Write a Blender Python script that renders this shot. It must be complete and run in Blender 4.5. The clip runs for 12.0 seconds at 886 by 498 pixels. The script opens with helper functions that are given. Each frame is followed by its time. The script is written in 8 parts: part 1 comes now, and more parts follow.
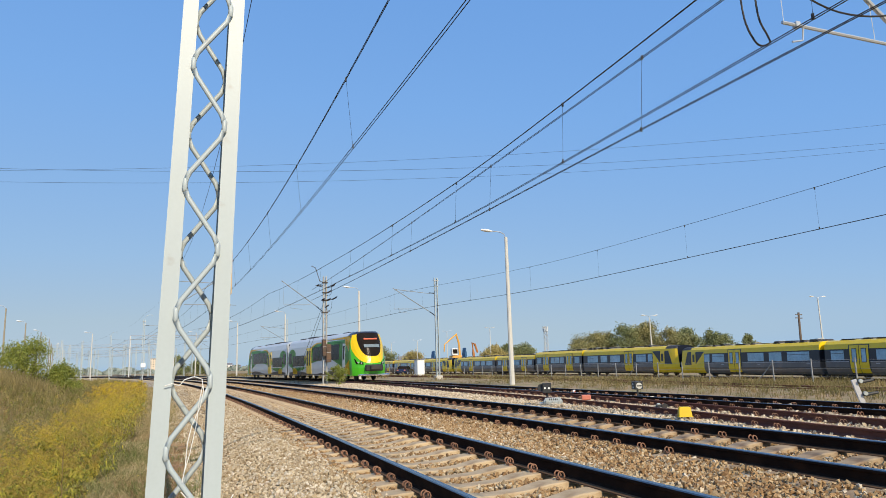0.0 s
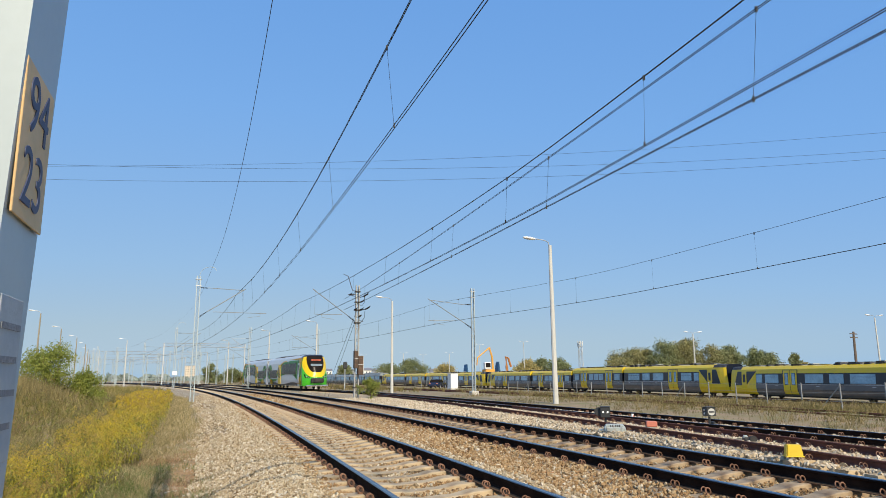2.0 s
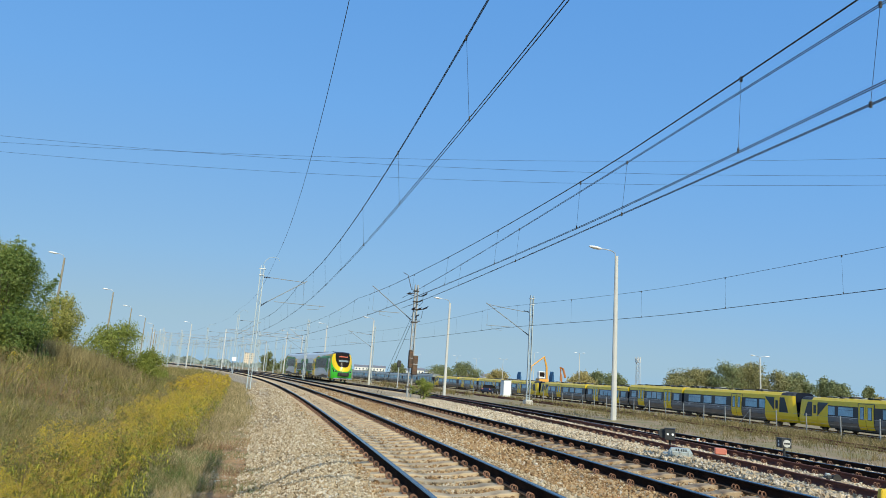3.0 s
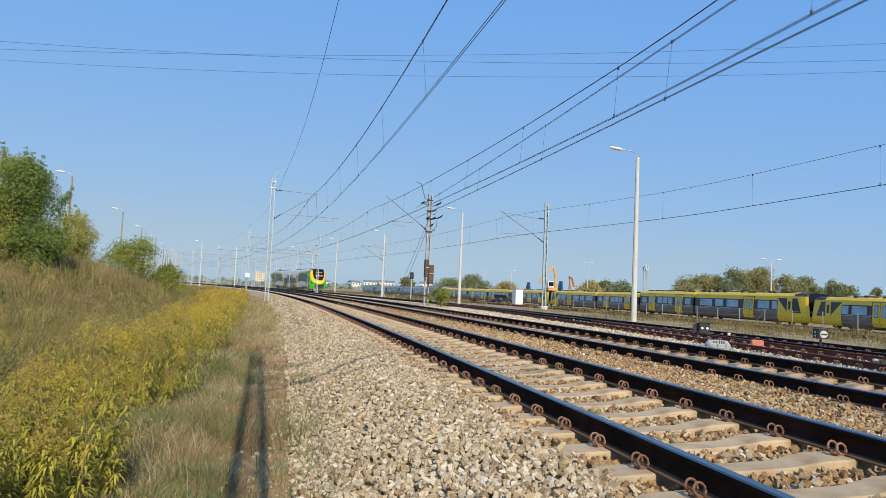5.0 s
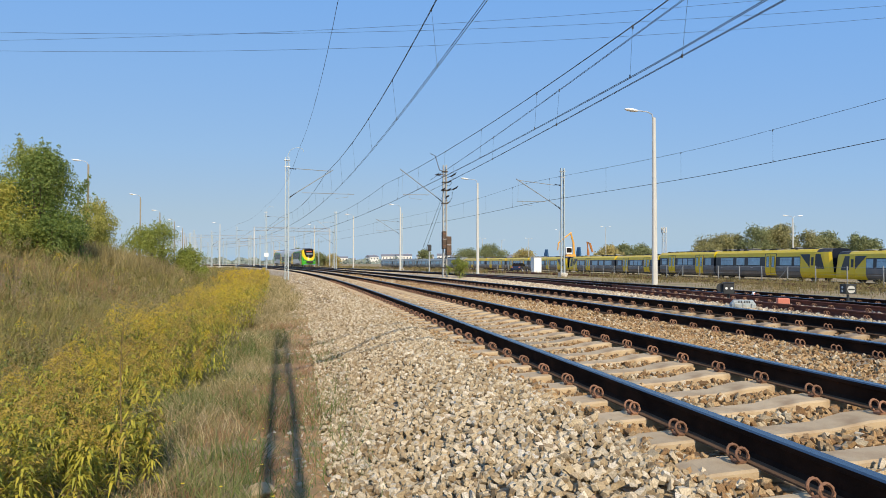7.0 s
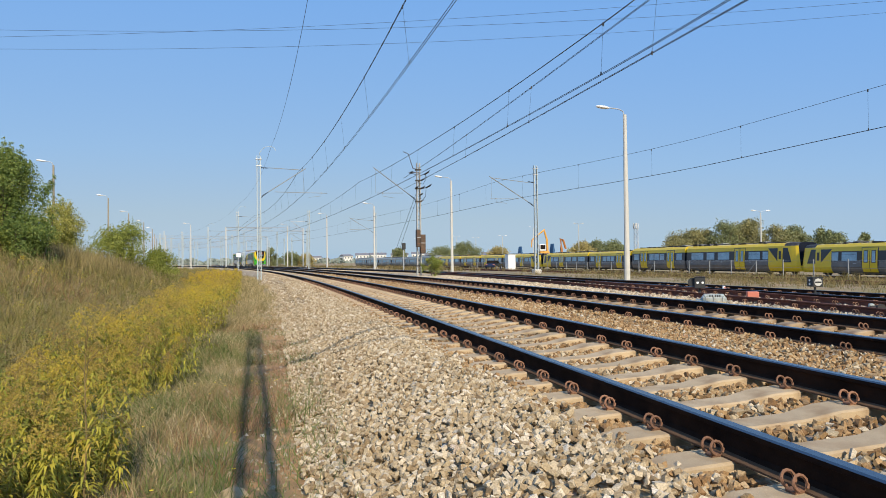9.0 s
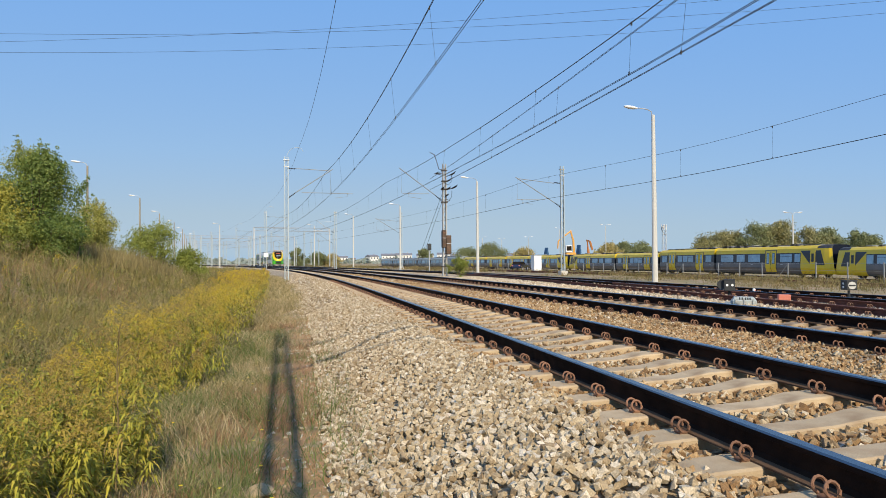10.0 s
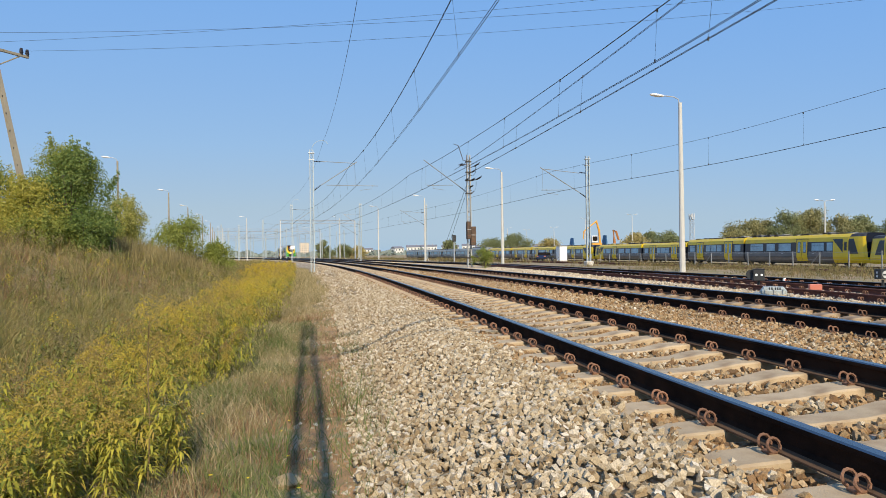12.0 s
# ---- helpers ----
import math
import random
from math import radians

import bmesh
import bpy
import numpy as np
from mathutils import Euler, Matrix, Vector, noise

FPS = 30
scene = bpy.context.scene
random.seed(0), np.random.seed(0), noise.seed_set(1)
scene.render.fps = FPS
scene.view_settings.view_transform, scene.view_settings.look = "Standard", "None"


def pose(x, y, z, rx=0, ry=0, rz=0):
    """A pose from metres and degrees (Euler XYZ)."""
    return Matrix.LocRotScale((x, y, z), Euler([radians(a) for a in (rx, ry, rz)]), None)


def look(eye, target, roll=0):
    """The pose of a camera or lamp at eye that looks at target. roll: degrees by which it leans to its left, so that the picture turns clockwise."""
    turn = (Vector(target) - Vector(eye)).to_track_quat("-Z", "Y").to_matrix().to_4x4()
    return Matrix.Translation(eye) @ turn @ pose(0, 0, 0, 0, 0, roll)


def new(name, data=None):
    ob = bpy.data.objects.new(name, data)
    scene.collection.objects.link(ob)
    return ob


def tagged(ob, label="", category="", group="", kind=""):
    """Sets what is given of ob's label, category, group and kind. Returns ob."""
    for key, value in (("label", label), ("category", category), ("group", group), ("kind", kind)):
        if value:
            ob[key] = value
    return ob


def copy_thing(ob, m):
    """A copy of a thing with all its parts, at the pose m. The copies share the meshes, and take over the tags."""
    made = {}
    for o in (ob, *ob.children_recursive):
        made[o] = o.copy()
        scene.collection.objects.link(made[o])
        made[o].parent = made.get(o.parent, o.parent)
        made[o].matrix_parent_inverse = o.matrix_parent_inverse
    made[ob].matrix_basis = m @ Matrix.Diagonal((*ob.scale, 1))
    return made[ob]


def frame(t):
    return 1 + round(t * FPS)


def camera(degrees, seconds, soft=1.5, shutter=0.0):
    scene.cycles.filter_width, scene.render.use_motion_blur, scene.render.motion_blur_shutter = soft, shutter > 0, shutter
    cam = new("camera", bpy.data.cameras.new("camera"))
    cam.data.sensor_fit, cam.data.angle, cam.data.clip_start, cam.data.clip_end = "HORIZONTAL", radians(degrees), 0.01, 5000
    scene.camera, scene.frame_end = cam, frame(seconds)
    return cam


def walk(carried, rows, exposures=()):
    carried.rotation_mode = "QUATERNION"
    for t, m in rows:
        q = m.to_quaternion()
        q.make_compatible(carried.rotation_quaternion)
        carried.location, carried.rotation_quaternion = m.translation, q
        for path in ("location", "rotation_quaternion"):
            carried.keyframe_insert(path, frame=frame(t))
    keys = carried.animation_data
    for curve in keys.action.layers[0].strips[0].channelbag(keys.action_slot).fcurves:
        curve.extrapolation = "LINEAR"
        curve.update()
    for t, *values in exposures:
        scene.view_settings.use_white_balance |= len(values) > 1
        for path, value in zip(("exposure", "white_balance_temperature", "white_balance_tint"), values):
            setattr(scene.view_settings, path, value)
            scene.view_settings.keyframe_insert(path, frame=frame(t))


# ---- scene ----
cam = camera(66.6, 12.0, soft=0.6)
PATH = [
    (0, (0.672, -3.841, 1.291), (1.063, -1.907, 1.623), -1.7),
    (0.5, (0.703, -3.665, 1.269), (1.119, -1.759, 1.711), 0.7),
    (1, (0.737, -2.888, 1.34), (1.109, -0.935, 1.563), -0.2),
    (1.5, (0.769, -2.256, 1.427), (1.097, -0.299, 1.677), 0.2),
    (2, (0.705, -1.44, 1.44), (1.001, 0.503, 1.81), -0.5),
    (2.5, (0.645, -1.0, 1.478), (0.878, 0.95, 1.856), 2.78),
    (2.7, (0.61, -0.95, 1.48), (0.768, 1.005, 1.868), 5.1),
    (4.3, (0.24, -0.36, 1.215), (-0.035, 1.611, 1.416), -1.1),
    (4.5, (0.135, -0.3, 1.187), (0.001, 1.686, 1.374), -1.4),
    (5, (0.023, -0.145, 1.043), (0.143, 1.848, 1.168), 2.5),
    (5.5, (-0.019, -0.099, 1.055), (0.197, 1.885, 1.186), -1.2),
    (6, (-0.044, 0.12, 1.008), (0.047, 2.116, 1.085), 1.8),
    (6.5, (-0.036, -0.062, 1.053), (0.005, 1.937, 1.099), 0.2),
    (7, (-0.03, -0.054, 1.056), (0.043, 1.944, 1.095), -0.0),
    (7.2, (-0.024, -0.04, 1.055), (0.088, 1.957, 1.092), -0.7),
    (9, (-0.022, -0.006, 1.052), (0.127, 1.988, 1.085), -0.7),
    (9.5, (-0.007, -0.015, 1.052), (0.104, 1.982, 1.089), -1.1),
    (10, (-0.023, -0.013, 1.05), (0.05, 1.985, 1.086), -0.4),
    (10.5, (-0.019, -0.016, 1.051), (0.029, 1.984, 1.085), -0.5),
    (11, (-0.017, 0.014, 1.047), (-0.001, 2.014, 1.071), -0.3),
    (11.5, (-0.012, 0.008, 1.049), (-0.009, 2.008, 1.062), -0.5),
    (12, (-0.012, -0.022, 1.056), (-0.013, 1.978, 1.067), -0.8),
]
GAP = [
    (3.3, (0.62, -0.70, 1.42), (0.66, 1.26, 1.76), 1.5),
    (3.8, (0.50, -0.34, 1.30), (0.36, 1.64, 1.56), -0.6),
]
walk(cam, [(t, look(eye, target, roll)) for t, eye, target, roll in sorted(PATH + GAP)],
     [(0.0, -0.01, 6600, 10), (0.5, -0.03, 6560, 10), (1.0, -0.03, 6250, 7), (1.5, 0.0, 6640, 9), (2.0, -0.01, 6500, 8), (2.5, -0.05, 6200, 3), (4.3, -0.10, 5950, 0), (4.5, -0.09, 5960, 0), (5.0, -0.03, 6330, 9), (5.5, 0.0, 6480, 10), (12.0, 0.0, 6500, 10)])

# ---- sky and sun ----
SUN_AZ, SUN_EL = math.atan2(0.2180, -0.9760), radians(33.5)
world = bpy.data.worlds.new("world")
scene.world = world
world.use_nodes = True
wt = world.node_tree
sky = wt.nodes.new("ShaderNodeTexSky")
sky.sky_type, sky.sun_disc = "NISHITA", False
sky.sun_elevation, sky.sun_rotation = SUN_EL, SUN_AZ
sky.altitude, sky.air_density, sky.dust_density, sky.ozone_density = 100, 1.0, 0.8, 4.0
# the sky's own brightness, graded to a clear autumn blue that pales towards the horizon
split, bend, tone = wt.nodes.new("ShaderNodeSeparateColor"), wt.nodes.new("ShaderNodeMath"), wt.nodes.new("ShaderNodeValToRGB")
bend.operation, bend.inputs[1].default_value = "POWER", 0.378
scale_sky = wt.nodes.new("ShaderNodeMapRange")
scale_sky.inputs["From Min"].default_value, scale_sky.inputs["From Max"].default_value = 0.6, 3.2
while len(tone.color_ramp.elements) < 6:
    tone.color_ramp.elements.new(0.5)
for e, (at, c) in zip(tone.color_ramp.elements, ((0.0, (0.05, 0.15, 0.40)), (0.067, (0.115, 0.305, 0.73)), (0.2, (0.20, 0.42, 0.82)), (0.36, (0.318, 0.518, 0.785)), (0.48, (0.415, 0.56, 0.69)), (1.0, (0.66, 0.70, 0.74)))):
    e.position, e.color = at, (*c, 1)
wt.links.new(sky.outputs[0], split.inputs[0])
wt.links.new(split.outputs[0], bend.inputs[0])
wt.links.new(bend.outputs[0], scale_sky.inputs["Value"])
wt.links.new(scale_sky.outputs[0], tone.inputs["Fac"])
wt.nodes["Background"].inputs["Strength"].default_value = 1.0
wt.links.new(tone.outputs[0], wt.nodes["Background"].inputs["Color"])
sun = new("sun", bpy.data.lights.new("sun", "SUN"))
sun.data.energy, sun.data.angle, sun.data.color = 4.9, radians(0.5), (1.0, 0.87, 0.68)
SUN_DIR = Vector((math.sin(SUN_AZ) * math.cos(SUN_EL), math.cos(SUN_AZ) * math.cos(SUN_EL), math.sin(SUN_EL)))
sun.matrix_world = look(tuple(SUN_DIR * 100), (0, 0, 0))

rng = np.random.default_rng(7)


# ---- materials ----
def material(name, color, rough=0.6, metal=0.0, vary=0.25, scale=8.0, fine=120.0, bump=0.3, dist=0.01,
             spot=None, spot_at=0.55, spot_soft=0.15, spot_scale=3.0, rand=0.0, island=0.0, coat=0.0, spec=0.5, trans=0.0):
    """Two scales of noise on the base colour, optional stains, piece-by-piece variation and fine relief."""
    m = bpy.data.materials.new(name)
    m.use_nodes = True
    nt = m.node_tree
    b = nt.nodes["Principled BSDF"]
    b.inputs["Roughness"].default_value, b.inputs["Metallic"].default_value = rough, metal
    b.inputs["Specular IOR Level"].default_value = spec
    b.inputs["Coat Weight"].default_value = coat
    tc = nt.nodes.new("ShaderNodeTexCoord")

    def noise_node(s, detail):
        n = nt.nodes.new("ShaderNodeTexNoise")
        n.inputs["Scale"].default_value, n.inputs["Detail"].default_value = s, detail
        nt.links.new(tc.outputs["Object"], n.inputs["Vector"])
        return n.outputs["Fac"]

    def mathn(op, a, v):
        n = nt.nodes.new("ShaderNodeMath")
        n.operation = op
        for i, x in enumerate((a, v)):
            if isinstance(x, (int, float)):
                n.inputs[i].default_value = x
            else:
                nt.links.new(x, n.inputs[i])
        return n.outputs[0]

    big, small = noise_node(scale, 4), noise_node(fine, 3)
    val = mathn("ADD", mathn("MULTIPLY", mathn("SUBTRACT", big, 0.5), 2.2 * vary), mathn("MULTIPLY", mathn("SUBTRACT", small, 0.5), 1.4 * vary))
    val = mathn("ADD", val, 1.0)
    if rand:
        oi = nt.nodes.new("ShaderNodeObjectInfo")
        val = mathn("ADD", val, mathn("MULTIPLY", mathn("SUBTRACT", oi.outputs["Random"], 0.5), rand))
    if island:
        ge = nt.nodes.new("ShaderNodeNewGeometry")
        val = mathn("ADD", val, mathn("MULTIPLY", mathn("SUBTRACT", ge.outputs["Random Per Island"], 0.5), island))
    hsv = nt.nodes.new("ShaderNodeHueSaturation")
    hsv.inputs["Color"].default_value = (*color, 1)
    nt.links.new(val, hsv.inputs["Value"])
    out = hsv.outputs["Color"]
    if spot:
        r = nt.nodes.new("ShaderNodeMapRange")
        nt.links.new(noise_node(spot_scale, 6), r.inputs["Value"])
        r.inputs["From Min"].default_value, r.inputs["From Max"].default_value = spot_at - spot_soft, spot_at + spot_soft
        mix = nt.nodes.new("ShaderNodeMix")
        mix.data_type = "RGBA"
        nt.links.new(r.outputs[0], mix.inputs["Factor"])
        nt.links.new(out, mix.inputs["A"])
        mix.inputs["B"].default_value = (*spot, 1)
        out = mix.outputs["Result"]
    nt.links.new(out, b.inputs["Base Color"])
    if bump:
        bn = nt.nodes.new("ShaderNodeBump")
        bn.inputs["Strength"].default_value, bn.inputs["Distance"].default_value = bump, dist
        nt.links.new(small, bn.inputs["Height"])
        nt.links.new(bn.outputs[0], b.inputs["Normal"])
    return m


def palette_material(name, stops, rough=0.8, island=True, noise_scale=0.6, mixin=0.5, trans=0.0, spec=0.25):
    """Colour from a ramp, chosen piece by piece and by a slow noise over the place."""
    m = bpy.data.materials.new(name)
    m.use_nodes = True
    nt = m.node_tree
    b = nt.nodes["Principled BSDF"]
    b.inputs["Roughness"].default_value, b.inputs["Specular IOR Level"].default_value = rough, spec
    tc, n = nt.nodes.new("ShaderNodeTexCoord"), nt.nodes.new("ShaderNodeTexNoise")
    n.inputs["Scale"].default_value, n.inputs["Detail"].default_value = noise_scale, 3
    nt.links.new(tc.outputs["Object"], n.inputs["Vector"])
    mr = nt.nodes.new("ShaderNodeMapRange")
    mr.inputs["From Min"].default_value, mr.inputs["From Max"].default_value = 0.28, 0.72
    nt.links.new(n.outputs["Fac"], mr.inputs["Value"])
    ge = nt.nodes.new("ShaderNodeNewGeometry")
    mx = nt.nodes.new("ShaderNodeMix")
    mx.inputs["Factor"].default_value = mixin
    nt.links.new(ge.outputs["Random Per Island"], mx.inputs["A"])
    nt.links.new(mr.outputs[0], mx.inputs["B"])
    ramp = nt.nodes.new("ShaderNodeValToRGB")
    el = ramp.color_ramp.elements
    while len(el) < len(stops):
        el.new(0.5)
    for e, (at, c) in zip(el, stops):
        e.position, e.color = at, (*c, 1)
    nt.links.new(mx.outputs["Result"], ramp.inputs["Fac"])
    nt.links.new(ramp.outputs["Color"], b.inputs["Base Color"])
    if trans:
        b.inputs["Transmission Weight"].default_value = 0
        tr, ad = nt.nodes.new("ShaderNodeBsdfTranslucent"), nt.nodes.new("ShaderNodeMixShader")
        nt.links.new(ramp.outputs["Color"], tr.inputs["Color"])
        ad.inputs["Fac"].default_value = trans
        nt.links.new(b.outputs[0], ad.inputs[1])
        nt.links.new(tr.outputs[0], ad.inputs[2])
        nt.links.new(ad.outputs[0], nt.nodes["Material Output"].inputs["Surface"])
    return m


def glow(name, color, strength):
    m = bpy.data.materials.new(name)
    m.use_nodes = True
    b = m.node_tree.nodes["Principled BSDF"]
    b.inputs["Base Color"].default_value = (*color, 1)
    b.inputs["Emission Color"].default_value, b.inputs["Emission Strength"].default_value = (*color, 1), strength
    return m


M_MAST = material("grey painted steel", (0.40, 0.46, 0.48), 0.45, 0.0, 0.06, 3, 60, 0.02, spot=(0.34, 0.36, 0.36), spot_at=0.72, spot_soft=0.05, spot_scale=9)
M_GALV = material("galvanised steel", (0.55, 0.57, 0.58), 0.45, 0.55, 0.12, 6, 90, 0.1)
M_RUSTY = material("rusty fitting", (0.17, 0.085, 0.05), 0.85, 0.1, 0.5, 20, 160, 0.5)
# rusty web, its base taken near black to carry the shade on the rail sides
M_RAILSIDE = material("rail web, rust with shade in colour", (0.020, 0.012, 0.009), 0.9, 0.0, 0.5, 6, 90, 0.3, spec=0.05, spot=(0.05, 0.026, 0.016), spot_at=0.6, spot_scale=2.5)
M_RAILTOP = material("polished rail head", (0.22, 0.205, 0.20), 0.26, 1.0, 0.12, 2, 60, 0.05)
M_RAILFOOT = material("dusty rusty rail foot", (0.13, 0.08, 0.05), 0.9, 0.0, 0.4, 6, 90, 0.3, spec=0.05)
M_RAILRED = material("red rust rail", (0.13, 0.045, 0.028), 0.9, 0.0, 0.4, 5, 80, 0.4)
M_CLIP = material("rusty rail clip", (0.24, 0.125, 0.075), 0.8, 0.2, 0.4, 30, 200, 0.4, rand=0.5)
M_SLEEPER = material("concrete sleeper", (0.50, 0.38, 0.235), 0.9, 0, 0.16, 5, 110, 0.4, spot=(0.30, 0.20, 0.11), spot_at=0.62, spot_scale=4, rand=0.18)
M_SLEEPER2 = material("stained concrete sleeper", (0.40, 0.30, 0.19), 0.9, 0, 0.22, 5, 110, 0.4, spot=(0.22, 0.14, 0.08), spot_at=0.55, spot_scale=4, rand=0.2)
M_WOODSL = material("weathered dark sleeper", (0.12, 0.09, 0.07), 0.9, 0, 0.4, 5, 60, 0.5, rand=0.3)
M_CONC = material("concrete", (0.55, 0.54, 0.50), 0.85, 0, 0.12, 2, 50, 0.25)
M_WIRE = material("dark copper wire", (0.035, 0.032, 0.03), 0.6, 0.3, 0.2, 5, 50, 0)
M_BLACK = material("black rubber", (0.02, 0.02, 0.022), 0.6, 0, 0.2, 5, 50, 0)


# ---- geometry helpers ----
def part(name, bm, mat, parent=None, label="", smooth=False):
    me = bpy.data.meshes.new(name)
    bm.normal_update()
    bm.to_mesh(me)
    bm.free()
    for k in (mat if isinstance(mat, (list, tuple)) else [mat]):
        me.materials.append(k)
    if smooth:
        me.polygons.foreach_set("use_smooth", [True] * len(me.polygons))
    ob = new(name, me)
    if parent is not None:
        ob.parent = parent
    if label:
        ob["label"] = label
    return ob


def bulk(name, verts, faces, mat, smooth=False):
    """One mesh from number arrays (equal-sided faces)."""
    verts, faces = np.asarray(verts, np.float32), np.asarray(faces, np.int32)
    me = bpy.data.meshes.new(name)
    k = faces.shape[1]
    me.vertices.add(len(verts))
    me.vertices.foreach_set("co", verts.ravel())
    me.loops.add(faces.size)
    me.loops.foreach_set("vertex_index", faces.ravel())
    me.polygons.add(len(faces))
    me.polygons.foreach_set("loop_start", np.arange(0, faces.size, k, dtype=np.int32))
    me.polygons.foreach_set("use_smooth", np.full(len(faces), smooth, bool))
    me.update(calc_edges=True)
    me.materials.append(mat)
    return new(name, me)


def empty(name, m=None):
    ob = new(name)
    if m is not None:
        ob.matrix_world = m
    return ob


def box(bm, c, s, rot=None, mat=0, bevel=0.0):
    m = Matrix.Translation(c) @ (rot if rot is not None else Matrix()) @ Matrix.Diagonal((*s, 1))
    r = bmesh.ops.create_cube(bm, size=1, matrix=m)
    fs = {f for v in r["verts"] for f in v.link_faces}
    for f in fs:
        f.material_index = mat
    if bevel:
        es = list({e for f in fs for e in f.edges})
        bmesh.ops.bevel(bm, geom=es, offset=bevel, segments=1, affect="EDGES")


def tube(bm, pts, r, n=6, cap=True, mat=0, r1=None):
    """A round bar through the points, of radius r (tapering to r1)."""
    pts = [Vector(p) for p in pts]
    rings = []
    up = Vector((0, 0, 1))
    for i, p in enumerate(pts):
        d = (pts[min(i + 1, len(pts) - 1)] - pts[max(i - 1, 0)]).normalized()
        a = d.cross(up)
        if a.length < 0.05:
            a = d.cross(Vector((1, 0, 0)))
        a.normalize()
        b = d.cross(a)
        rr = r if r1 is None else r + (r1 - r) * i / (len(pts) - 1)
        rings.append([bm.verts.new(p + (a * math.cos(2 * math.pi * k / n) + b * math.sin(2 * math.pi * k / n)) * rr) for k in range(n)])
    for p, q in zip(rings, rings[1:]):
        for k in range(n):
            bm.faces.new((p[k], p[(k + 1) % n], q[(k + 1) % n], q[k])).material_index = mat
    if cap:
        bm.faces.new(rings[0][::-1]).material_index = mat
        bm.faces.new(rings[-1]).material_index = mat


def prism(bm, outline, z0, z1, m=Matrix(), mat=0):
    """An outline in x, y drawn out from z0 to z1."""
    a = [bm.verts.new(m @ Vector((x, y, z0))) for x, y in outline]
    b = [bm.verts.new(m @ Vector((x, y, z1))) for x, y in outline]
    n = len(outline)
    for i in range(n):
        bm.faces.new((a[i], a[(i + 1) % n], b[(i + 1) % n], b[i])).material_index = mat
    bm.faces.new(a[::-1]).material_index = mat
    bm.faces.new(b).material_index = mat


def smooth01(a, b, x):
    u = np.clip((x - a) / (b - a), 0, 1)
    return u * u * (3 - 2 * u)


# ---- the line of the tracks: a long curve to the left ----
X0, Y0, HEAD, RADIUS = 2.683, 2.9553, 0.1676, 781.3
CANT = 0.064


def along(s, q=0.0):
    """x, y and heading of the point s metres along the nearest track and q metres to its right."""
    a = HEAD + s / RADIUS
    r = RADIUS + q
    return X0 - RADIUS * math.cos(HEAD) + r * math.cos(a), Y0 - RADIUS * math.sin(HEAD) + r * math.sin(a), a


def along_np(s, q):
    a = HEAD + s / RADIUS
    r = RADIUS + q
    return X0 - RADIUS * math.cos(HEAD) + r * np.cos(a), Y0 - RADIUS * math.sin(HEAD) + r * np.sin(a)


def to_track(x, y):
    """The inverse of along, for arrays."""
    dx, dy = x - (X0 - RADIUS * math.cos(HEAD)), y - (Y0 - RADIUS * math.sin(HEAD))
    return (np.arctan2(dy, dx) - HEAD) * RADIUS, np.hypot(dx, dy) - RADIUS


def q_far(s):
    u = min(max(s - 180, 0.0), 75.0)
    return 11.35 + 1.1 * float(smooth01(5, 60, s)) - 1.4 * float(smooth01(50, 85, s)) + 1.5 * float(smooth01(130, 230, s)) + u * u / 656 + 0.2287 * max(s - 255, 0.0)


def q_red(s):
    return 7.7 + 0.12 * min(s, 10) + (0.083 * min(max(s - 10, 0), 20)) + 0.06 * max(s - 30, 0)


CENTRES = {"near": lambda s: 0.0, "second": lambda s: 4.0, "red": q_red, "far": q_far, "yard": lambda s: 20.0 + 0.13 * max(0.0, min(s - 14, 30)) - 0.5 * float(smooth01(44, 90, s))}


def track_frame(kind, s, dz=0.0):
    """Matrix at the middle of a track: x to the right, y along, z up."""
    f = CENTRES[kind]
    x, y, _ = along(s, f(s))
    xa, ya, _ = along(s - 0.5, f(s - 0.5))
    xb, yb, _ = along(s + 0.5, f(s + 0.5))
    ang = math.atan2(yb - ya, xb - xa) - math.pi / 2
    m = Matrix.Translation((x, y, dz)) @ Matrix.Rotation(ang, 4, "Z")
    if kind in ("near", "second"):
        m = m @ Matrix.Translation((0, 0, CANT / 2)) @ Matrix.Rotation(-math.atan2(CANT, 1.505), 4, "Y")
    return m


# ---- the ground ----
def bank_height(s):
    return 0.85 + 0.75 * smooth01(7, 26, s) - 1.5 * smooth01(36, 66, s) - 0.6 * smooth01(66, 95, s)


def ground_z(x, y):
    x, y = np.asarray(x, float), np.asarray(y, float)
    s, q = to_track(x, y)
    z = -0.40 + 0 * x
    z = z - 0.16 * smooth01(-4.0, -5.4, q)
    z = z + (bank_height(s) + 0.5) * smooth01(-6.2, -15.0, q) * smooth01(-30, -10, s)
    z = z + 0.28 * smooth01(13.5, 16.5, q) - 0.92 * smooth01(18.5, 42, q)
    z = z + 0.03 * np.sin(x * 1.7 + y * 0.6) * np.sin(y * 1.1 - x * 0.4) + 0.015 * np.sin(5 * x) * np.sin(4.3 * y)
    return z


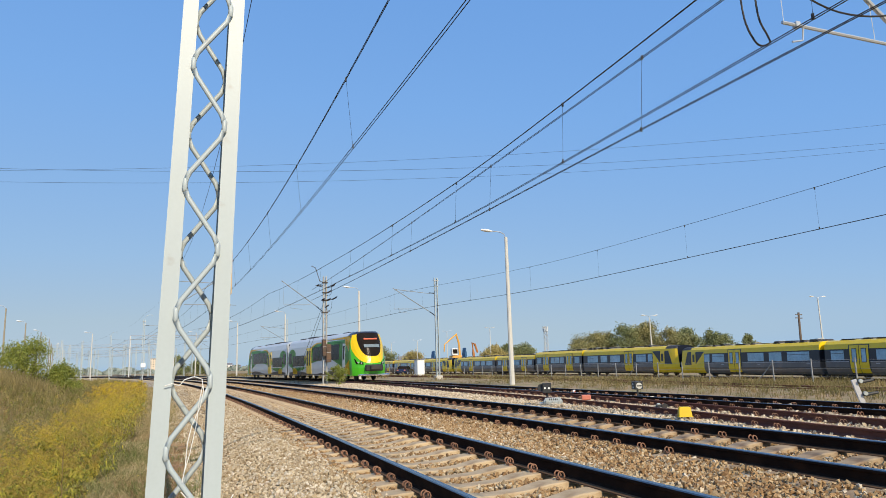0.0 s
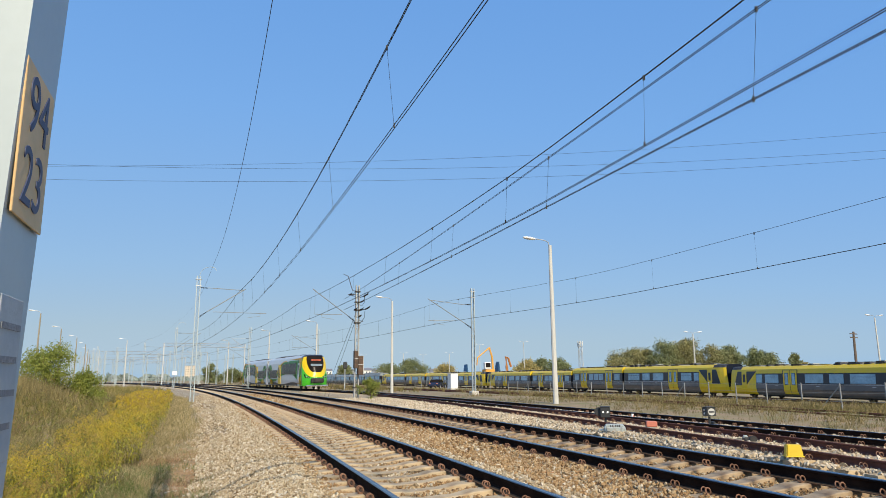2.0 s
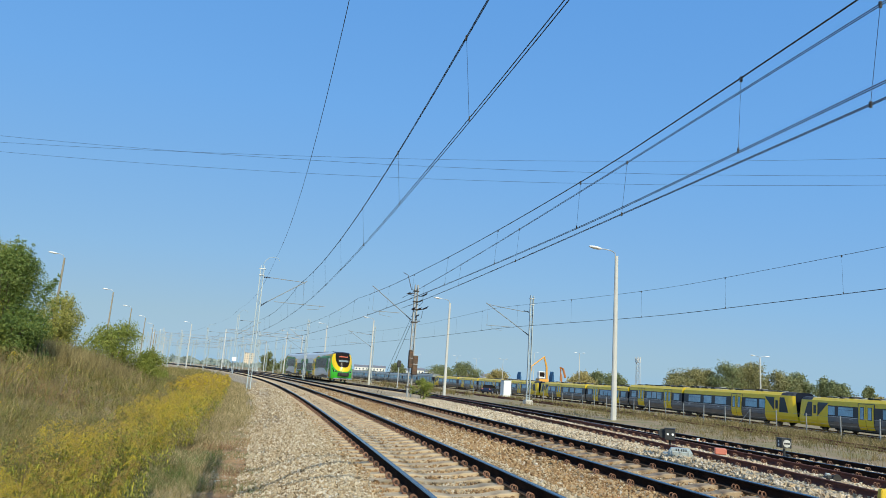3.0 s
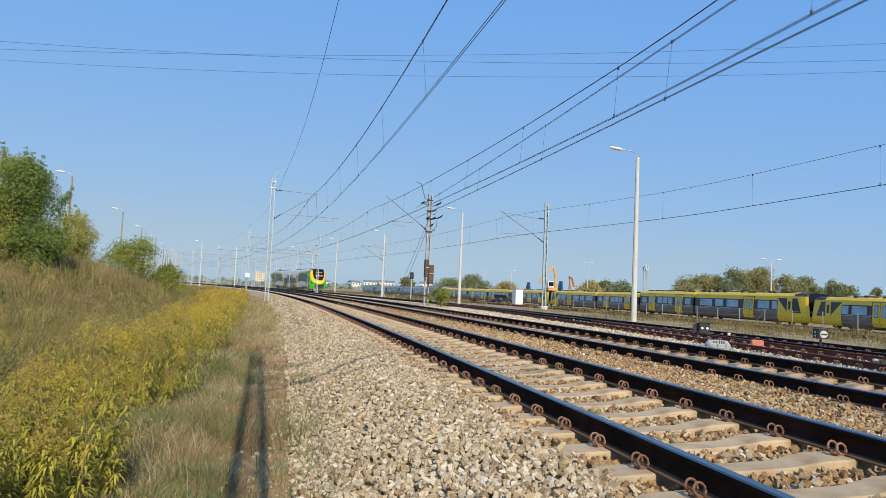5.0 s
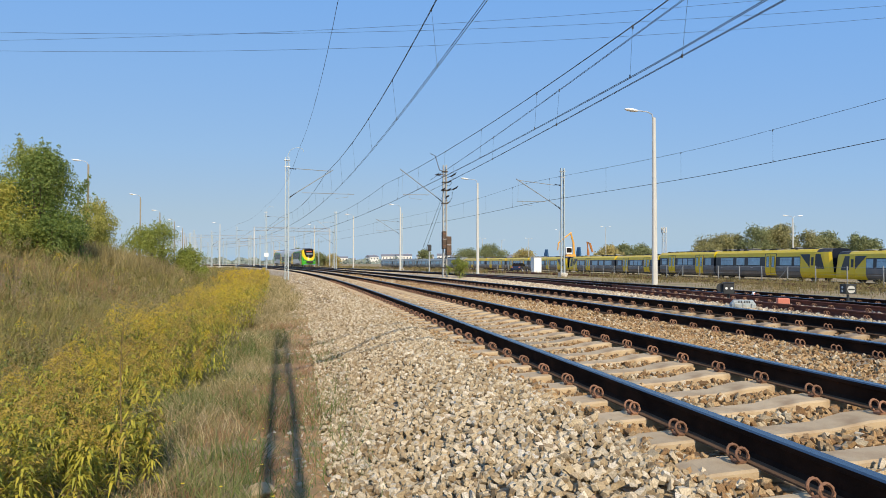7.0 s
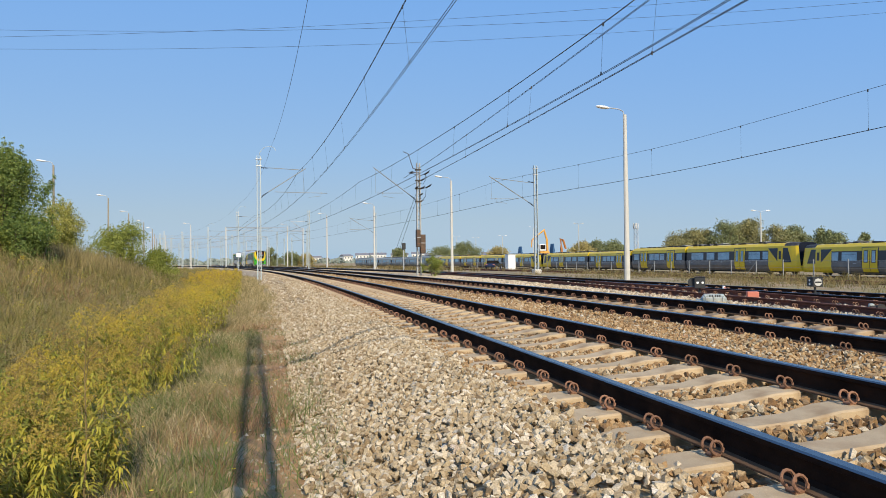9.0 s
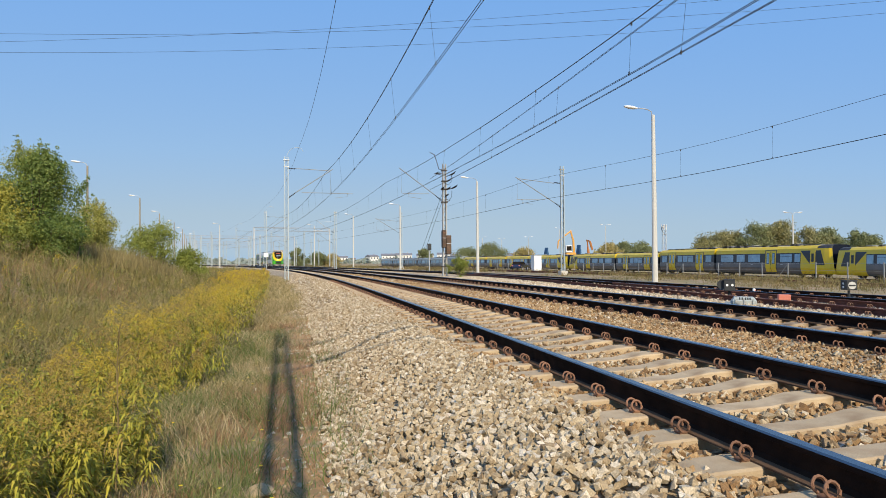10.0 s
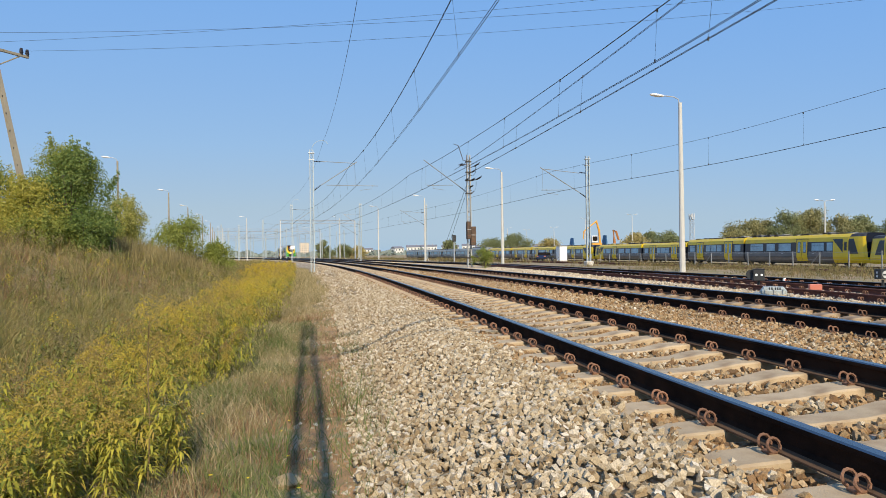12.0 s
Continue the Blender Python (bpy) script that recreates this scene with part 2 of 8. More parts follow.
def grid_ground():
    u = np.concatenate([-np.geomspace(4000, 45, 26), np.arange(-42, 46, 0.8), np.geomspace(48, 4000, 26)])
    v = np.concatenate([-np.geomspace(4000, 24, 20), np.arange(-20, 70, 0.8), np.geomspace(72, 4500, 40)])
    X, Y = np.meshgrid(u, v)
    Z = ground_z(X, Y)
    far = np.hypot(X, Y) > 500
    Z[far] = np.where(X[far] > 0, -1.0, -0.4)
    n, k = X.shape
    idx = np.arange(n * k).reshape(n, k)
    f = np.stack([idx[:-1, :-1], idx[:-1, 1:], idx[1:, 1:], idx[1:, :-1]], -1).reshape(-1, 4)
    return np.stack([X, Y, Z], -1).reshape(-1, 3), f


M_GROUND = material("dry earth and sparse grass", (0.34, 0.235, 0.135), 0.95, 0, 0.35, 0.7, 14, 0.6, 0.03, spot=(0.24, 0.20, 0.08), spot_at=0.52, spot_soft=0.12, spot_scale=0.9)
v, f = grid_ground()
ground = bulk("ground", v, f, M_GROUND, True)
tagged(ground, "flat ground of dry earth and thin grass beside the railway", "ground", kind="structure")


def ballast_z(s, q):
    """Top of the stone bed under the two main tracks."""
    z = np.full_like(np.asarray(q, float), -0.085)
    u1 = np.clip((q + 0.75) / 1.5, 0, 1) * CANT * (q < 2)
    u2 = np.clip((q - 3.25) / 1.5, 0, 1) * CANT
    z = z + u1 + u2 - (CANT * smooth01(1.6, 2.9, q) * (q >= 0.75)) * (q < 9) + 0 * s
    z = np.where((q >= 2) & (q < 3.25), z + CANT, z)
    z = z + 0.05 * smooth01(-1.25, -1.5, q) + 0.028 * smooth01(2.2, 2.8, q) * smooth01(5.8, 5.3, q)
    z = z - 0.36 * smooth01(-1.75, -2.95, q) - 0.30 * smooth01(5.9, 7.0, q)
    return z


def ballast_bed():
    qs = np.concatenate([np.arange(-3.15, 7.3, 0.15)])
    ss = np.concatenate([np.arange(-14, 40, 0.5), np.arange(40, 420, 4.0)])
    S, Q = np.meshgrid(ss, qs, indexing="ij")
    Z = ballast_z(S, Q) - 0.022 * (1 - smooth01(14, 34, S))
    X, Y = along_np(S, Q)
    Z[:, 0] = Z[:, -1] = -0.55
    n, k = S.shape
    idx = np.arange(n * k).reshape(n, k)
    f = np.stack([idx[:-1, :-1], idx[:-1, 1:], idx[1:, 1:], idx[1:, :-1]], -1).reshape(-1, 4)
    return np.stack([X, Y, Z], -1).reshape(-1, 3), f


def stone_material(name, stops, scale):
    """Broken stone: cells of one stone each, coloured one by one, with deep joints as relief."""
    m = palette_material(name, stops, 0.9)
    nt = m.node_tree
    b = nt.nodes["Principled BSDF"]
    tc = nt.nodes.new("ShaderNodeTexCoord")
    vo = nt.nodes.new("ShaderNodeTexVoronoi")
    vo.inputs["Scale"].default_value = scale
    nt.links.new(tc.outputs["Object"], vo.inputs["Vector"])
    ramp = [n for n in nt.nodes if n.type == "VALTORGB"][0]
    sep = nt.nodes.new("ShaderNodeSeparateColor")
    nt.links.new(vo.outputs["Color"], sep.inputs[0])
    for l in list(ramp.inputs["Fac"].links):
        nt.links.remove(l)
    nt.links.new(sep.outputs[0], ramp.inputs["Fac"])
    bn = nt.nodes.new("ShaderNodeBump")
    bn.invert = True
    bn.inputs["Strength"].default_value, bn.inputs["Distance"].default_value = 0.7, 0.04
    nt.links.new(vo.outputs["Distance"], bn.inputs["Height"])
    nt.links.new(bn.outputs[0], b.inputs["Normal"])
    return m


STONE = [(0.0, (0.18, 0.12, 0.065)), (0.2, (0.31, 0.23, 0.135)), (0.5, (0.42, 0.335, 0.215)), (0.8, (0.52, 0.435, 0.31)), (0.93, (0.61, 0.54, 0.43)), (1.0, (0.35, 0.17, 0.08))]
STONE_BROWN = [(0.0, (0.12, 0.065, 0.03)), (0.3, (0.26, 0.155, 0.072)), (0.65, (0.38, 0.25, 0.125)), (0.9, (0.47, 0.345, 0.20)), (1.0, (0.33, 0.135, 0.052))]
M_BALLAST = stone_material("broken stone bed", STONE, 21)
M_BROWNSTONES = palette_material("rust-stained ballast stones", STONE_BROWN, 0.9, noise_scale=0.35, mixin=0.25)
M_STONES = palette_material("loose ballast stones", STONE, 0.9, noise_scale=0.35, mixin=0.15)


def speckle(m, amount=0.45, scale=160.0):
    """Grain of broken rock: fine light and dark flecks and a rough face."""
    nt = m.node_tree
    b, ramp = nt.nodes["Principled BSDF"], [n for n in nt.nodes if n.type == "VALTORGB"][0]
    tc, n, mr, hsv, bn = (nt.nodes.new("ShaderNode" + k) for k in ("TexCoord", "TexNoise", "MapRange", "HueSaturation", "Bump"))
    n.inputs["Scale"].default_value, n.inputs["Detail"].default_value = scale, 4
    mr.inputs["From Min"].default_value, mr.inputs["From Max"].default_value = 0.3, 0.7
    mr.inputs["To Min"].default_value, mr.inputs["To Max"].default_value = 1 - amount, 1 + amount
    bn.inputs["Strength"].default_value, bn.inputs["Distance"].default_value = 0.3, 0.003
    nt.links.new(tc.outputs["Object"], n.inputs["Vector"])
    nt.links.new(n.outputs["Fac"], mr.inputs["Value"])
    nt.links.new(mr.outputs[0], hsv.inputs["Value"])
    nt.links.new(ramp.outputs["Color"], hsv.inputs["Color"])
    nt.links.new(hsv.outputs["Color"], b.inputs["Base Color"])
    nt.links.new(n.outputs["Fac"], bn.inputs["Height"])
    nt.links.new(bn.outputs[0], b.inputs["Normal"])


speckle(M_STONES, 0.30, 110.0)
speckle(M_BROWNSTONES, 0.30, 110.0)
v, f = ballast_bed()
tagged(bulk("ballast_bed", v, f, M_BALLAST), "bed of pale brown broken stone under the main tracks", "ballast", kind="structure")


def second_bed():
    ss = np.concatenate([np.arange(-14, 60, 1.0), np.arange(60, 420, 5.0)])
    rows = []
    for s in ss:
        a, b = min(q_red(s), q_far(s)) - 1.5, q_far(s) + 1.6
        a = max(a, 7.1)
        for q, z in ((a - 0.5, -0.5), (a, -0.20), (a + 0.5, -0.115), (b - 0.6, -0.115), (b, -0.22), (b + 0.5, -0.5)):
            x, y, _ = along(s, q)
            rows.append((x, y, z))
    n, k = len(ss), 6
    idx = np.arange(n * k).reshape(n, k)
    f = np.stack([idx[:-1, :-1], idx[:-1, 1:], idx[1:, 1:], idx[1:, :-1]], -1).reshape(-1, 4)
    return rows, f


v, f = second_bed()
tagged(bulk("ballast_bed", v, f, stone_material("pale stone bed", [(0, (0.22, 0.16, 0.10)), (0.3, (0.40, 0.31, 0.20)), (0.7, (0.54, 0.46, 0.33)), (1, (0.38, 0.24, 0.13))], 20)),
       "bed of pale stone under the yard lead tracks", "ballast", kind="structure")


# ---- tracks ----
RAIL = [(-0.075, 0), (0.075, 0), (0.075, 0.011), (0.03, 0.024), (0.0085, 0.045), (0.0085, 0.125), (0.036, 0.138), (0.036, 0.163), (0.027, 0.172),
        (-0.027, 0.172), (-0.036, 0.163), (-0.036, 0.138), (-0.0085, 0.125), (-0.0085, 0.045), (-0.03, 0.024), (-0.075, 0.011)]


def rail_mesh(kind, side, s0, s1, mats, scale=1.0, base=-0.03):
    bm = bmesh.new()
    rings = []
    s = s0
    while s <= s1:
        m = track_frame(kind, s)
        rings.append([bm.verts.new(m @ Vector((side * 0.7525 + x * scale, 0, base + z * scale))) for x, z in RAIL])
        s += 1.0 if s < 60 else 3.0
    n = len(RAIL)
    for a, b in zip(rings, rings[1:]):
        for k in range(n):
            fc = bm.faces.new((a[k], a[(k + 1) % n], b[(k + 1) % n], b[k]))
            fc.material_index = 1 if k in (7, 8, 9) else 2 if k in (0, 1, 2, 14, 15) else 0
    bm.faces.new(rings[0])
    bm.faces.new(rings[-1][::-1])
    return bm


def track(kind, label, s0, s1, mats, base=-0.03, scale=1.0):
    top = tagged(empty("railway_track"), label, "railway track", "parallel tracks")
    for side in (-1, 1):
        part("rail", rail_mesh(kind, side, s0, s1, mats, scale, base), mats, top)
    return top


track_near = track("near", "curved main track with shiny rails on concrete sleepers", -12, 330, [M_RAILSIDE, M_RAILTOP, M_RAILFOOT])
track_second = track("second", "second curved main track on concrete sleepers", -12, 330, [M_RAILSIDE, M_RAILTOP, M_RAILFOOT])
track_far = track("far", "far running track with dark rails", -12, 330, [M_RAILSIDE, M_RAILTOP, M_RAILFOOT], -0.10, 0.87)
track_red = track("red", "turnout lead track with red-rusted rails", -12, 52, [M_RAILRED, M_RAILRED, M_RAILRED], -0.10, 0.87)
track_yard = track("yard", "rusty yard track half sunk in dry grass", -14, 120, [M_RAILRED, M_RAILRED, M_RAILRED], -0.235)


def sleeper_mesh(length=2.6, wood=False):
    """Concrete sleeper: raised under the rails, waisted in the middle."""
    bm = bmesh.new()
    prof = [(-1.3, -0.05, 0.13), (-1.1, 0.0, 0.145), (-0.45, 0.0, 0.14), (-0.2, -0.032, 0.115), (0.2, -0.032, 0.115), (0.45, 0.0, 0.14), (1.1, 0.0, 0.145), (1.3, -0.05, 0.13)]
    if wood:
        prof = [(-1.3, 0, 0.13), (1.3, 0, 0.13)]
    rings = []
    for x, z, w in prof:
        rings.append([bm.verts.new((x * length / 2.6, y, zz)) for y, zz in ((-w, -0.2), (w, -0.2), (w * 0.98, z - 0.012), (w * 0.86, z), (-w * 0.86, z), (-w * 0.98, z - 0.012))])
    for a, b in zip(rings, rings[1:]):
        for k in range(6):
            bm.faces.new((a[k], a[(k + 1) % 6], b[(k + 1) % 6], b[k]))
    bm.faces.new(rings[0])
    bm.faces.new(rings[-1][::-1])
    bm.normal_update()
    me = bpy.data.meshes.new("sleeper")
    bm.to_mesh(me)
    bm.free()
    return me


def clip_mesh():
    """Spring clip: two steel loops side by side over the rail foot, on a small shoulder."""
    bm = bmesh.new()
    for y0, tilt in ((-0.040, 0.25), (0.036, 0.25)):
        pts = []
        for k in range(10):
            a = -0.7 + k / 9 * 4.9
            pts.append((0.037 * math.cos(a) - 0.022, y0 + tilt * 0.045 * math.sin(a), 0.027 + 0.036 * math.sin(a)))
        tube(bm, pts, 0.0092, 4)
    box(bm, (-0.015, 0, -0.016), (0.07, 0.06, 0.02), bevel=0.005)
    me = bpy.data.meshes.new("clip")
    bm.normal_update()
    bm.to_mesh(me)
    bm.free()
    return me


def lay_sleepers(top, kind, mesh, mat, phase, s_part, s_far, dz):
    mesh.materials.append(mat)
    s = phase - 0.6 * math.floor((phase + 11.5) / 0.6)
    far = []
    while s < s_far:
        m = track_frame(kind, s, dz)
        jig = Matrix.Rotation(random.uniform(-0.012, 0.012), 4, "Z")
        if s < s_part:
            ob = new("sleeper", mesh)
            ob.parent = top
            ob.matrix_local = m @ jig
        else:
            far.append(m)
        s += 0.6
    if far:
        base = np.array([v.co[:] for v in mesh.vertices])
        quads = np.array([p.vertices[:] for p in mesh.polygons if len(p.vertices) == 4])
        V, F = [], []
        for i, m in enumerate(far):
            mm = np.array(m)
            V.append(base @ mm[:3, :3].T + mm[:3, 3])
            F.append(quads + i * len(base))
        ob = bulk("sleepers", np.concatenate(V), np.concatenate(F), mat)
        ob.parent = top
        tagged(ob, kind="stuff")


def lay_clips(top, kind, mesh, phase, s0, s1, dz=0.0):
    s = phase + 0.6 * math.ceil((s0 - phase) / 0.6)
    while s < s1:
        m = track_frame(kind, s, dz)
        for side in (-1, 1):
            for w in (-1, 1):
                ob = new("clip", mesh)
                ob.parent = top
                flip = Matrix.Rotation(0 if w < 0 else math.pi, 4, "Z")
                ob.matrix_local = m @ Matrix.Translation((side * 0.7525 + w * 0.085, 0, -0.005)) @ flip
        s += 0.6


clip = clip_mesh()
clip.materials.append(M_CLIP)
lay_sleepers(track_near, "near", sleeper_mesh(), M_SLEEPER, 0.1753, 60, 240, -0.03)
lay_sleepers(track_second, "second", sleeper_mesh(), M_SLEEPER2, 0.30, 60, 240, -0.03)
lay_sleepers(track_far, "far", sleeper_mesh(), M_SLEEPER, 0.1, 40, 200, -0.10)
lay_sleepers(track_red, "red", sleeper_mesh(wood=True), M_SLEEPER, 0.4, 34, 34, -0.10)
lay_sleepers(track_yard, "yard", sleeper_mesh(wood=True), M_WOODSL, 0.2, 60, 60, -0.215)
lay_clips(track_near, "near", clip, 0.1753, 0, 36)
lay_clips(track_second, "second", clip, 0.30, 1, 34)
lay_clips(track_far, "far", clip, 0.1, 4, 22, -0.07)
lay_clips(track_red, "red", clip, 0.4, 3, 22, -0.07)


# ---- masts ----
def channel(bm, x, web, depth, flange, z0, z1, lean=0.0, taper=0.0, t=0.008):
    """A rolled channel: web on the outer side (web = -1 left, +1 right), flanges front and back pointing inwards."""
    def place(px, py, z):
        k = 1 - taper * (z - z0)
        return (px * k + lean * (z - z0), py, z)
    half = depth / 2
    inner = -web
    o = [(x, -half), (x + inner * flange, -half), (x + inner * flange, -half + t * 1.3), (x + inner * t, -half + t * 1.5), (x + inner * t, half - t * 1.5),
         (x + inner * flange, half - t * 1.3), (x + inner * flange, half), (x, half)]
    a = [bm.verts.new(place(px, py, z0)) for px, py in o]
    b = [bm.verts.new(place(px, py, z1)) for px, py in o]
    n = len(o)
    for i in range(n):
        bm.faces.new((a[i], a[(i + 1) % n], b[(i + 1) % n], b[i]))
    bm.faces.new(a)
    bm.faces.new(b[::-1])
    bmesh.ops.recalc_face_normals(bm, faces=bm.faces[:])


def zigzag(bm, xl, xr, y, z0, z1, first_left, half, r, lean, base, taper, n=7, soft=True):
    pts, side, z = [], first_left, z0
    while z < z1:
        k = 1 - taper * (z - base)
        x = (xl if side else xr) * k + lean * (z - base)
        if soft:
            pts += [(x, y, z - 0.035), (x, y, z + 0.035)]
        else:
            pts.append((x, y, z))
        side = not side
        z += half
    if soft:
        fine = []
        for i in range(len(pts)):
            fine.append(pts[i])
            if i % 2 == 1 and i + 1 < len(pts):
                a, b = Vector(pts[i]), Vector(pts[i + 1])
                d = (b - a)
                fine.insert(len(fine), tuple(a + d * 0.12 + Vector((-0.10 * d.x * 0.4, 0, 0.0))))
                fine.append(tuple(b - d * 0.12 - Vector((-0.10 * d.x * 0.4, 0, 0.0))))
        pts = fine
    tube(bm, pts, r, n)


TAPER = 0.033


def near_mast():
    base, top = -0.30, 9.1
    mast = tagged(empty("catenary_mast", pose(0.1040, -0.580, 0, 0, 0, 10.3)), "grey painted lattice catenary mast with zigzag steel lacing", "mast", "masts along the line")
    lean, w = 0.030, 0.1577
    for side in (-1, 1):
        bm = bmesh.new()
        channel(bm, side * w, side, 0.165, 0.0765, base, top, lean, TAPER)
        part("channel", bm, M_MAST, mast)
    for y, first in ((-0.0865, True), (0.0865, False)):
        bm = bmesh.new()
        zigzag(bm, -w + 0.079, w - 0.079, y, 0.94 - 0.595 * 2, top - 0.1, first, 0.2975, 0.0125, lean, base, TAPER)
        part("lacing", bm, M_MAST, mast, smooth=True)
        z, left = 0.94 - 0.595 * 2, first
        while z < top - 0.1:
            bm = bmesh.new()
            x = (-w + 0.072 if left else w - 0.072) * (1 - TAPER * (z - base)) + lean * (z - base)
            r = bmesh.ops.create_icosphere(bm, subdivisions=1, radius=1, matrix=Matrix.Translation((x, y * 1.02, z)) @ Matrix.Diagonal((0.014, 0.012, 0.05, 1)))
            left = not left
            z += 0.2975
            part("weld", bm, M_MAST, mast, smooth=True)
    bm = bmesh.new()
    box(bm, (0, 0, -0.42), (0.7, 0.6, 0.3), bevel=0.03)
    part("foundation", bm, M_CONC, mast)
    # number plate on the outer web
    plate_x = w * (1 - TAPER * (1.73 - base)) + lean * (1.73 - base) + 0.002
    bm = bmesh.new()
    box(bm, (plate_x, 0, 1.73), (0.003, 0.145, 0.195), bevel=0.0008)
    plate = part("number_plate", bm, material("faded cream paint", (0.68, 0.45, 0.21), 0.6, 0, 0.15, 8, 60, 0.1, spot=(0.4, 0.36, 0.3), spot_at=0.66), mast, "faded cream number plate")
    ink = material("blue-black number paint", (0.05, 0.06, 0.12), 0.6, 0, 0.2, 9, 80, 0)
    for text, z in (("94", 1.776), ("23", 1.684)):
        cu = bpy.data.curves.new("number", "FONT")
        cu.body, cu.size, cu.align_x, cu.align_y, cu.extrude = text, 0.105, "CENTER", "CENTER", 0.0008
        tmp = new("tmp", cu)
        me = bpy.data.meshes.new_from_object(tmp.evaluated_get(bpy.context.evaluated_depsgraph_get()))
        bpy.data.objects.remove(tmp)
        me.materials.append(ink)
        ob = new("number", me)
        ob.parent = plate
        ob.matrix_local = Matrix.Translation((plate_x + 0.0022, 0, z)) @ Euler((radians(90), 0, radians(90))).to_matrix().to_4x4()
    for z, hh in ((1.44, 0.20), (1.24, 0.13)):
        bm = bmesh.new()
        box(bm, (w * (1 - TAPER * (z - base)) + lean * (z - base) + 0.002, 0.005, z), (0.003, 0.10, hh), bevel=0.0008)
        st = part("sticker", bm, material("old grey sticker", (0.40, 0.42, 0.43), 0.6, 0, 0.12, 9, 70, 0.1), mast, "old grey sticker")
        for k in range(4):
            bm = bmesh.new()
            box(bm, (w * (1 - TAPER * (z - base)) + lean * (z - base) + 0.0045, 0.005, z + hh * (0.32 - 0.2 * k)), (0.001, 0.085 - 0.012 * (k % 2), 0.008))
            part("text_bar", bm, material("faded dark print", (0.2, 0.2, 0.21), 0.7), st)
    # earthing wire tied round the lacing
    bm = bmesh.new()
    tube(bm, [(-0.06, -0.10, 1.225), (-0.03, -0.105, 1.235), (0.0, -0.11, 1.225), (0.02, -0.11, 1.25), (0.06, -0.112, 1.262), (0.092, -0.108, 1.25), (0.10, -0.11, 1.20), (0.088, -0.11, 1.13), (0.055, -0.113, 1.05), (0.04, -0.118, 0.98), (0.034, -0.112, 0.88), (0.024, -0.108, 0.82)], 0.0022, 5)
    tube(bm, [(0.095, -0.11, 1.22), (0.082, -0.115, 1.15), (0.075, -0.112, 1.06), (0.05, -0.115, 0.93), (0.03, -0.12, 0.86)], 0.0018, 5)
    tube(bm, [(0.02, -0.10, 0.78), (0.06, -0.11, 0.735), (0.10, -0.12, 0.715), (0.16, -0.13, 0.71), (0.21, -0.12, 0.715), (0.235, -0.1, 0.75)], 0.0022, 5)
    part("tied_wire", bm, material("white plastic wire", (0.75, 0.75, 0.72), 0.5), mast, "thin white wire tied to the lacing")
    return mast


NEAR_MAST = near_mast()


def lattice_mast(h, w=0.16, panels=0.6):
    mast = empty("catenary_mast")
    for side in (-1, 1):
        bm = bmesh.new()
        channel(bm, side * w, side, 0.16, 0.06, -0.1, h, 0, 0.03 / h)
        part("channel", bm, M_MAST, mast)
    bm = bmesh.new()
    for y in (-0.08, 0.08):
        zigzag(bm, -w + 0.06, w - 0.06, y, 0, h - 0.1, y < 0, panels / 2, 0.013, 0, 0, 0, n=4, soft=False)
    part("lacing", bm, M_MAST, mast)
    bm = bmesh.new()
    box(bm, (0, 0, -0.12), (0.85, 0.75, 0.34), bevel=0.04)
    part("foundation", bm, M_CONC, mast)
    for dz, w in ((0.25, 0.46), (0.75, 0.42)):
        bm = bmesh.new()
        box(bm, (0, 0, h - dz), (w, 0.24, 0.05))
        part("cap_bracket", bm, M_GALV, mast)
    return mast


M_INSUL = material("brown porcelain insulator", (0.025, 0.018, 0.016), 0.25, 0, 0.2, 5, 40, 0)


M_BRACKET = material("dull grey bracket steel", (0.26, 0.27, 0.27), 0.6, 0.2, 0.2, 6, 60, 0.1)


def cantilever(parent, reach, z_tie, z_tip, z_strut, z_arm, arm0, arm1, side=1, tie=True):
    """Hinged bracket over the track: tie and strut that meet at the tip, a level registration arm hung below and a short steady arm."""
    tip = Vector((side * reach, 0, z_tip))
    if tie:
        bm = bmesh.new()
        tube(bm, [(side * 0.7, 0, z_tie), tip], 0.026, 6)
        part("tie", bm, M_BRACKET, parent)
    foot = Vector((side * 0.7, 0, z_strut + (z_tip - z_strut) * 0.7 / reach))
    bm = bmesh.new()
    tube(bm, [foot, tip, tip + (tip - foot).normalized() * 0.22], 0.034, 6)
    part("strut", bm, M_BRACKET, parent)
    bm = bmesh.new()
    tube(bm, [(side * arm0, 0, z_arm), (side * arm1, 0, z_arm - 0.03)], 0.024, 6)
    part("registration_arm", bm, M_BRACKET, parent)
    bm = bmesh.new()
    tube(bm, [tip, (side * (reach + 0.03), 0, z_arm)], 0.007, 4)
    part("drop", bm, M_BRACKET, parent)
    bm = bmesh.new()
    x = arm1 - 0.45
    tube(bm, [(side * x, 0, z_arm - 0.03), (side * (x - 0.03), 0, z_arm - 0.26), (side * (x - 0.95), 0, z_arm - 0.38)], 0.013, 5)
    box(bm, (side * x, 0, z_arm - 0.02), (0.07, 0.08, 0.08))
    part("steady_arm", bm, M_BRACKET, parent)
    for z0, z1 in ((z_tie, z_tie + (z_tip - z_tie) * 0.7 / reach), (z_strut, foot.z)):
        if z0 == z_tie and not tie:
            continue
        bm = bmesh.new()
        for i in range(4):
            u = 0.25 + 0.12 * i
            c = Vector((side * u, 0, z0 + (z1 - z0) * (u / 0.7)))
            bmesh.ops.create_cone(bm, cap_ends=True, segments=8, radius1=0.06, radius2=0.035, depth=0.06, matrix=Matrix.Translation(c) @ Matrix.Rotation(radians(90), 4, "Y"))
        tube(bm, [(side * 0.12, 0, z0), (side * 0.7, 0, z1)], 0.022, 5)
        part("insulator", bm, M_INSUL, parent, "brown ribbed insulator")


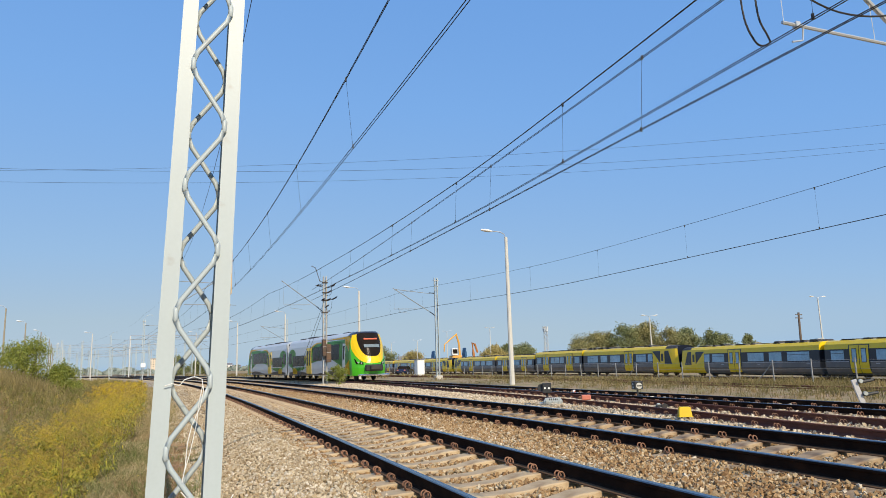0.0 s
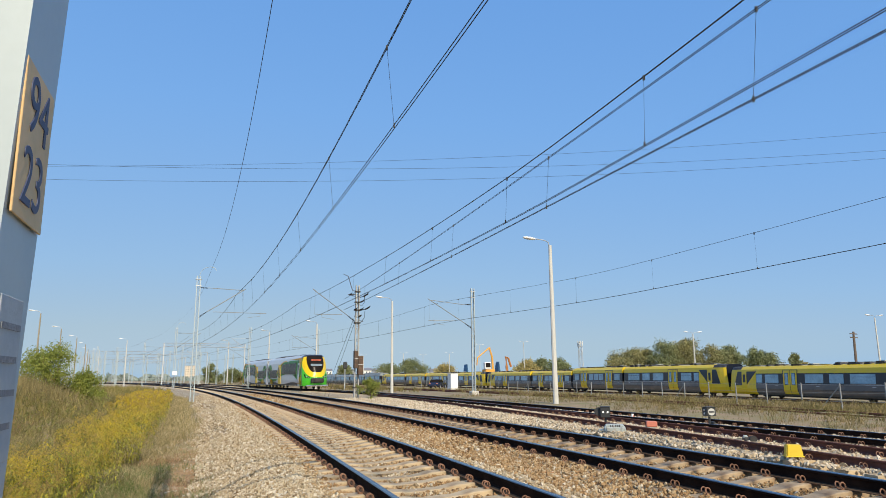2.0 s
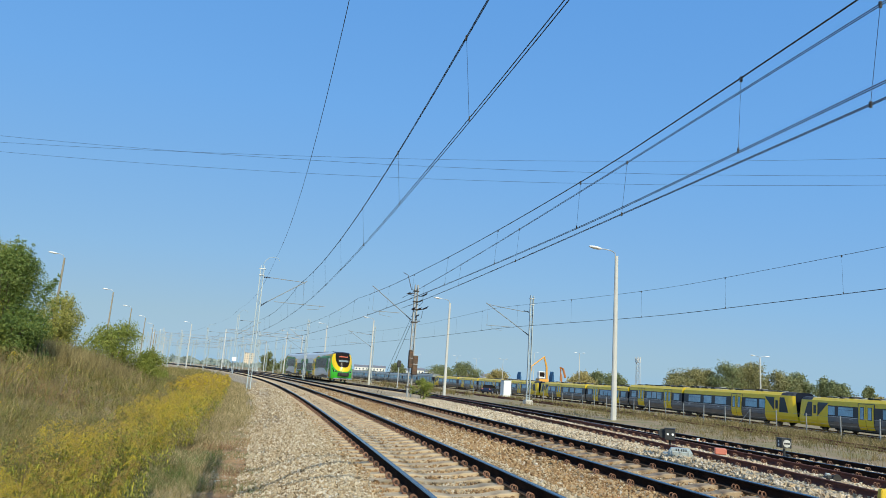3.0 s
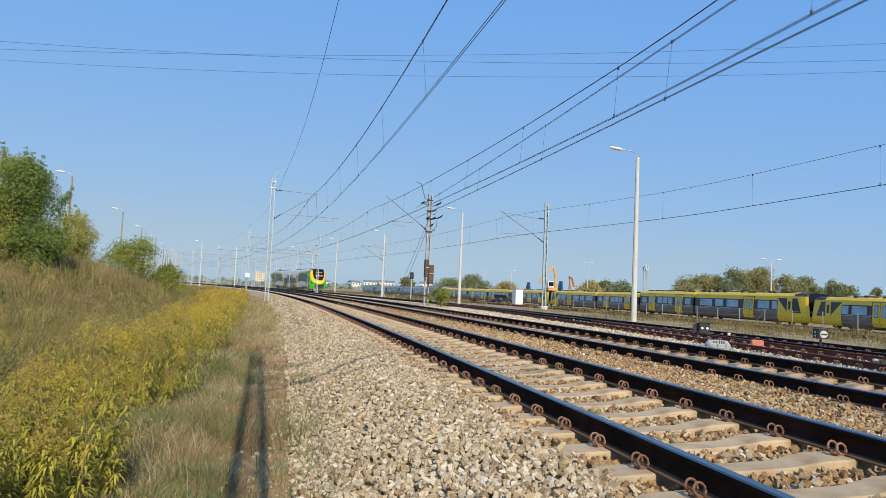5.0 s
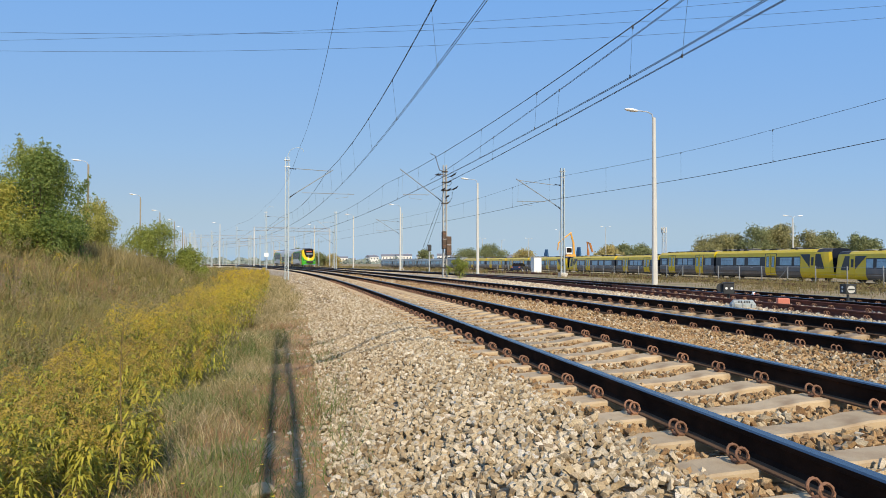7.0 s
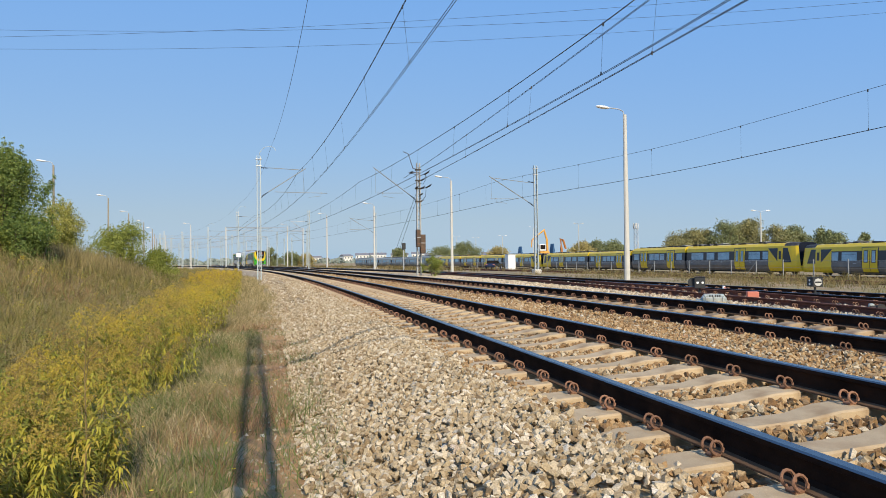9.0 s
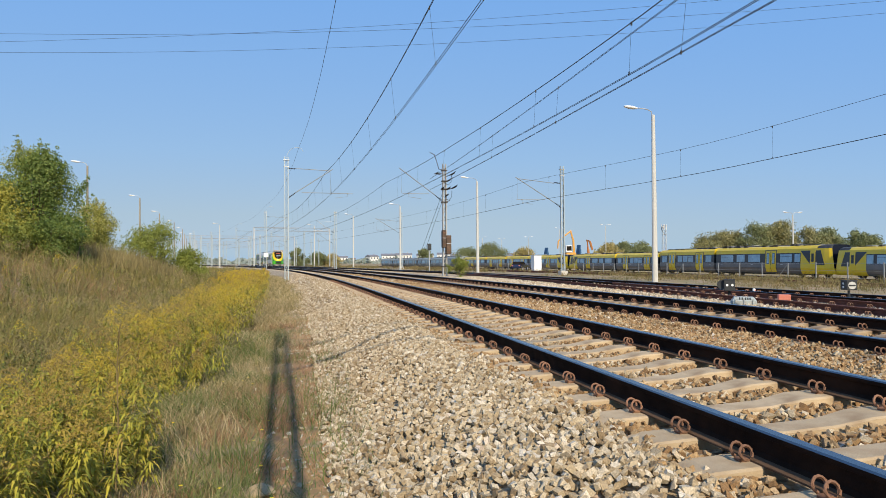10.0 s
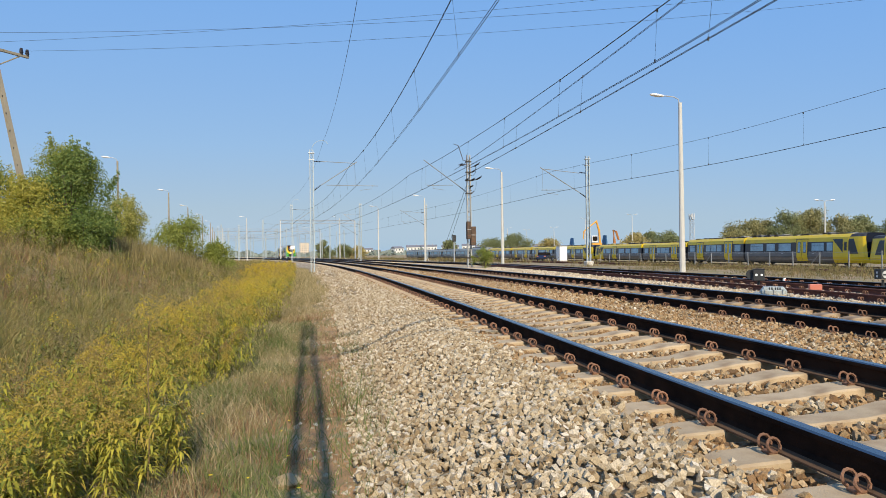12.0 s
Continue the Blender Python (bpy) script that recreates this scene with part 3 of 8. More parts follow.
def place_mast(ob, x, y, z, ang):
    ob.matrix_world = Matrix.Translation((x, y, z)) @ Matrix.Rotation(ang, 4, "Z")


def feeder_arm(parent, h, side=1):
    bm = bmesh.new()
    pts = [(0, 0, h - 0.1)] + [(side * (0.05 + 0.75 * (1 - math.cos(a))), 0, h + 0.75 * math.sin(a)) for a in (0.3, 0.7, 1.1, 1.57, 2.0)] + [(side * 1.25, 0, h + 0.45)]
    tube(bm, pts, 0.02, 5)
    part("feeder_arm", bm, M_MAST, parent)


cantilever(NEAR_MAST, 3.05, 7.9, 7.85, 6.0, 6.35, 1.2, 4.5)
feeder_arm(NEAR_MAST, 9.1)
left_mast = tagged(lattice_mast(9.5), "grey lattice catenary mast with a bracket over the main track", "mast", "masts along the line")
cantilever(left_mast, 3.3, 8.62, 8.52, 6.32, 6.8, 1.15, 5.1)
feeder_arm(left_mast, 9.5)
x, y, a = along(50.3, -2.8)
place_mast(left_mast, x, y, -0.42, a)
for s in (107.0, 157.0, 207.0, 256.0, 304.0):
    x, y, a = along(s, -1.65 - 0.6 * (s > 110))
    copy_thing(left_mast, Matrix.Translation((x, y, -0.42)) @ Matrix.Rotation(a, 4, "Z"))


def anchor_mast():
    """Stouter mast between the tracks, with anchored wires, switch boxes and stays."""
    mast = tagged(empty("catenary_mast"), "lattice anchor mast with rusty switch boxes, insulators and stay wires", "mast", "masts along the line")
    h = 8.6
    steel = material("old stained galvanised steel", (0.40, 0.40, 0.385), 0.65, 0.1, 0.25, 3, 40, 0.2, spot=(0.22, 0.16, 0.11), spot_at=0.66, spot_scale=1.6)
    iron = material("dark weathered iron", (0.075, 0.062, 0.052), 0.8, 0.1, 0.3, 8, 60, 0.2)
    for side in (-1, 1):
        bm = bmesh.new()
        channel(bm, side * 0.19, side, 0.2, 0.085, -0.2, h, 0, 0.03)
        part("channel", bm, steel, mast)
    bm = bmesh.new()
    for yy in (-0.1, 0.1):
        zigzag(bm, -0.12, 0.12, yy, 0, h - 0.1, yy < 0, 0.32, 0.016, 0, 0, 0.03, n=4, soft=False)
    part("lacing", bm, steel, mast)
    rust = material("brown rusted box", (0.080, 0.055, 0.040), 0.85, 0.0, 0.35, 5, 40, 0.3, spot=(0.15, 0.09, 0.055), spot_at=0.6)
    for z, hh, w, dx in ((2.95, 1.3, 0.28, -0.16), (2.52, 1.4, 0.38, 0.18)):
        bm = bmesh.new()
        box(bm, (dx, -0.35, z), (w, 0.42, hh), bevel=0.03)
        body = part("switch_box", bm, rust, mast, "brown rusted steel switch box")
        for k in (-0.3, 0.05, 0.36):
            bm = bmesh.new()
            box(bm, (dx, -0.567, z + k * hh), (w * 0.96, 0.02, 0.04), bevel=0.004)
            part("strap", bm, M_GALV if k == 0.05 else M_RUSTY, body)
    for z, k in ((0.9, 1.15), (5.72, 0.95), (6.7, 0.95), (7.3, 0.8), (8.1, 0.8)):
        bm = bmesh.new()
        box(bm, (0, 0, z), (0.50 * k, 0.34, 0.09), bevel=0.01)
        part("collar", bm, iron, mast)
    for bar in ([(-0.12, 0, 8.15), (-0.40, 0, 8.2), (-0.75, 0, 9.28), (-1.12, 0, 9.42)], [(-0.75, 0, 7.85), (0.05, 0, 7.92)], [(-0.05, 0, 5.7), (0.45, 0, 5.85)]):
        bm = bmesh.new()
        tube(bm, bar, 0.028, 5)
        part("horn", bm, iron, mast)
    for x, y, z, n in ((0.42, -0.35, 7.75, 6), (0.55, -0.35, 6.75, 6), (0.22, -0.2, 7.3, 4), (-0.25, -0.15, 6.7, 4), (0.20, -0.2, 6.7, 4), (0.10, -0.25, 6.2, 3), (-0.62, 0.0, 7.85, 3)):
        bm = bmesh.new()
        for i in range(n):
            bmesh.ops.create_cone(bm, cap_ends=True, segments=8, radius1=0.062, radius2=0.035, depth=0.06, matrix=Matrix.Translation((x + 0.03 * i, y - 0.09 * i, z + 0.02 * i)) @ Matrix.Rotation(radians(90), 4, "X"))
        tube(bm, [(x * 0.3, 0, z - 0.1), (x, y, z), (x + 0.03 * n, y - 0.11 * n, z + 0.03 * n)], 0.028, 5)
        part("insulator", bm, M_INSUL, mast, "dark ribbed strain insulator")
    for x, z in ((0.40, 7.35), (0.42, 6.2)):
        bm = bmesh.new()
        tube(bm, [(0.1, -0.1, z - 0.25), (x * 0.7, -0.3, z - 0.35), (x, -0.5, z - 0.1), (x, -0.6, z + 0.35)], 0.016, 5)
        part("jumper", bm, M_WIRE, mast)
    for dx in (0.0, 0.25):
        bm = bmesh.new()
        tube(bm, [(0, 0.1, 6.2 + dx * 2), (-0.55 - dx, 7.5 + 2 * dx, -0.35)], 0.014, 4)
        part("stay_wire", bm, M_WIRE, mast)
    bm = bmesh.new()
    box(bm, (0, 0, -0.2), (0.9, 0.8, 0.5), bevel=0.04)
    part("foundation", bm, M_CONC, mast)
    return mast


amast = anchor_mast()
cantilever(amast, 3.25, 8.0, 8.05, 5.72, 6.33, 1.2, 3.2, -1, False)
place_mast(amast, 1.95, 50.5, -0.25, 0.17 + 0.068)
right_mast = tagged(lattice_mast(9.3), "grey lattice catenary mast with a bracket over the second track", "mast", "masts along the line")
bm = bmesh.new()
tube(bm, [(-0.6, 0, 7.58), (-2.55, 0, 7.52)], 0.03, 6)
tube(bm, [(-0.6, 0, 6.1), (-2.55, 0, 7.52), (-2.75, 0, 7.67)], 0.035, 8)
tube(bm, [(-0.75, 0, 6.2), (-3.45, 0, 6.22)], 0.025, 6)
tube(bm, [(-3.42, 0, 6.22), (-3.42, 0, 7.6)], 0.006, 4)
tube(bm, [(-1.6, 0, 6.21), (-1.62, 0, 6.82)], 0.006, 4)
tube(bm, [(-3.05, 0, 6.22), (-3.1, 0, 6.0), (-3.3, 0, 5.95)], 0.014, 5)
box(bm, (-3.18, 0, 6.22), (0.08, 0.09, 0.09), bevel=0.01)
part("bracket", bm, M_GALV, right_mast)
for z0, z1 in ((7.58, 7.58), (5.9, 6.1)):
    bm = bmesh.new()
    for i in range(4):
        bmesh.ops.create_cone(bm, cap_ends=True, segments=8, radius1=0.055, radius2=0.03, depth=0.05, matrix=Matrix.Translation((-0.22 - 0.1 * i, 0, z0 + (z1 - z0) * (0.22 + 0.1 * i) / 0.6)) @ Matrix.Rotation(radians(90), 4, "Y"))
    tube(bm, [(-0.12, 0, z0), (-0.6, 0, z1)], 0.02, 5)
    part("insulator", bm, M_INSUL, right_mast, "brown ribbed insulator")
x, y, a = along(0.15, 8.05)
place_mast(right_mast, x, y, -0.35, a)
for s, q in ((102.0, 8.4), (153.0, 8.4), (204.0, 8.4), (255.0, 8.4)):
    x, y, a = along(s, q)
    copy_thing(right_mast, Matrix.Translation((x, y, -0.35)) @ Matrix.Rotation(a, 4, "Z"))
yard_mast = tagged(lattice_mast(8.9), "grey catenary mast on a concrete block beside the yard", "mast", "masts along the line")
cantilever(yard_mast, 3.84, 7.5, 7.8, 5.52, 6.15, 1.5, 3.95, -1)
bm = bmesh.new()
box(bm, (0, 0, 0.05), (0.62, 0.62, 0.75), bevel=0.04)
part("footing", bm, material("pale concrete footing", (0.52, 0.49, 0.43), 0.9, 0, 0.2, 4, 60, 0.4), yard_mast, "pale concrete block")
place_mast(yard_mast, 11.66, 54.2, -0.22, 0.23)
for s, q in ((98.0, 17.8), (150.0, 18.2), (202.0, 19.0)):
    x, y, a = along(s, q)
    copy_thing(yard_mast, Matrix.Translation((x, y, -0.3)) @ Matrix.Rotation(a, 4, "Z"))


# ---- overhead wires ----
def overhead(label, qf, z_mess, z_cont, spans, twin=True, off=0.0, sag=0.55, gap=6.5, s_max=300, drop_from=0.0, shift=0.0):
    line = tagged(empty("overhead_line"), label, "overhead line", "overhead lines")

    def zm(s):
        for a, b in zip(spans, spans[1:]):
            if a <= s <= b:
                u = (s - a) / (b - a)
                return z_mess(s) - sag * 4 * u * (1 - u) + off
        return z_mess(s) + off

    ss = np.arange(spans[0], spans[-1] + 0.1, 2.0)
    for name, zf, dqs, r in (("messenger_wire", zm, (0.0, 0.02), 0.0085), ("contact_wire", lambda s: z_cont(s), (-0.025, 0.025), 0.0085)):
        for dq in (dqs if twin or name == "contact_wire" else dqs[:1]):
            bm = bmesh.new()
            pts = []
            for s in ss:
                x, y, _ = along(s, qf(s) + dq + (shift if zf is zm else 0.0))
                pts.append((x, y, zf(s)))
            tube(bm, pts, r, 4)
            part(name, bm, M_WIRE, line)
    s = spans[0] + 2.0 + drop_from
    while s < spans[-1] and s < s_max:
        x, y, _ = along(s, qf(s))
        bm = bmesh.new()
        xm, ym, _ = along(s, qf(s) + shift)
        tube(bm, [(x, y, z_cont(s) - 0.01), (xm, ym, zm(s) + 0.01)], 0.0035, 4)
        box(bm, (x, y, z_cont(s) + 0.03), (0.025, 0.03, 0.09))
        box(bm, (xm, ym, zm(s) - 0.03), (0.035, 0.04, 0.09))
        part("dropper", bm, M_WIRE, line)
        s += gap
    return line


SP = [-56, -3.1, 50.3, 101, 152, 203, 252]
overhead("copper overhead line above the near main track", lambda s: 0.22, lambda s: 7.9, lambda s: 5.97, SP, s_max=130, drop_from=3.0, shift=-0.15)
SP2 = [-56, 0.15, 50.0, 102, 153, 204, 255]
overhead("copper overhead line above the second main track", lambda s: 4.70 - 0.028 * min(14.0, max(0.0, 11 - s)), lambda s: 7.25 - 0.2 * max(0.0, 1 - abs(s) / 30), lambda s: 5.55, SP2, s_max=130, sag=0.4, drop_from=1.5, shift=0.08)
overhead("copper overhead line above the yard lead track", lambda s: 17.8 - 2.6 * float(smooth01(25, 48, s)) - 1.0 * float(smooth01(60, 110, s)), lambda s: 7.2, lambda s: 5.55,
         [-50, 0, 47.9, 98, 150, 202], False, s_max=110, sag=0.2)


def anchored_set():
    """Second set of wires over the second track that ends at the anchor mast."""
    line = tagged(empty("overhead_line"), "overlapping overhead wires ending at the anchor mast", "overhead line", "overhead lines")
    ends = {"messenger_wire": ((4.85, -13, 7.0), (4.90, 8, 6.8), (8.3, 49.6, 7.6)), "contact_wire": ((5.4, -13, 5.6), (5.02, 8.4, 5.6), (8.3, 49.6, 6.75))}
    for name, (a, b, c) in ends.items():
        for d in (-0.02, 0.02):
            bm = bmesh.new()
            pts = []
            for u in np.linspace(-0.35, 1, 40):
                w0, w1, w2 = 2 * (u - 0.5) * (u - 1), -4 * u * (u - 1), 2 * u * (u - 0.5)
                q, s, z = (w0 * a[k] + w1 * b[k] + w2 * c[k] for k in range(3))
                x, y, _ = along(s, q + d)
                pts.append((x, y, z))
            tube(bm, pts, 0.0085, 4)
            part(name, bm, M_WIRE, line)
    for u in (0.30, 0.42, 0.54, 0.66, 0.78, 0.90):
        w0, w1, w2 = 2 * (u - 0.5) * (u - 1), -4 * u * (u - 1), 2 * u * (u - 0.5)
        ps = []
        for a, b, c in ends.values():
            q, s, z = (w0 * a[k] + w1 * b[k] + w2 * c[k] for k in range(3))
            x, y, _ = along(s, q)
            ps.append((x, y, z))
        bm = bmesh.new()
        tube(bm, ps, 0.0035, 4)
        for p in ps:
            box(bm, p, (0.03, 0.03, 0.09))
        part("dropper", bm, M_WIRE, line)
    return line


anchored_set()
jump = tagged(empty("jumper_cable"), "slack dark jumper cable loops hanging from the overhead wires", "cable")
for path in (((1.0, 4.35, 6.95), (0.95, 4.12, 6.75), (0.92, 4.10, 6.05), (0.88, 4.22, 5.68), (0.85, 4.34, 5.62), (0.83, 4.45, 5.68)), ((1.0, 4.35, 7.0), (0.9, 4.32, 6.5), (0.88, 4.34, 6.05), (0.85, 4.44, 5.78), (0.83, 4.45, 5.68)),
             ((1.0, 4.35, 6.95), (0.8, 4.9, 6.6), (0.6, 5.6, 6.22), (0.4, 6.4, 6.2), (0.3, 7.2, 6.6), (0.2, 8.4, 7.2))):
    bm = bmesh.new()
    pts = []
    for s_, q_, z_ in path:
        x, y, _ = along(s_ - 0.45, q_ + 0.15)
        pts.append(Vector((x, y, z_)))
    fine = []
    for i in range(len(pts) - 1):
        p0, p1, p2, p3 = pts[max(i - 1, 0)], pts[i], pts[i + 1], pts[min(i + 2, len(pts) - 1)]
        for k in range(5):
            u = k / 5
            fine.append(0.5 * (2 * p1 + (p2 - p0) * u + (2 * p0 - 5 * p1 + 4 * p2 - p3) * u * u + (3 * p1 - p0 - 3 * p2 + p3) * u ** 3))
    tube(bm, fine + [pts[-1]], 0.014, 6)
    part("cable_loop", bm, M_WIRE, jump)
feeder = tagged(empty("feeder_line"), "single bare feeder wire carried on the mast tops", "overhead line")
bm = bmesh.new()
pts = []
for s in np.arange(-56, 255, 2.5):
    x, y, _ = along(s, -1.9)
    u = ((s + 3.1) / 53.4) % 1.0
    pts.append((x, y, 9.75 - 1.6 * u * (1 - u)))
tube(bm, pts, 0.0085, 4)
part("feeder_wire", bm, M_WIRE, feeder)

# power line across the tracks
power = tagged(empty("power_line"), "three thin power wires crossing high over the tracks", "power line")
for (x0, y0, z0), (x1, y1, z1), sag in (((-18.25, 25.3, 9.6), (45, 19.0, 12.74), 1.61), ((-17.69, 26.5, 9.6), (45, 21.8, 14.4), 1.2), ((-17.12, 27.7, 9.6), (45, 20.1, 12.65), 1.4)):
    bm = bmesh.new()
    tube(bm, [(x0 + (x1 - x0) * u, y0 + (y1 - y0) * u, z0 + (z1 - z0) * u - 4 * sag * u * (1 - u)) for u in np.linspace(0, 1.25, 50)], 0.005, 4)
    part("power_wire", bm, M_WIRE, power)


# ---- stabled electric trains ----
M_YEL = material("yellow train paint", (0.80, 0.55, 0.012), 0.35, 0, 0.08, 1.5, 40, 0.02, coat=0.2)
M_EGREY = material("dark grey train paint", (0.130, 0.120, 0.114), 0.45, 0, 0.14, 0.8, 30, 0.02, coat=0.25, spot=(0.20, 0.165, 0.14), spot_at=0.62, spot_scale=1.2)
M_BAND = material("black window band", (0.012, 0.015, 0.026), 0.3, 0, 0.2, 1, 20, 0, coat=0.15)
M_SCREEN = material("black train windscreen", (0.010, 0.012, 0.020), 0.25, 0, 0.1, 1, 20, 0, spec=0.12)
# pane base is light blue to paint in the reflected sky
M_PANE = material("train window, sky reflection in colour", (0.21, 0.38, 0.50), 0.08, 0, 0.45, 0.9, 5, 0, spec=0.8, coat=0.5)
M_ROOF = material("dark roof equipment", (0.045, 0.045, 0.05), 0.7, 0, 0.4, 2, 30, 0.2, spec=0.25, spot=(0.14, 0.14, 0.14), spot_at=0.66)
M_UNDER = material("dusty underframe", (0.035, 0.032, 0.03), 0.8, 0, 0.4, 4, 40, 0.3)
M_WHEEL = material("dusty steel wheel", (0.10, 0.08, 0.07), 0.6, 0.5, 0.3, 5, 60, 0.1)
M_WHITE = material("white enamel", (0.80, 0.80, 0.79), 0.4, 0, 0.05, 2, 30, 0.03)

HALF = [(1.18, 0.42), (1.32, 0.66), (1.42, 1.05), (1.40, 1.62), (1.355, 2.74), (1.30, 3.2), (1.08, 3.48), (0.6, 3.58)]


def hull(bm, y0, y1, taper0=0.0, taper1=0.0, lo=0, hi=None, grow=0.0):
    """A length of car body between two heights of the half section, with sloping ends."""
    h = HALF[lo:hi]
    ring = [(x + grow, z) for x, z in h] + [(-x - grow, z) for x, z in reversed(h)]
    zmin, zmax = HALF[0][1], HALF[-1][1]
    def row(y, tp):
        return [bm.verts.new((x, y + tp * (z - zmin) / (zmax - zmin), z)) for x, z in ring]
    a, b = row(y0, taper0), row(y1, taper1)
    n = len(ring)
    for i in range(n):
        bm.faces.new((a[i], a[(i + 1) % n], b[(i + 1) % n], b[i]))
    bm.faces.new(a[::-1])
    bm.faces.new(b)
    bmesh.ops.recalc_face_normals(bm, faces=bm.faces[:])


def half_x(z):
    for (xa, za), (xb, zb) in zip(HALF, HALF[1:]):
        if za <= z <= zb:
            return xa + (xb - xa) * (z - za) / (zb - za)
    return HALF[-1][0]


def side_panel(bm, side, y0, y1, z0, z1, proud, rows=3, thick=0.02, mat=0):
    """A thin panel that follows the body side, standing a little proud of it."""
    zs = [z0 + (z1 - z0) * k / rows for k in range(rows + 1)]
    vs = []
    for d in (proud, proud - thick):
        vs.append([[bm.verts.new((side * (half_x(z) + d), y, z)) for y in (y0, y1)] for z in zs])
    fs = []
    for k in range(rows):
        fs.append(bm.faces.new((vs[0][k][0], vs[0][k][1], vs[0][k + 1][1], vs[0][k + 1][0])))
        fs.append(bm.faces.new((vs[1][k][0], vs[1][k + 1][0], vs[1][k + 1][1], vs[1][k][1])))
        for e in (0, 1):
            fs.append(bm.faces.new((vs[0][k][e], vs[0][k + 1][e], vs[1][k + 1][e], vs[1][k][e])))
    for k in (0, rows):
        fs.append(bm.faces.new((vs[0][k][0], vs[0][k][1], vs[1][k][1], vs[1][k][0])))
    for f in fs:
        f.material_index = mat
    bmesh.ops.recalc_face_normals(bm, faces=fs)


def wheelset(bm, y, r=0.40):
    for side in (-1, 1):
        bmesh.ops.create_cone(bm, cap_ends=True, segments=16, radius1=r, radius2=r, depth=0.13, matrix=Matrix.Translation((side * 0.75, y, r)) @ Matrix.Rotation(radians(90), 4, "Y"))
        bmesh.ops.create_cone(bm, cap_ends=True, segments=16, radius1=r + 0.03, radius2=r + 0.03, depth=0.03, matrix=Matrix.Translation((side * 0.69, y, r)) @ Matrix.Rotation(radians(90), 4, "Y"))
    tube(bm, [(-0.75, y, r), (0.75, y, r)], 0.08, 8)


def bogie(car, y, base=2.2):
    b = empty("bogie")
    b.parent = car
    bm = bmesh.new()
    for side in (-1, 1):
        box(bm, (side * 1.02, y, 0.52), (0.16, base + 0.9, 0.2), bevel=0.03)
        box(bm, (side * 1.02, y, 0.72), (0.2, 0.6, 0.3), bevel=0.04)
        for d in (-base / 2, base / 2):
            box(bm, (side * 1.05, y + d, 0.42), (0.2, 0.34, 0.34), bevel=0.04)
    box(bm, (0, y, 0.6), (2.0, 0.5, 0.25), bevel=0.04)
    part("bogie_frame", bm, M_UNDER, b)
    for d in (-base / 2, base / 2):
        bm = bmesh.new()
        wheelset(bm, y + d)
        part("wheelset", bm, M_WHEEL, b)


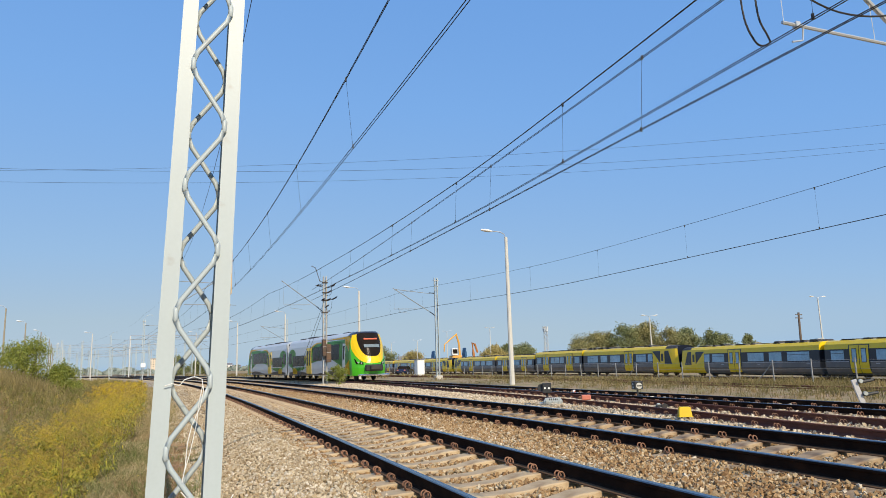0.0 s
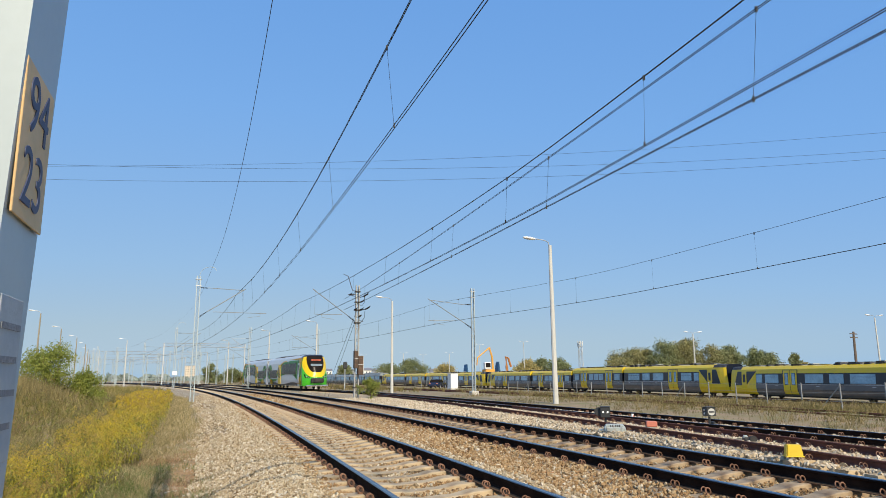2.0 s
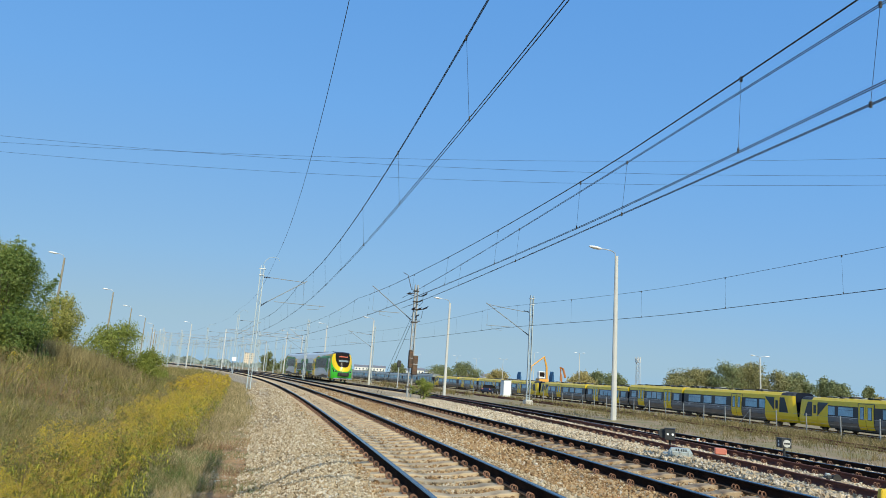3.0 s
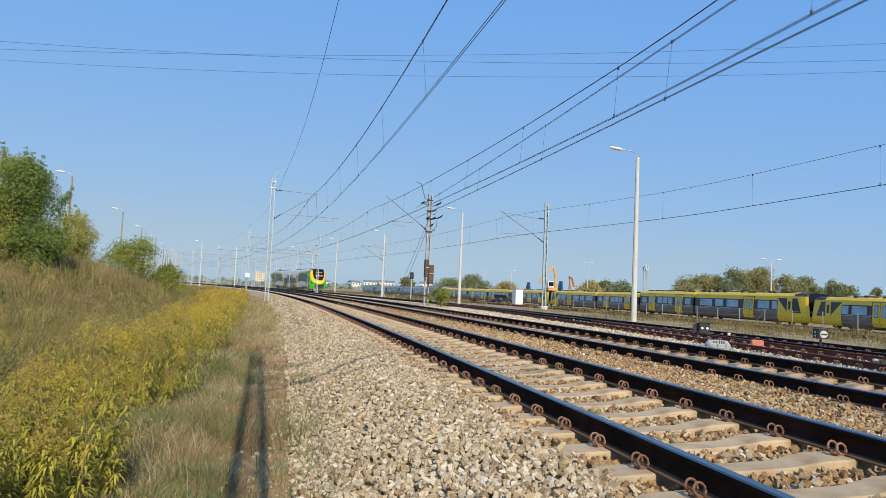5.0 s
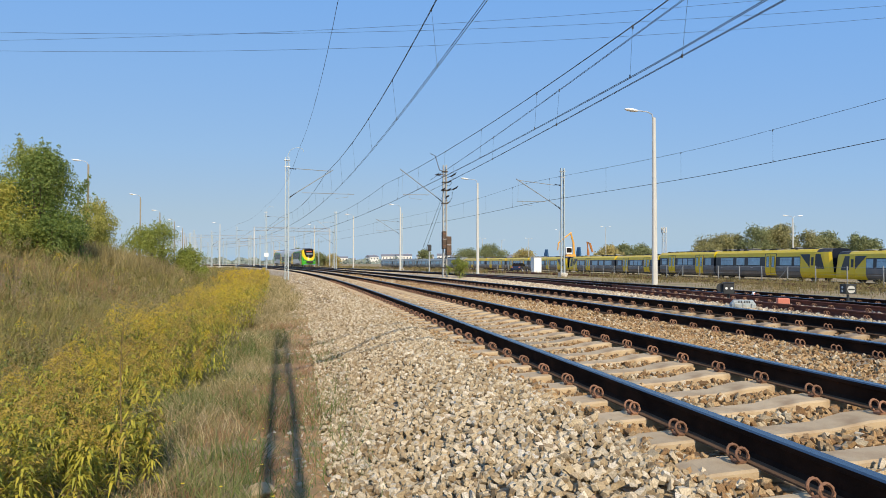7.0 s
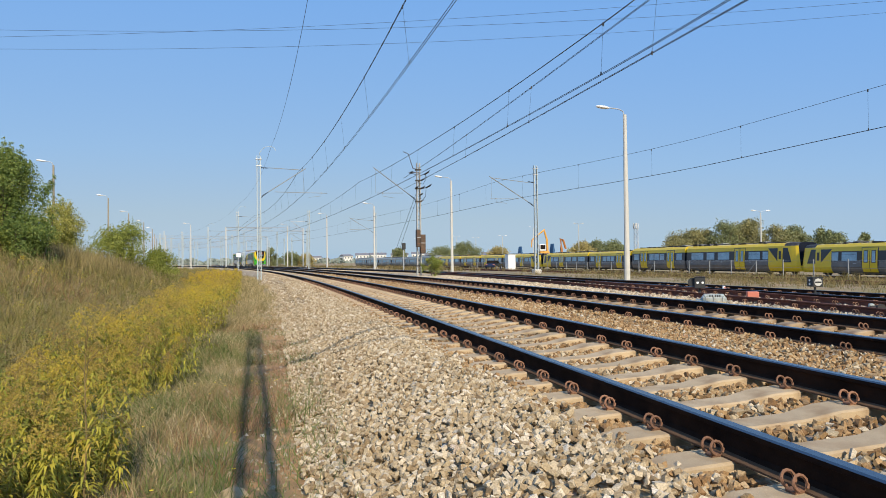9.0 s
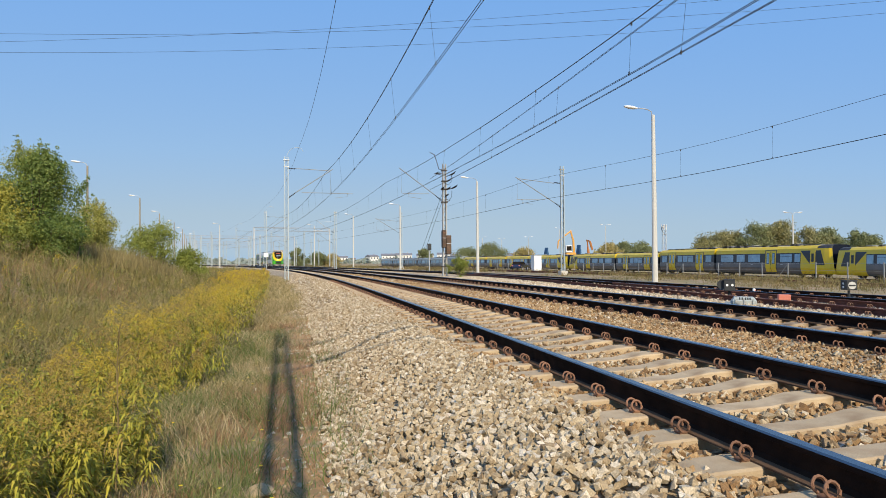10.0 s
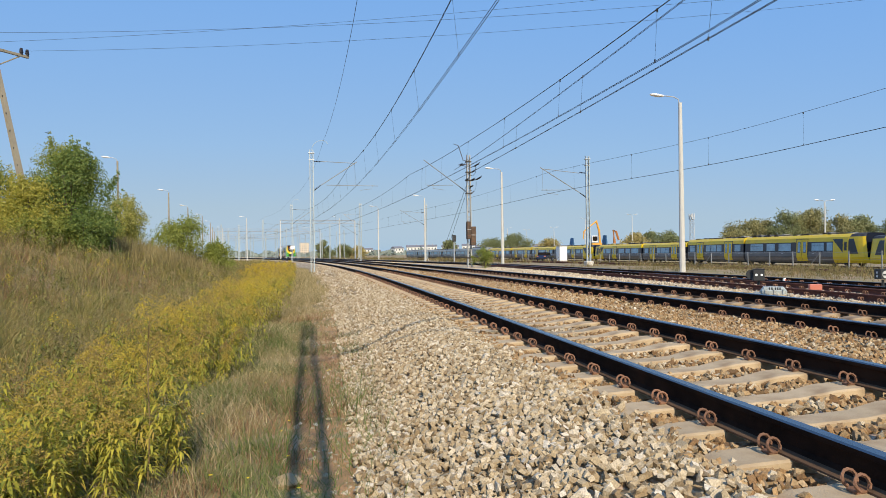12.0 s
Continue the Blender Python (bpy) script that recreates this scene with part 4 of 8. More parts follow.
def emu_cab(car, length, end):
    """Rounded cab: the section narrows and leans back towards the tip; black windscreen, dark roof cap."""
    zmin, zmax = HALF[0][1], HALF[-1][1]
    stations = ((end - 0.01, 0.0, 1.0), (length - 2.0, 0.0, 1.0), (length - 0.95, 0.15, 0.975), (length - 0.25, 0.34, 0.92), (length + 0.12, 0.46, 0.82))

    def width(y):
        for (ya, _, wa), (yb, _, wb) in zip(stations, stations[1:]):
            if y <= yb:
                return wa + (wb - wa) * max(0.0, y - ya) / (yb - ya)
        return stations[-1][2]

    bm = bmesh.new()
    rows = []
    for y, rake, wf in stations:
        rows.append([[bm.verts.new((side * x * wf, y - rake * (z - zmin) / (zmax - zmin), z)) for x, z in HALF] for side in (-1, 1)])
    n = len(HALF)
    for k, (a, b) in enumerate(zip(rows, rows[1:])):
        for e in (0, 1):
            for i in range(n - 1):
                f = bm.faces.new((a[e][i], b[e][i], b[e][i + 1], a[e][i + 1]))
                f.material_index = 2 if HALF[i][1] >= 3.19 and k >= 1 else 0
        f = bm.faces.new((a[0][-1], b[0][-1], b[1][-1], a[1][-1]))
        f.material_index = 2 if k >= 1 else 0
        bm.faces.new((a[0][0], a[1][0], b[1][0], b[0][0]))
    for i in range(n - 1):
        f = bm.faces.new((rows[-1][0][i], rows[-1][1][i], rows[-1][1][i + 1], rows[-1][0][i + 1]))
        f.material_index = 1 if HALF[i][1] >= 1.05 else 0
    bmesh.ops.recalc_face_normals(bm, faces=bm.faces[:])
    cab_ob = part("cab", bm, [M_YEL, M_SCREEN, M_ROOF], car, "yellow cab end with black windscreen")

    def slab(side, corners, proud, name, mat, parent, label=""):
        """A panel on the cab side between two slanting edges: (z, y from, y to) at its top and bottom."""
        (z1, ya1, yb1), (z0, ya0, yb0) = corners
        bm = bmesh.new()
        grid = []
        for d in (proud, proud - 0.05):
            layer = []
            for k in range(7):
                u = k / 6
                z = z1 + (z0 - z1) * u
                ya, yb = ya1 + (ya0 - ya1) * u, yb1 + (yb0 - yb1) * u
                layer.append([bm.verts.new((side * (half_x(z) * width(y) + d), y, z)) for y in (ya, ya + (yb - ya) / 3, ya + (yb - ya) * 2 / 3, yb)])
            grid.append(layer)
        for k in range(6):
            for j in range(3):
                for lay in grid:
                    bm.faces.new((lay[k][j], lay[k][j + 1], lay[k + 1][j + 1], lay[k + 1][j]))
            for j in (0, 3):
                bm.faces.new((grid[0][k][j], grid[0][k + 1][j], grid[1][k + 1][j], grid[1][k][j]))
        for k in (0, 6):
            for j in range(3):
                bm.faces.new((grid[0][k][j], grid[0][k][j + 1], grid[1][k][j + 1], grid[1][k][j]))
        bmesh.ops.recalc_face_normals(bm, faces=bm.faces[:])
        return part(name, bm, mat, parent, label)

    L = length
    for side in (-1, 1):
        slab(side, ((2.98, L - 4.25, L - 1.50), (1.40, L - 2.75, L - 0.95)), 0.014, "side_glazing", M_BAND, cab_ob, "black side glazing")
        door = slab(side, ((3.02, L - 2.85, L - 2.15), (0.6, L - 2.85, L - 2.15)), 0.026, "cab_door", M_YEL, cab_ob, "yellow cab door")
        slab(side, ((2.65, L - 2.68, L - 2.34), (1.75, L - 2.68, L - 2.34)), 0.036, "door_pane", M_BAND, door)
        bm = bmesh.new()
        box(bm, (side * 0.80, L - 0.42, 1.28), (0.40, 0.14, 0.12), bevel=0.03)
        part("headlight", bm, M_WHITE, cab_ob, "white headlight")
    bm = bmesh.new()
    box(bm, (0, L - 0.05, 0.75), (0.4, 0.5, 0.3), bevel=0.05)
    part("coupler", bm, M_UNDER, cab_ob)


def emu_car(length, cab, paint=None):
    """A low car: y runs from the plain end (0) to the cab or other end (length)."""
    car = empty("train_car")
    end = length - (4.2 if cab else 0.0)
    low, high = paint or (M_EGREY, M_YEL)
    for name, lo, hi, mat in (("lower_body", 0, 4, low), ("window_band", 3, 5, M_BAND), ("upper_body", 4, 8, high)):
        bm = bmesh.new()
        hull(bm, 0.1, end - 0.1 * (not cab), 0, 0, lo, hi)
        part(name, bm, mat, car)
    if cab:
        doors = [length * (1 - 0.462)]
        glass = [(length * (1 - b), length * (1 - a)) for a, b in ((0.225, 0.268), (0.290, 0.384), (0.557, 0.665), (0.700, 0.778), (0.813, 0.940))]
    else:
        doors = [length * 0.25, length * 0.75]
        glass = [(0.72, 1.95), (4.85, 5.95), (6.15, 7.25), (7.45, 8.55), (11.45, 12.68)]
    for side in (-1, 1):
        bm = bmesh.new()
        side_panel(bm, side, 0.12, end - 0.12, 1.585, 1.625, 0.010, 1, 0.02)
        part("waist_line", bm, M_SILVERLINE, car, "thin light grey waist line")
        bm = bmesh.new()
        side_panel(bm, side, 0.12, end - 0.12, 1.06, 1.085, 0.008, 1, 0.02)
        part("crease", bm, M_UNDER, car)
    for c in doors:
        for side in (-1, 1):
            bm = bmesh.new()
            side_panel(bm, side, c - 0.93, c + 0.93, 0.50, 3.12, 0.012, 6, 0.02)
            part("door_surround", bm, M_BAND, car)
            for leaf in (-1, 1):
                a, b = c + leaf * 0.43 - 0.40, c + leaf * 0.43 + 0.40
                bm = bmesh.new()
                side_panel(bm, side, a, b, 0.56, 3.06, 0.03, 6, 0.04)
                d = part("door", bm, high, car)
                bm = bmesh.new()
                side_panel(bm, side, a + 0.17, b - 0.17, 1.52, 2.78, 0.038, 3, 0.02)
                part("door_seal", bm, M_BAND, d)
                bm = bmesh.new()
                side_panel(bm, side, a + 0.22, b - 0.22, 1.58, 2.72, 0.046, 3, 0.02)
                part("door_pane", bm, M_PANE, d)
    for k, (a, b) in enumerate(glass):
        for side in (-1, 1):
            bm = bmesh.new()
            side_panel(bm, side, a, b, 1.74, 2.62, 0.012, 2, 0.02)
            win = part("window", bm, M_PANE, car)
            if k % 3 == 1:
                bm = bmesh.new()
                side_panel(bm, side, a + 0.03, b - 0.03, 2.34, 2.37, 0.02, 1, 0.02)
                part("vent_bar", bm, M_BAND, win)
    for side in (-1, 1):
        for y in (0.06 * length, 0.36 * length, 0.62 * length):
            bm = bmesh.new()
            side_panel(bm, side, y, y + 0.35, 1.40, 1.46, 0.010, 1, 0.02)
            part("text_bar", bm, M_SILVERLINE, car, "small unreadable white marking")
    # roof fairings, pods and pale lids with sloping ends
    y = 0.5
    while y < length - (3.2 if cab else 1.2):
        ln, w, hh = random.uniform(0.7, 2.4), random.uniform(0.6, 0.95), random.uniform(0.02, 0.20)
        bm = bmesh.new()
        prism(bm, [(y, 3.45), (y + ln, 3.45), (y + ln - random.uniform(0.05, 0.4), 3.6 + hh), (y + random.uniform(0.05, 0.4), 3.6 + hh * random.uniform(0.7, 1.0))], -w, w, Matrix(((0, 0, 1, 0), (1, 0, 0, 0), (0, 1, 0, 0), (0, 0, 0, 1))))
        bmesh.ops.recalc_face_normals(bm, faces=bm.faces[:])
        unit = part("roof_unit", bm, M_ROOF, car)
        if random.random() < 0.45:
            bm = bmesh.new()
            box(bm, (-w * 0.4, y + ln / 2, 3.62 + hh), (w * 0.8, ln * 0.4, 0.05))
            part("lid", bm, M_GALV, unit, "pale metal lid")
        y += ln + random.uniform(0.05, 0.45)
    # underframe drawn out full length, a dark block for the shadow beneath the car
    bm = bmesh.new()
    box(bm, (0, end / 2, 0.52), (2.1, end * 0.94, 0.5), bevel=0.04)
    part("underframe_box", bm, M_UNDER, car)
    bogie(car, 1.3 if cab else 0.9, 1.9)
    bogie(car, length - 3.9 if cab else length - 0.9, 1.9)
    if cab:
        emu_cab(car, length, end)
    return car


M_SILVERLINE = material("light grey line paint", (0.45, 0.45, 0.46), 0.4, 0, 0.1, 2, 30, 0)
Z_EMU = -0.86
S_GAP = 50.1


def q_siding(s):
    """The stabling track draws away from the main line."""
    return 48.8 + (s - S_GAP) * (0.15 if s < S_GAP else 0.11)


def emu_pose(s_m, flip):
    """Pose of a car whose plain end is s_m metres along the stabling track from the first gap."""
    s, n = S_GAP, 40
    for _ in range(n):
        s += s_m / n / math.hypot(1 + q_siding(s) / RADIUS, 0.12)
    x, y, _ = along(s, q_siding(s))
    xb, yb, _ = along(s + 0.5, q_siding(s + 0.5))
    a = math.atan2(yb - y, xb - x) - math.pi / 2
    return Matrix.Translation((x, y, Z_EMU)) @ Matrix.Rotation(a + (math.pi if flip else 0), 4, "Z") @ Matrix.Diagonal((1, 1, 0.91, 1))


end_car, mid_car = emu_car(18.9, True), emu_car(13.4, False)
for ob, lab in ((end_car, "yellow and dark grey electric train cab car parked on a siding"), (mid_car, "yellow and dark grey electric train middle car parked on a siding")):
    tagged(ob, lab, "train car", "stabled electric trains")
units = []
for u0 in (-0.5, 65.5):
    units += [("e", u0 + 18.9, True), ("m", u0 + 19.1, False), ("m", u0 + 32.7, False), ("e", u0 + 46.3, False)]
units += [("e", -19.75, False), ("m", -33.35, False), ("m", -46.95, False)]
first = {"e": True, "m": True}
for k, s_m, flip in units:
    src = end_car if k == "e" else mid_car
    if first[k]:
        src.matrix_world = emu_pose(s_m, flip)
        first[k] = False
    else:
        copy_thing(src, emu_pose(s_m, flip))
M_COACHLOW = material("blue-grey coach paint", (0.12, 0.155, 0.18), 0.45, 0, 0.12, 1, 30, 0.02, coat=0.2)
M_COACHTOP = material("pale grey coach paint", (0.25, 0.275, 0.27), 0.45, 0, 0.12, 1, 30, 0.02, coat=0.2)
coach = tagged(emu_car(13.4, False, (M_COACHLOW, M_COACHTOP)), "pale grey and blue-grey train car parked on a siding", "train car", "stabled grey trains")
coach.matrix_world = emu_pose(131.5, False)
for k in range(1, 6):
    copy_thing(coach, emu_pose(131.5 + 13.6 * k, False))
siding = tagged(empty("railway_track"), "siding track under the parked yellow trains", "railway track", "parallel tracks")
CENTRES["siding"] = q_siding
for side in (-1, 1):
    part("rail", rail_mesh("siding", side, -20, 320, None, base=Z_EMU - 0.172), [M_RAILRED, M_RAILTOP], siding)


# ---- the green and yellow railcar ----
M_GREEN = material("light green train paint", (0.065, 0.43, 0.018), 0.3, 0, 0.06, 1, 30, 0.02, coat=0.12)
M_SILVER = material("silver grey train paint", (0.60, 0.615, 0.62), 0.35, 0.1, 0.06, 1, 30, 0.02, coat=0.12)
M_RYEL = material("warm yellow train paint", (0.80, 0.54, 0.0), 0.3, 0, 0.05, 1, 30, 0.02, coat=0.12)
M_PALEGREEN = material("leaf green train paint", (0.085, 0.36, 0.035), 0.3, 0, 0.1, 1, 30, 0.02, coat=0.12)
M_NAVY = material("dark navy roof paint", (0.02, 0.035, 0.075), 0.35, 0, 0.15, 1, 30, 0.02)
M_DGLASS = material("dark brown-tinted glass", (0.018, 0.014, 0.012), 0.2, 0, 0.3, 1, 12, 0, coat=0.0, spec=0.06)
M_CHROME = material("bright metal", (0.75, 0.76, 0.77), 0.2, 0.9, 0.05, 2, 30, 0)
M_AMBER = glow("amber destination display", (0.55, 0.11, 0.05), 0.15)
RHALF = [(1.38, 0.38), (1.43, 1.0), (1.43, 2.2), (1.38, 3.1), (1.18, 3.72), (0.7, 3.95)]


def rx(z):
    for (xa, za), (xb, zb) in zip(RHALF, RHALF[1:]):
        if za <= z <= zb:
            return xa + (xb - xa) * (z - za) / (zb - za)
    return RHALF[0][0]


def livery(bm, pts, side, proud=0.008, thick=0.02):
    """A painted shape with a curved outline (y, z points), laid on the body side in strips that follow it."""
    ys = [p[0] for p in pts]
    n = 14
    y0, y1 = min(ys), max(ys)

    def span(y):
        zs = []
        for (ya, za), (yb, zb) in zip(pts, pts[1:] + pts[:1]):
            if (ya <= y < yb) or (yb <= y < ya):
                zs.append(za + (zb - za) * (y - ya) / (yb - ya))
        return (min(zs), max(zs)) if len(zs) > 1 else None

    cols = []
    for k in range(n + 1):
        y = y0 + (y1 - y0) * (0.002 + 0.996 * k / n)
        s = span(y)
        if s:
            cols.append([bm.verts.new((side * (rx(s[0] + (s[1] - s[0]) * j / 10) + proud), y, s[0] + (s[1] - s[0]) * j / 10)) for j in range(11)])
    for a, b in zip(cols, cols[1:]):
        for j in range(10):
            bm.faces.new((a[j], b[j], b[j + 1], a[j + 1]))
    bmesh.ops.solidify(bm, geom=bm.faces[:], thickness=thick)
    bmesh.ops.recalc_face_normals(bm, faces=bm.faces[:])


def wave(y0, y1, lo, hi, n=12):
    """Outline between two height curves."""
    ys = [y0 + (y1 - y0) * k / n for k in range(n + 1)]
    return [(y, lo(y)) for y in ys] + [(y, hi(y)) for y in reversed(ys)]


def railcar():
    """Two cars; the end that faces back along the line is at y = 0."""
    train = tagged(empty("railcar"), "two-car diesel railcar in green, yellow and silver with a black windscreen", "train")
    L = 20.9
    for flip in (False, True):
        def put(name, bm, mat, label="", parent=None):
            if flip:
                bmesh.ops.rotate(bm, verts=bm.verts, cent=(0, L + 0.3, 0), matrix=Matrix.Rotation(math.pi, 3, "Z"))
            return part(name, bm, mat, parent or train, label)

        # body: straight sides and a bowed, slightly raked front
        def nose(x, z, w=None):
            u = x / 1.43
            return 0.10 + 1.05 * abs(u) ** 2.4 + 0.30 * max(0.0, z - 1.2) + 0.16 * max(0.0, z - 2.4) ** 2 + 0.18 * max(0.0, 0.8 - z)
        zl = [0.38, 0.7, 1.0, 1.3, 1.6, 2.0, 2.4, 2.8, 3.1, 3.4, 3.6, 3.78, 3.9]
        ul = [-1, -0.9, -0.75, -0.5, -0.25, 0, 0.25, 0.5, 0.75, 0.9, 1]
        bm = bmesh.new()
        grid = [[bm.verts.new((rx(z) * u, nose(rx(z) * u, z), z)) for u in ul] for z in zl]
        for i in range(len(zl) - 1):
            for j in range(len(ul) - 1):
                f = bm.faces.new((grid[i][j], grid[i][j + 1], grid[i + 1][j + 1], grid[i + 1][j]))
                f.material_index = 2 if zl[i] >= 3.4 else 1
        for e in (0, -1):
            mid = [bm.verts.new((grid[i][e].co.x, 2.6, zl[i])) for i in range(len(zl))]
            bk = [bm.verts.new((grid[i][e].co.x, L, zl[i])) for i in range(len(zl))]
            for i in range(len(zl) - 1):
                f = bm.faces.new((grid[i][e], mid[i], mid[i + 1], grid[i + 1][e]))
                f.material_index = 2 if zl[i] >= 3.4 else 1
                f = bm.faces.new((mid[i], bk[i], bk[i + 1], mid[i + 1]))
                f.material_index = 0
            if e == 0:
                first_col = (mid, bk)
            else:
                for i in range(len(zl) - 1):
                    bm.faces.new((first_col[1][i], bk[i], bk[i + 1], first_col[1][i + 1]))
                top = [first_col[1][-1], first_col[0][-1]] + list(grid[-1]) + [mid[-1], bk[-1]]
                bm.faces.new(top).material_index = 0
        bmesh.ops.recalc_face_normals(bm, faces=bm.faces[:])
        put("body", bm, [M_SILVER, M_GREEN, M_NAVY], "silver body with green nose and dark navy cab roof")

        def face_shape(outline, lift, thick):
            """A plate that follows the bowed front, filled in rings towards its middle."""
            bm = bmesh.new()
            cx, cz = 0.0, sum(p[1] for p in outline) / len(outline)
            rings = []
            for k in (1.0, 0.85, 0.7, 0.55, 0.4, 0.15):
                ring = []
                for x, z in outline:
                    zz = cz + (z - cz) * k
                    lim = 0.985 * rx(zz)
                    xx = max(-lim, min(lim, cx + (x - cx) * k))
                    ring.append(bm.verts.new((xx, nose(xx, zz) - lift, zz)))
                rings.append(ring)
            n = len(outline)
            for ra, rb in zip(rings, rings[1:]):
                for i in range(n):
                    bm.faces.new((ra[i], ra[(i + 1) % n], rb[(i + 1) % n], rb[i]))
            bm.faces.new(rings[-1])
            back = [bm.verts.new((v.co.x, v.co.y + thick, v.co.z)) for v in rings[0]]
            for i in range(n):
                bm.faces.new((rings[0][i], rings[0][(i + 1) % n], back[(i + 1) % n], back[i]))
            bmesh.ops.recalc_face_normals(bm, faces=bm.faces[:])
            return bm

        def shield(w, top, low, m=9):
            """Wide at the top, narrowing in a curve to a rounded bottom."""
            right = []
            for k in range(m + 1):
                a = k / m * math.pi / 2
                right.append((w * (0.18 + 0.82 * math.sin(a) ** 0.8), low + (top - low) * 0.72 * (1 - math.cos(a)) ** 1.0))
            right += [(w * 0.97, top - 0.25), (w * 0.86, top - 0.06), (w * 0.5, top)]
            return right + [(-x, z) for x, z in reversed(right)]
        put("windscreen_surround", face_shape(shield(1.42, 3.70, 1.36), 0.05, 0.2), M_RYEL, "yellow surround of the windscreen")
        ws = put("windscreen", face_shape(shield(0.98, 3.80, 1.90), 0.08, 0.12), M_DGLASS, "black glass windscreen")
        bm = bmesh.new()
        box(bm, (0, nose(0, 3.28) - 0.105, 3.28), (1.15, 0.03, 0.13), Matrix.Rotation(radians(-28), 4, "X"), bevel=0.008)
        put("display", bm, M_AMBER, "lit amber destination display", ws)
        # added pale plate that imitates the reflection in the windscreen glass
        bm = bmesh.new()
        box(bm, (0, nose(0, 2.72) - 0.10, 2.72), (1.3, 0.02, 0.26), Matrix.Rotation(radians(-20), 4, "X"), bevel=0.01)
        put("sunblind", bm, material("painted pale reflection", (0.14, 0.19, 0.23), 0.3), "grey-blue painted reflection on the windscreen", ws)
        for side in (-1, 1):
            bm = bmesh.new()
            vs = [bm.verts.new(p) for p in ((side * 1.30, nose(1.30, 1.72) - 0.03, 1.72), (side * 0.80, nose(0.80, 1.42) - 0.03, 1.42), (side * 0.74, nose(0.74, 1.25) - 0.03, 1.25), (side * 1.2, nose(1.2, 1.28) - 0.03, 1.28))]
            bm.faces.new(vs)
            bmesh.ops.solidify(bm, geom=bm.faces[:], thickness=0.05)
            bmesh.ops.recalc_face_normals(bm, faces=bm.faces[:])
            hl = put("headlight_pod", bm, M_DGLASS, "black headlight pod")
            for dx, dz in ((0.88, 1.36), (1.08, 1.42)):
                bm = bmesh.new()
                bmesh.ops.create_cone(bm, cap_ends=True, segments=12, radius1=0.075, radius2=0.06, depth=0.06, matrix=Matrix.Translation((side * dx, nose(dx, dz) - 0.05, dz)) @ Matrix.Rotation(radians(90), 4, "X"))
                put("lamp", bm, M_CHROME, "round bright lamp", hl)
        bm = bmesh.new()
        box(bm, (0, -0.02, 0.98), (1.5, 0.25, 0.52), bevel=0.08)
        put("coupler_recess", bm, M_BLACK)
        bm = bmesh.new()
        box(bm, (0, -0.25, 0.98), (0.85, 0.5, 0.42), bevel=0.1)
        put("coupler", bm, M_UNDER, "grey coupler cover")
        bm = bmesh.new()
        box(bm, (0, 0.1, 0.42), (2.5, 0.5, 0.16), bevel=0.06)
        put("bumper", bm, M_CHROME, "silver bumper skirt")
        # painted shapes on the sides
        for side in (-1, 1):
            ease = lambda a, b, y: float(smooth01(a, b, y))
            shapes = [
                ("green_panel", M_PALEGREEN, wave(1.9, 8.4, lambda y: 0.95 + 0.95 * ease(2.2, 7.5, y), lambda y: 3.32)),
                ("green_panel", M_PALEGREEN, wave(8.5, 15.3, lambda y: 1.75 - 0.25 * ease(9, 13, y), lambda y: 3.25 - 1.55 * ease(10.6, 15.6, y))),
                ("green_panel", M_PALEGREEN, wave(17.9, 20.7, lambda y: 1.15 + 0.20 * (y - 19.3) ** 2, lambda y: 3.0 - 0.22 * (y - 19.3) ** 2)),
                ("green_panel", M_PALEGREEN, wave(14.2, 19.2, lambda y: 0.80 + 0.04 * (y - 17) ** 2, lambda y: 1.16)),
                ("yellow_panel", M_RYEL, wave(9.6, 16.0, lambda y: 3.24 - 1.62 * ease(10.6, 15.7, y), lambda y: 3.36 - 1.55 * ease(10.9, 16.2, y))),
                ("yellow_panel", M_RYEL, wave(1.7, 3.9, lambda y: 0.45 + 0.12 * (y - 1.7), lambda y: 1.7 - 0.50 * (y - 1.7))),
                ("yellow_panel", M_RYEL, wave(1.75, 3.0, lambda y: 2.25 + 0.75 * (y - 1.75), lambda y: 3.42)),
                ("yellow_panel", M_RYEL, wave(17.3, 19.0, lambda y: 0.5, lambda y: 1.15 - 0.28 * abs(y - 18.3))),
                ("yellow_stripe", M_RYEL, wave(1.9, 8.6, lambda y: 3.34 + 0.016 * (y - 1.9), lambda y: 3.58 - 0.018 * (y - 1.9))),
                ("grey_skirt", M_EGREY, wave(3.4, 20.4, lambda y: 0.40, lambda y: 0.66 + 0.14 * math.sin((y - 3) * 0.55))),
            ]
            for name, mat, pts in shapes:
                bm = bmesh.new()
                livery(bm, pts, side, 0.016 if name.startswith("yellow") else 0.010)
                put(name, bm, mat)
            for y0, y1, z0, z1 in ((4.3, 7.7, 1.72, 3.0), (7.8, 9.9, 1.72, 3.0), (10.0, 11.8, 1.72, 2.95), (14.7, 16.8, 1.25, 2.3), (16.9, 19.0, 1.25, 2.3), (19.4, 20.4, 1.55, 2.6)):
                bm = bmesh.new()
                side_panel_r(bm, side, y0, y1, z0, z1, 0.022)
                put("window", bm, M_DGLASS)
            for y0 in (12.4, 13.2):
                bm = bmesh.new()
                side_panel_r(bm, side, y0, y0 + 0.76, 0.55, 2.95, 0.034)
                d = put("door", bm, M_RYEL, "yellow passenger door")
                bm = bmesh.new()
                side_panel_r(bm, side, y0 + 0.2, y0 + 0.56, 1.3, 2.7, 0.044)
                put("door_pane", bm, M_DGLASS, "", d)
            bm = bmesh.new()
            side_panel_r(bm, side, 2.75, 3.4, 0.7, 3.0, 0.026)
            d = put("cab_door", bm, M_SILVER, "silver cab door")
            bm = bmesh.new()
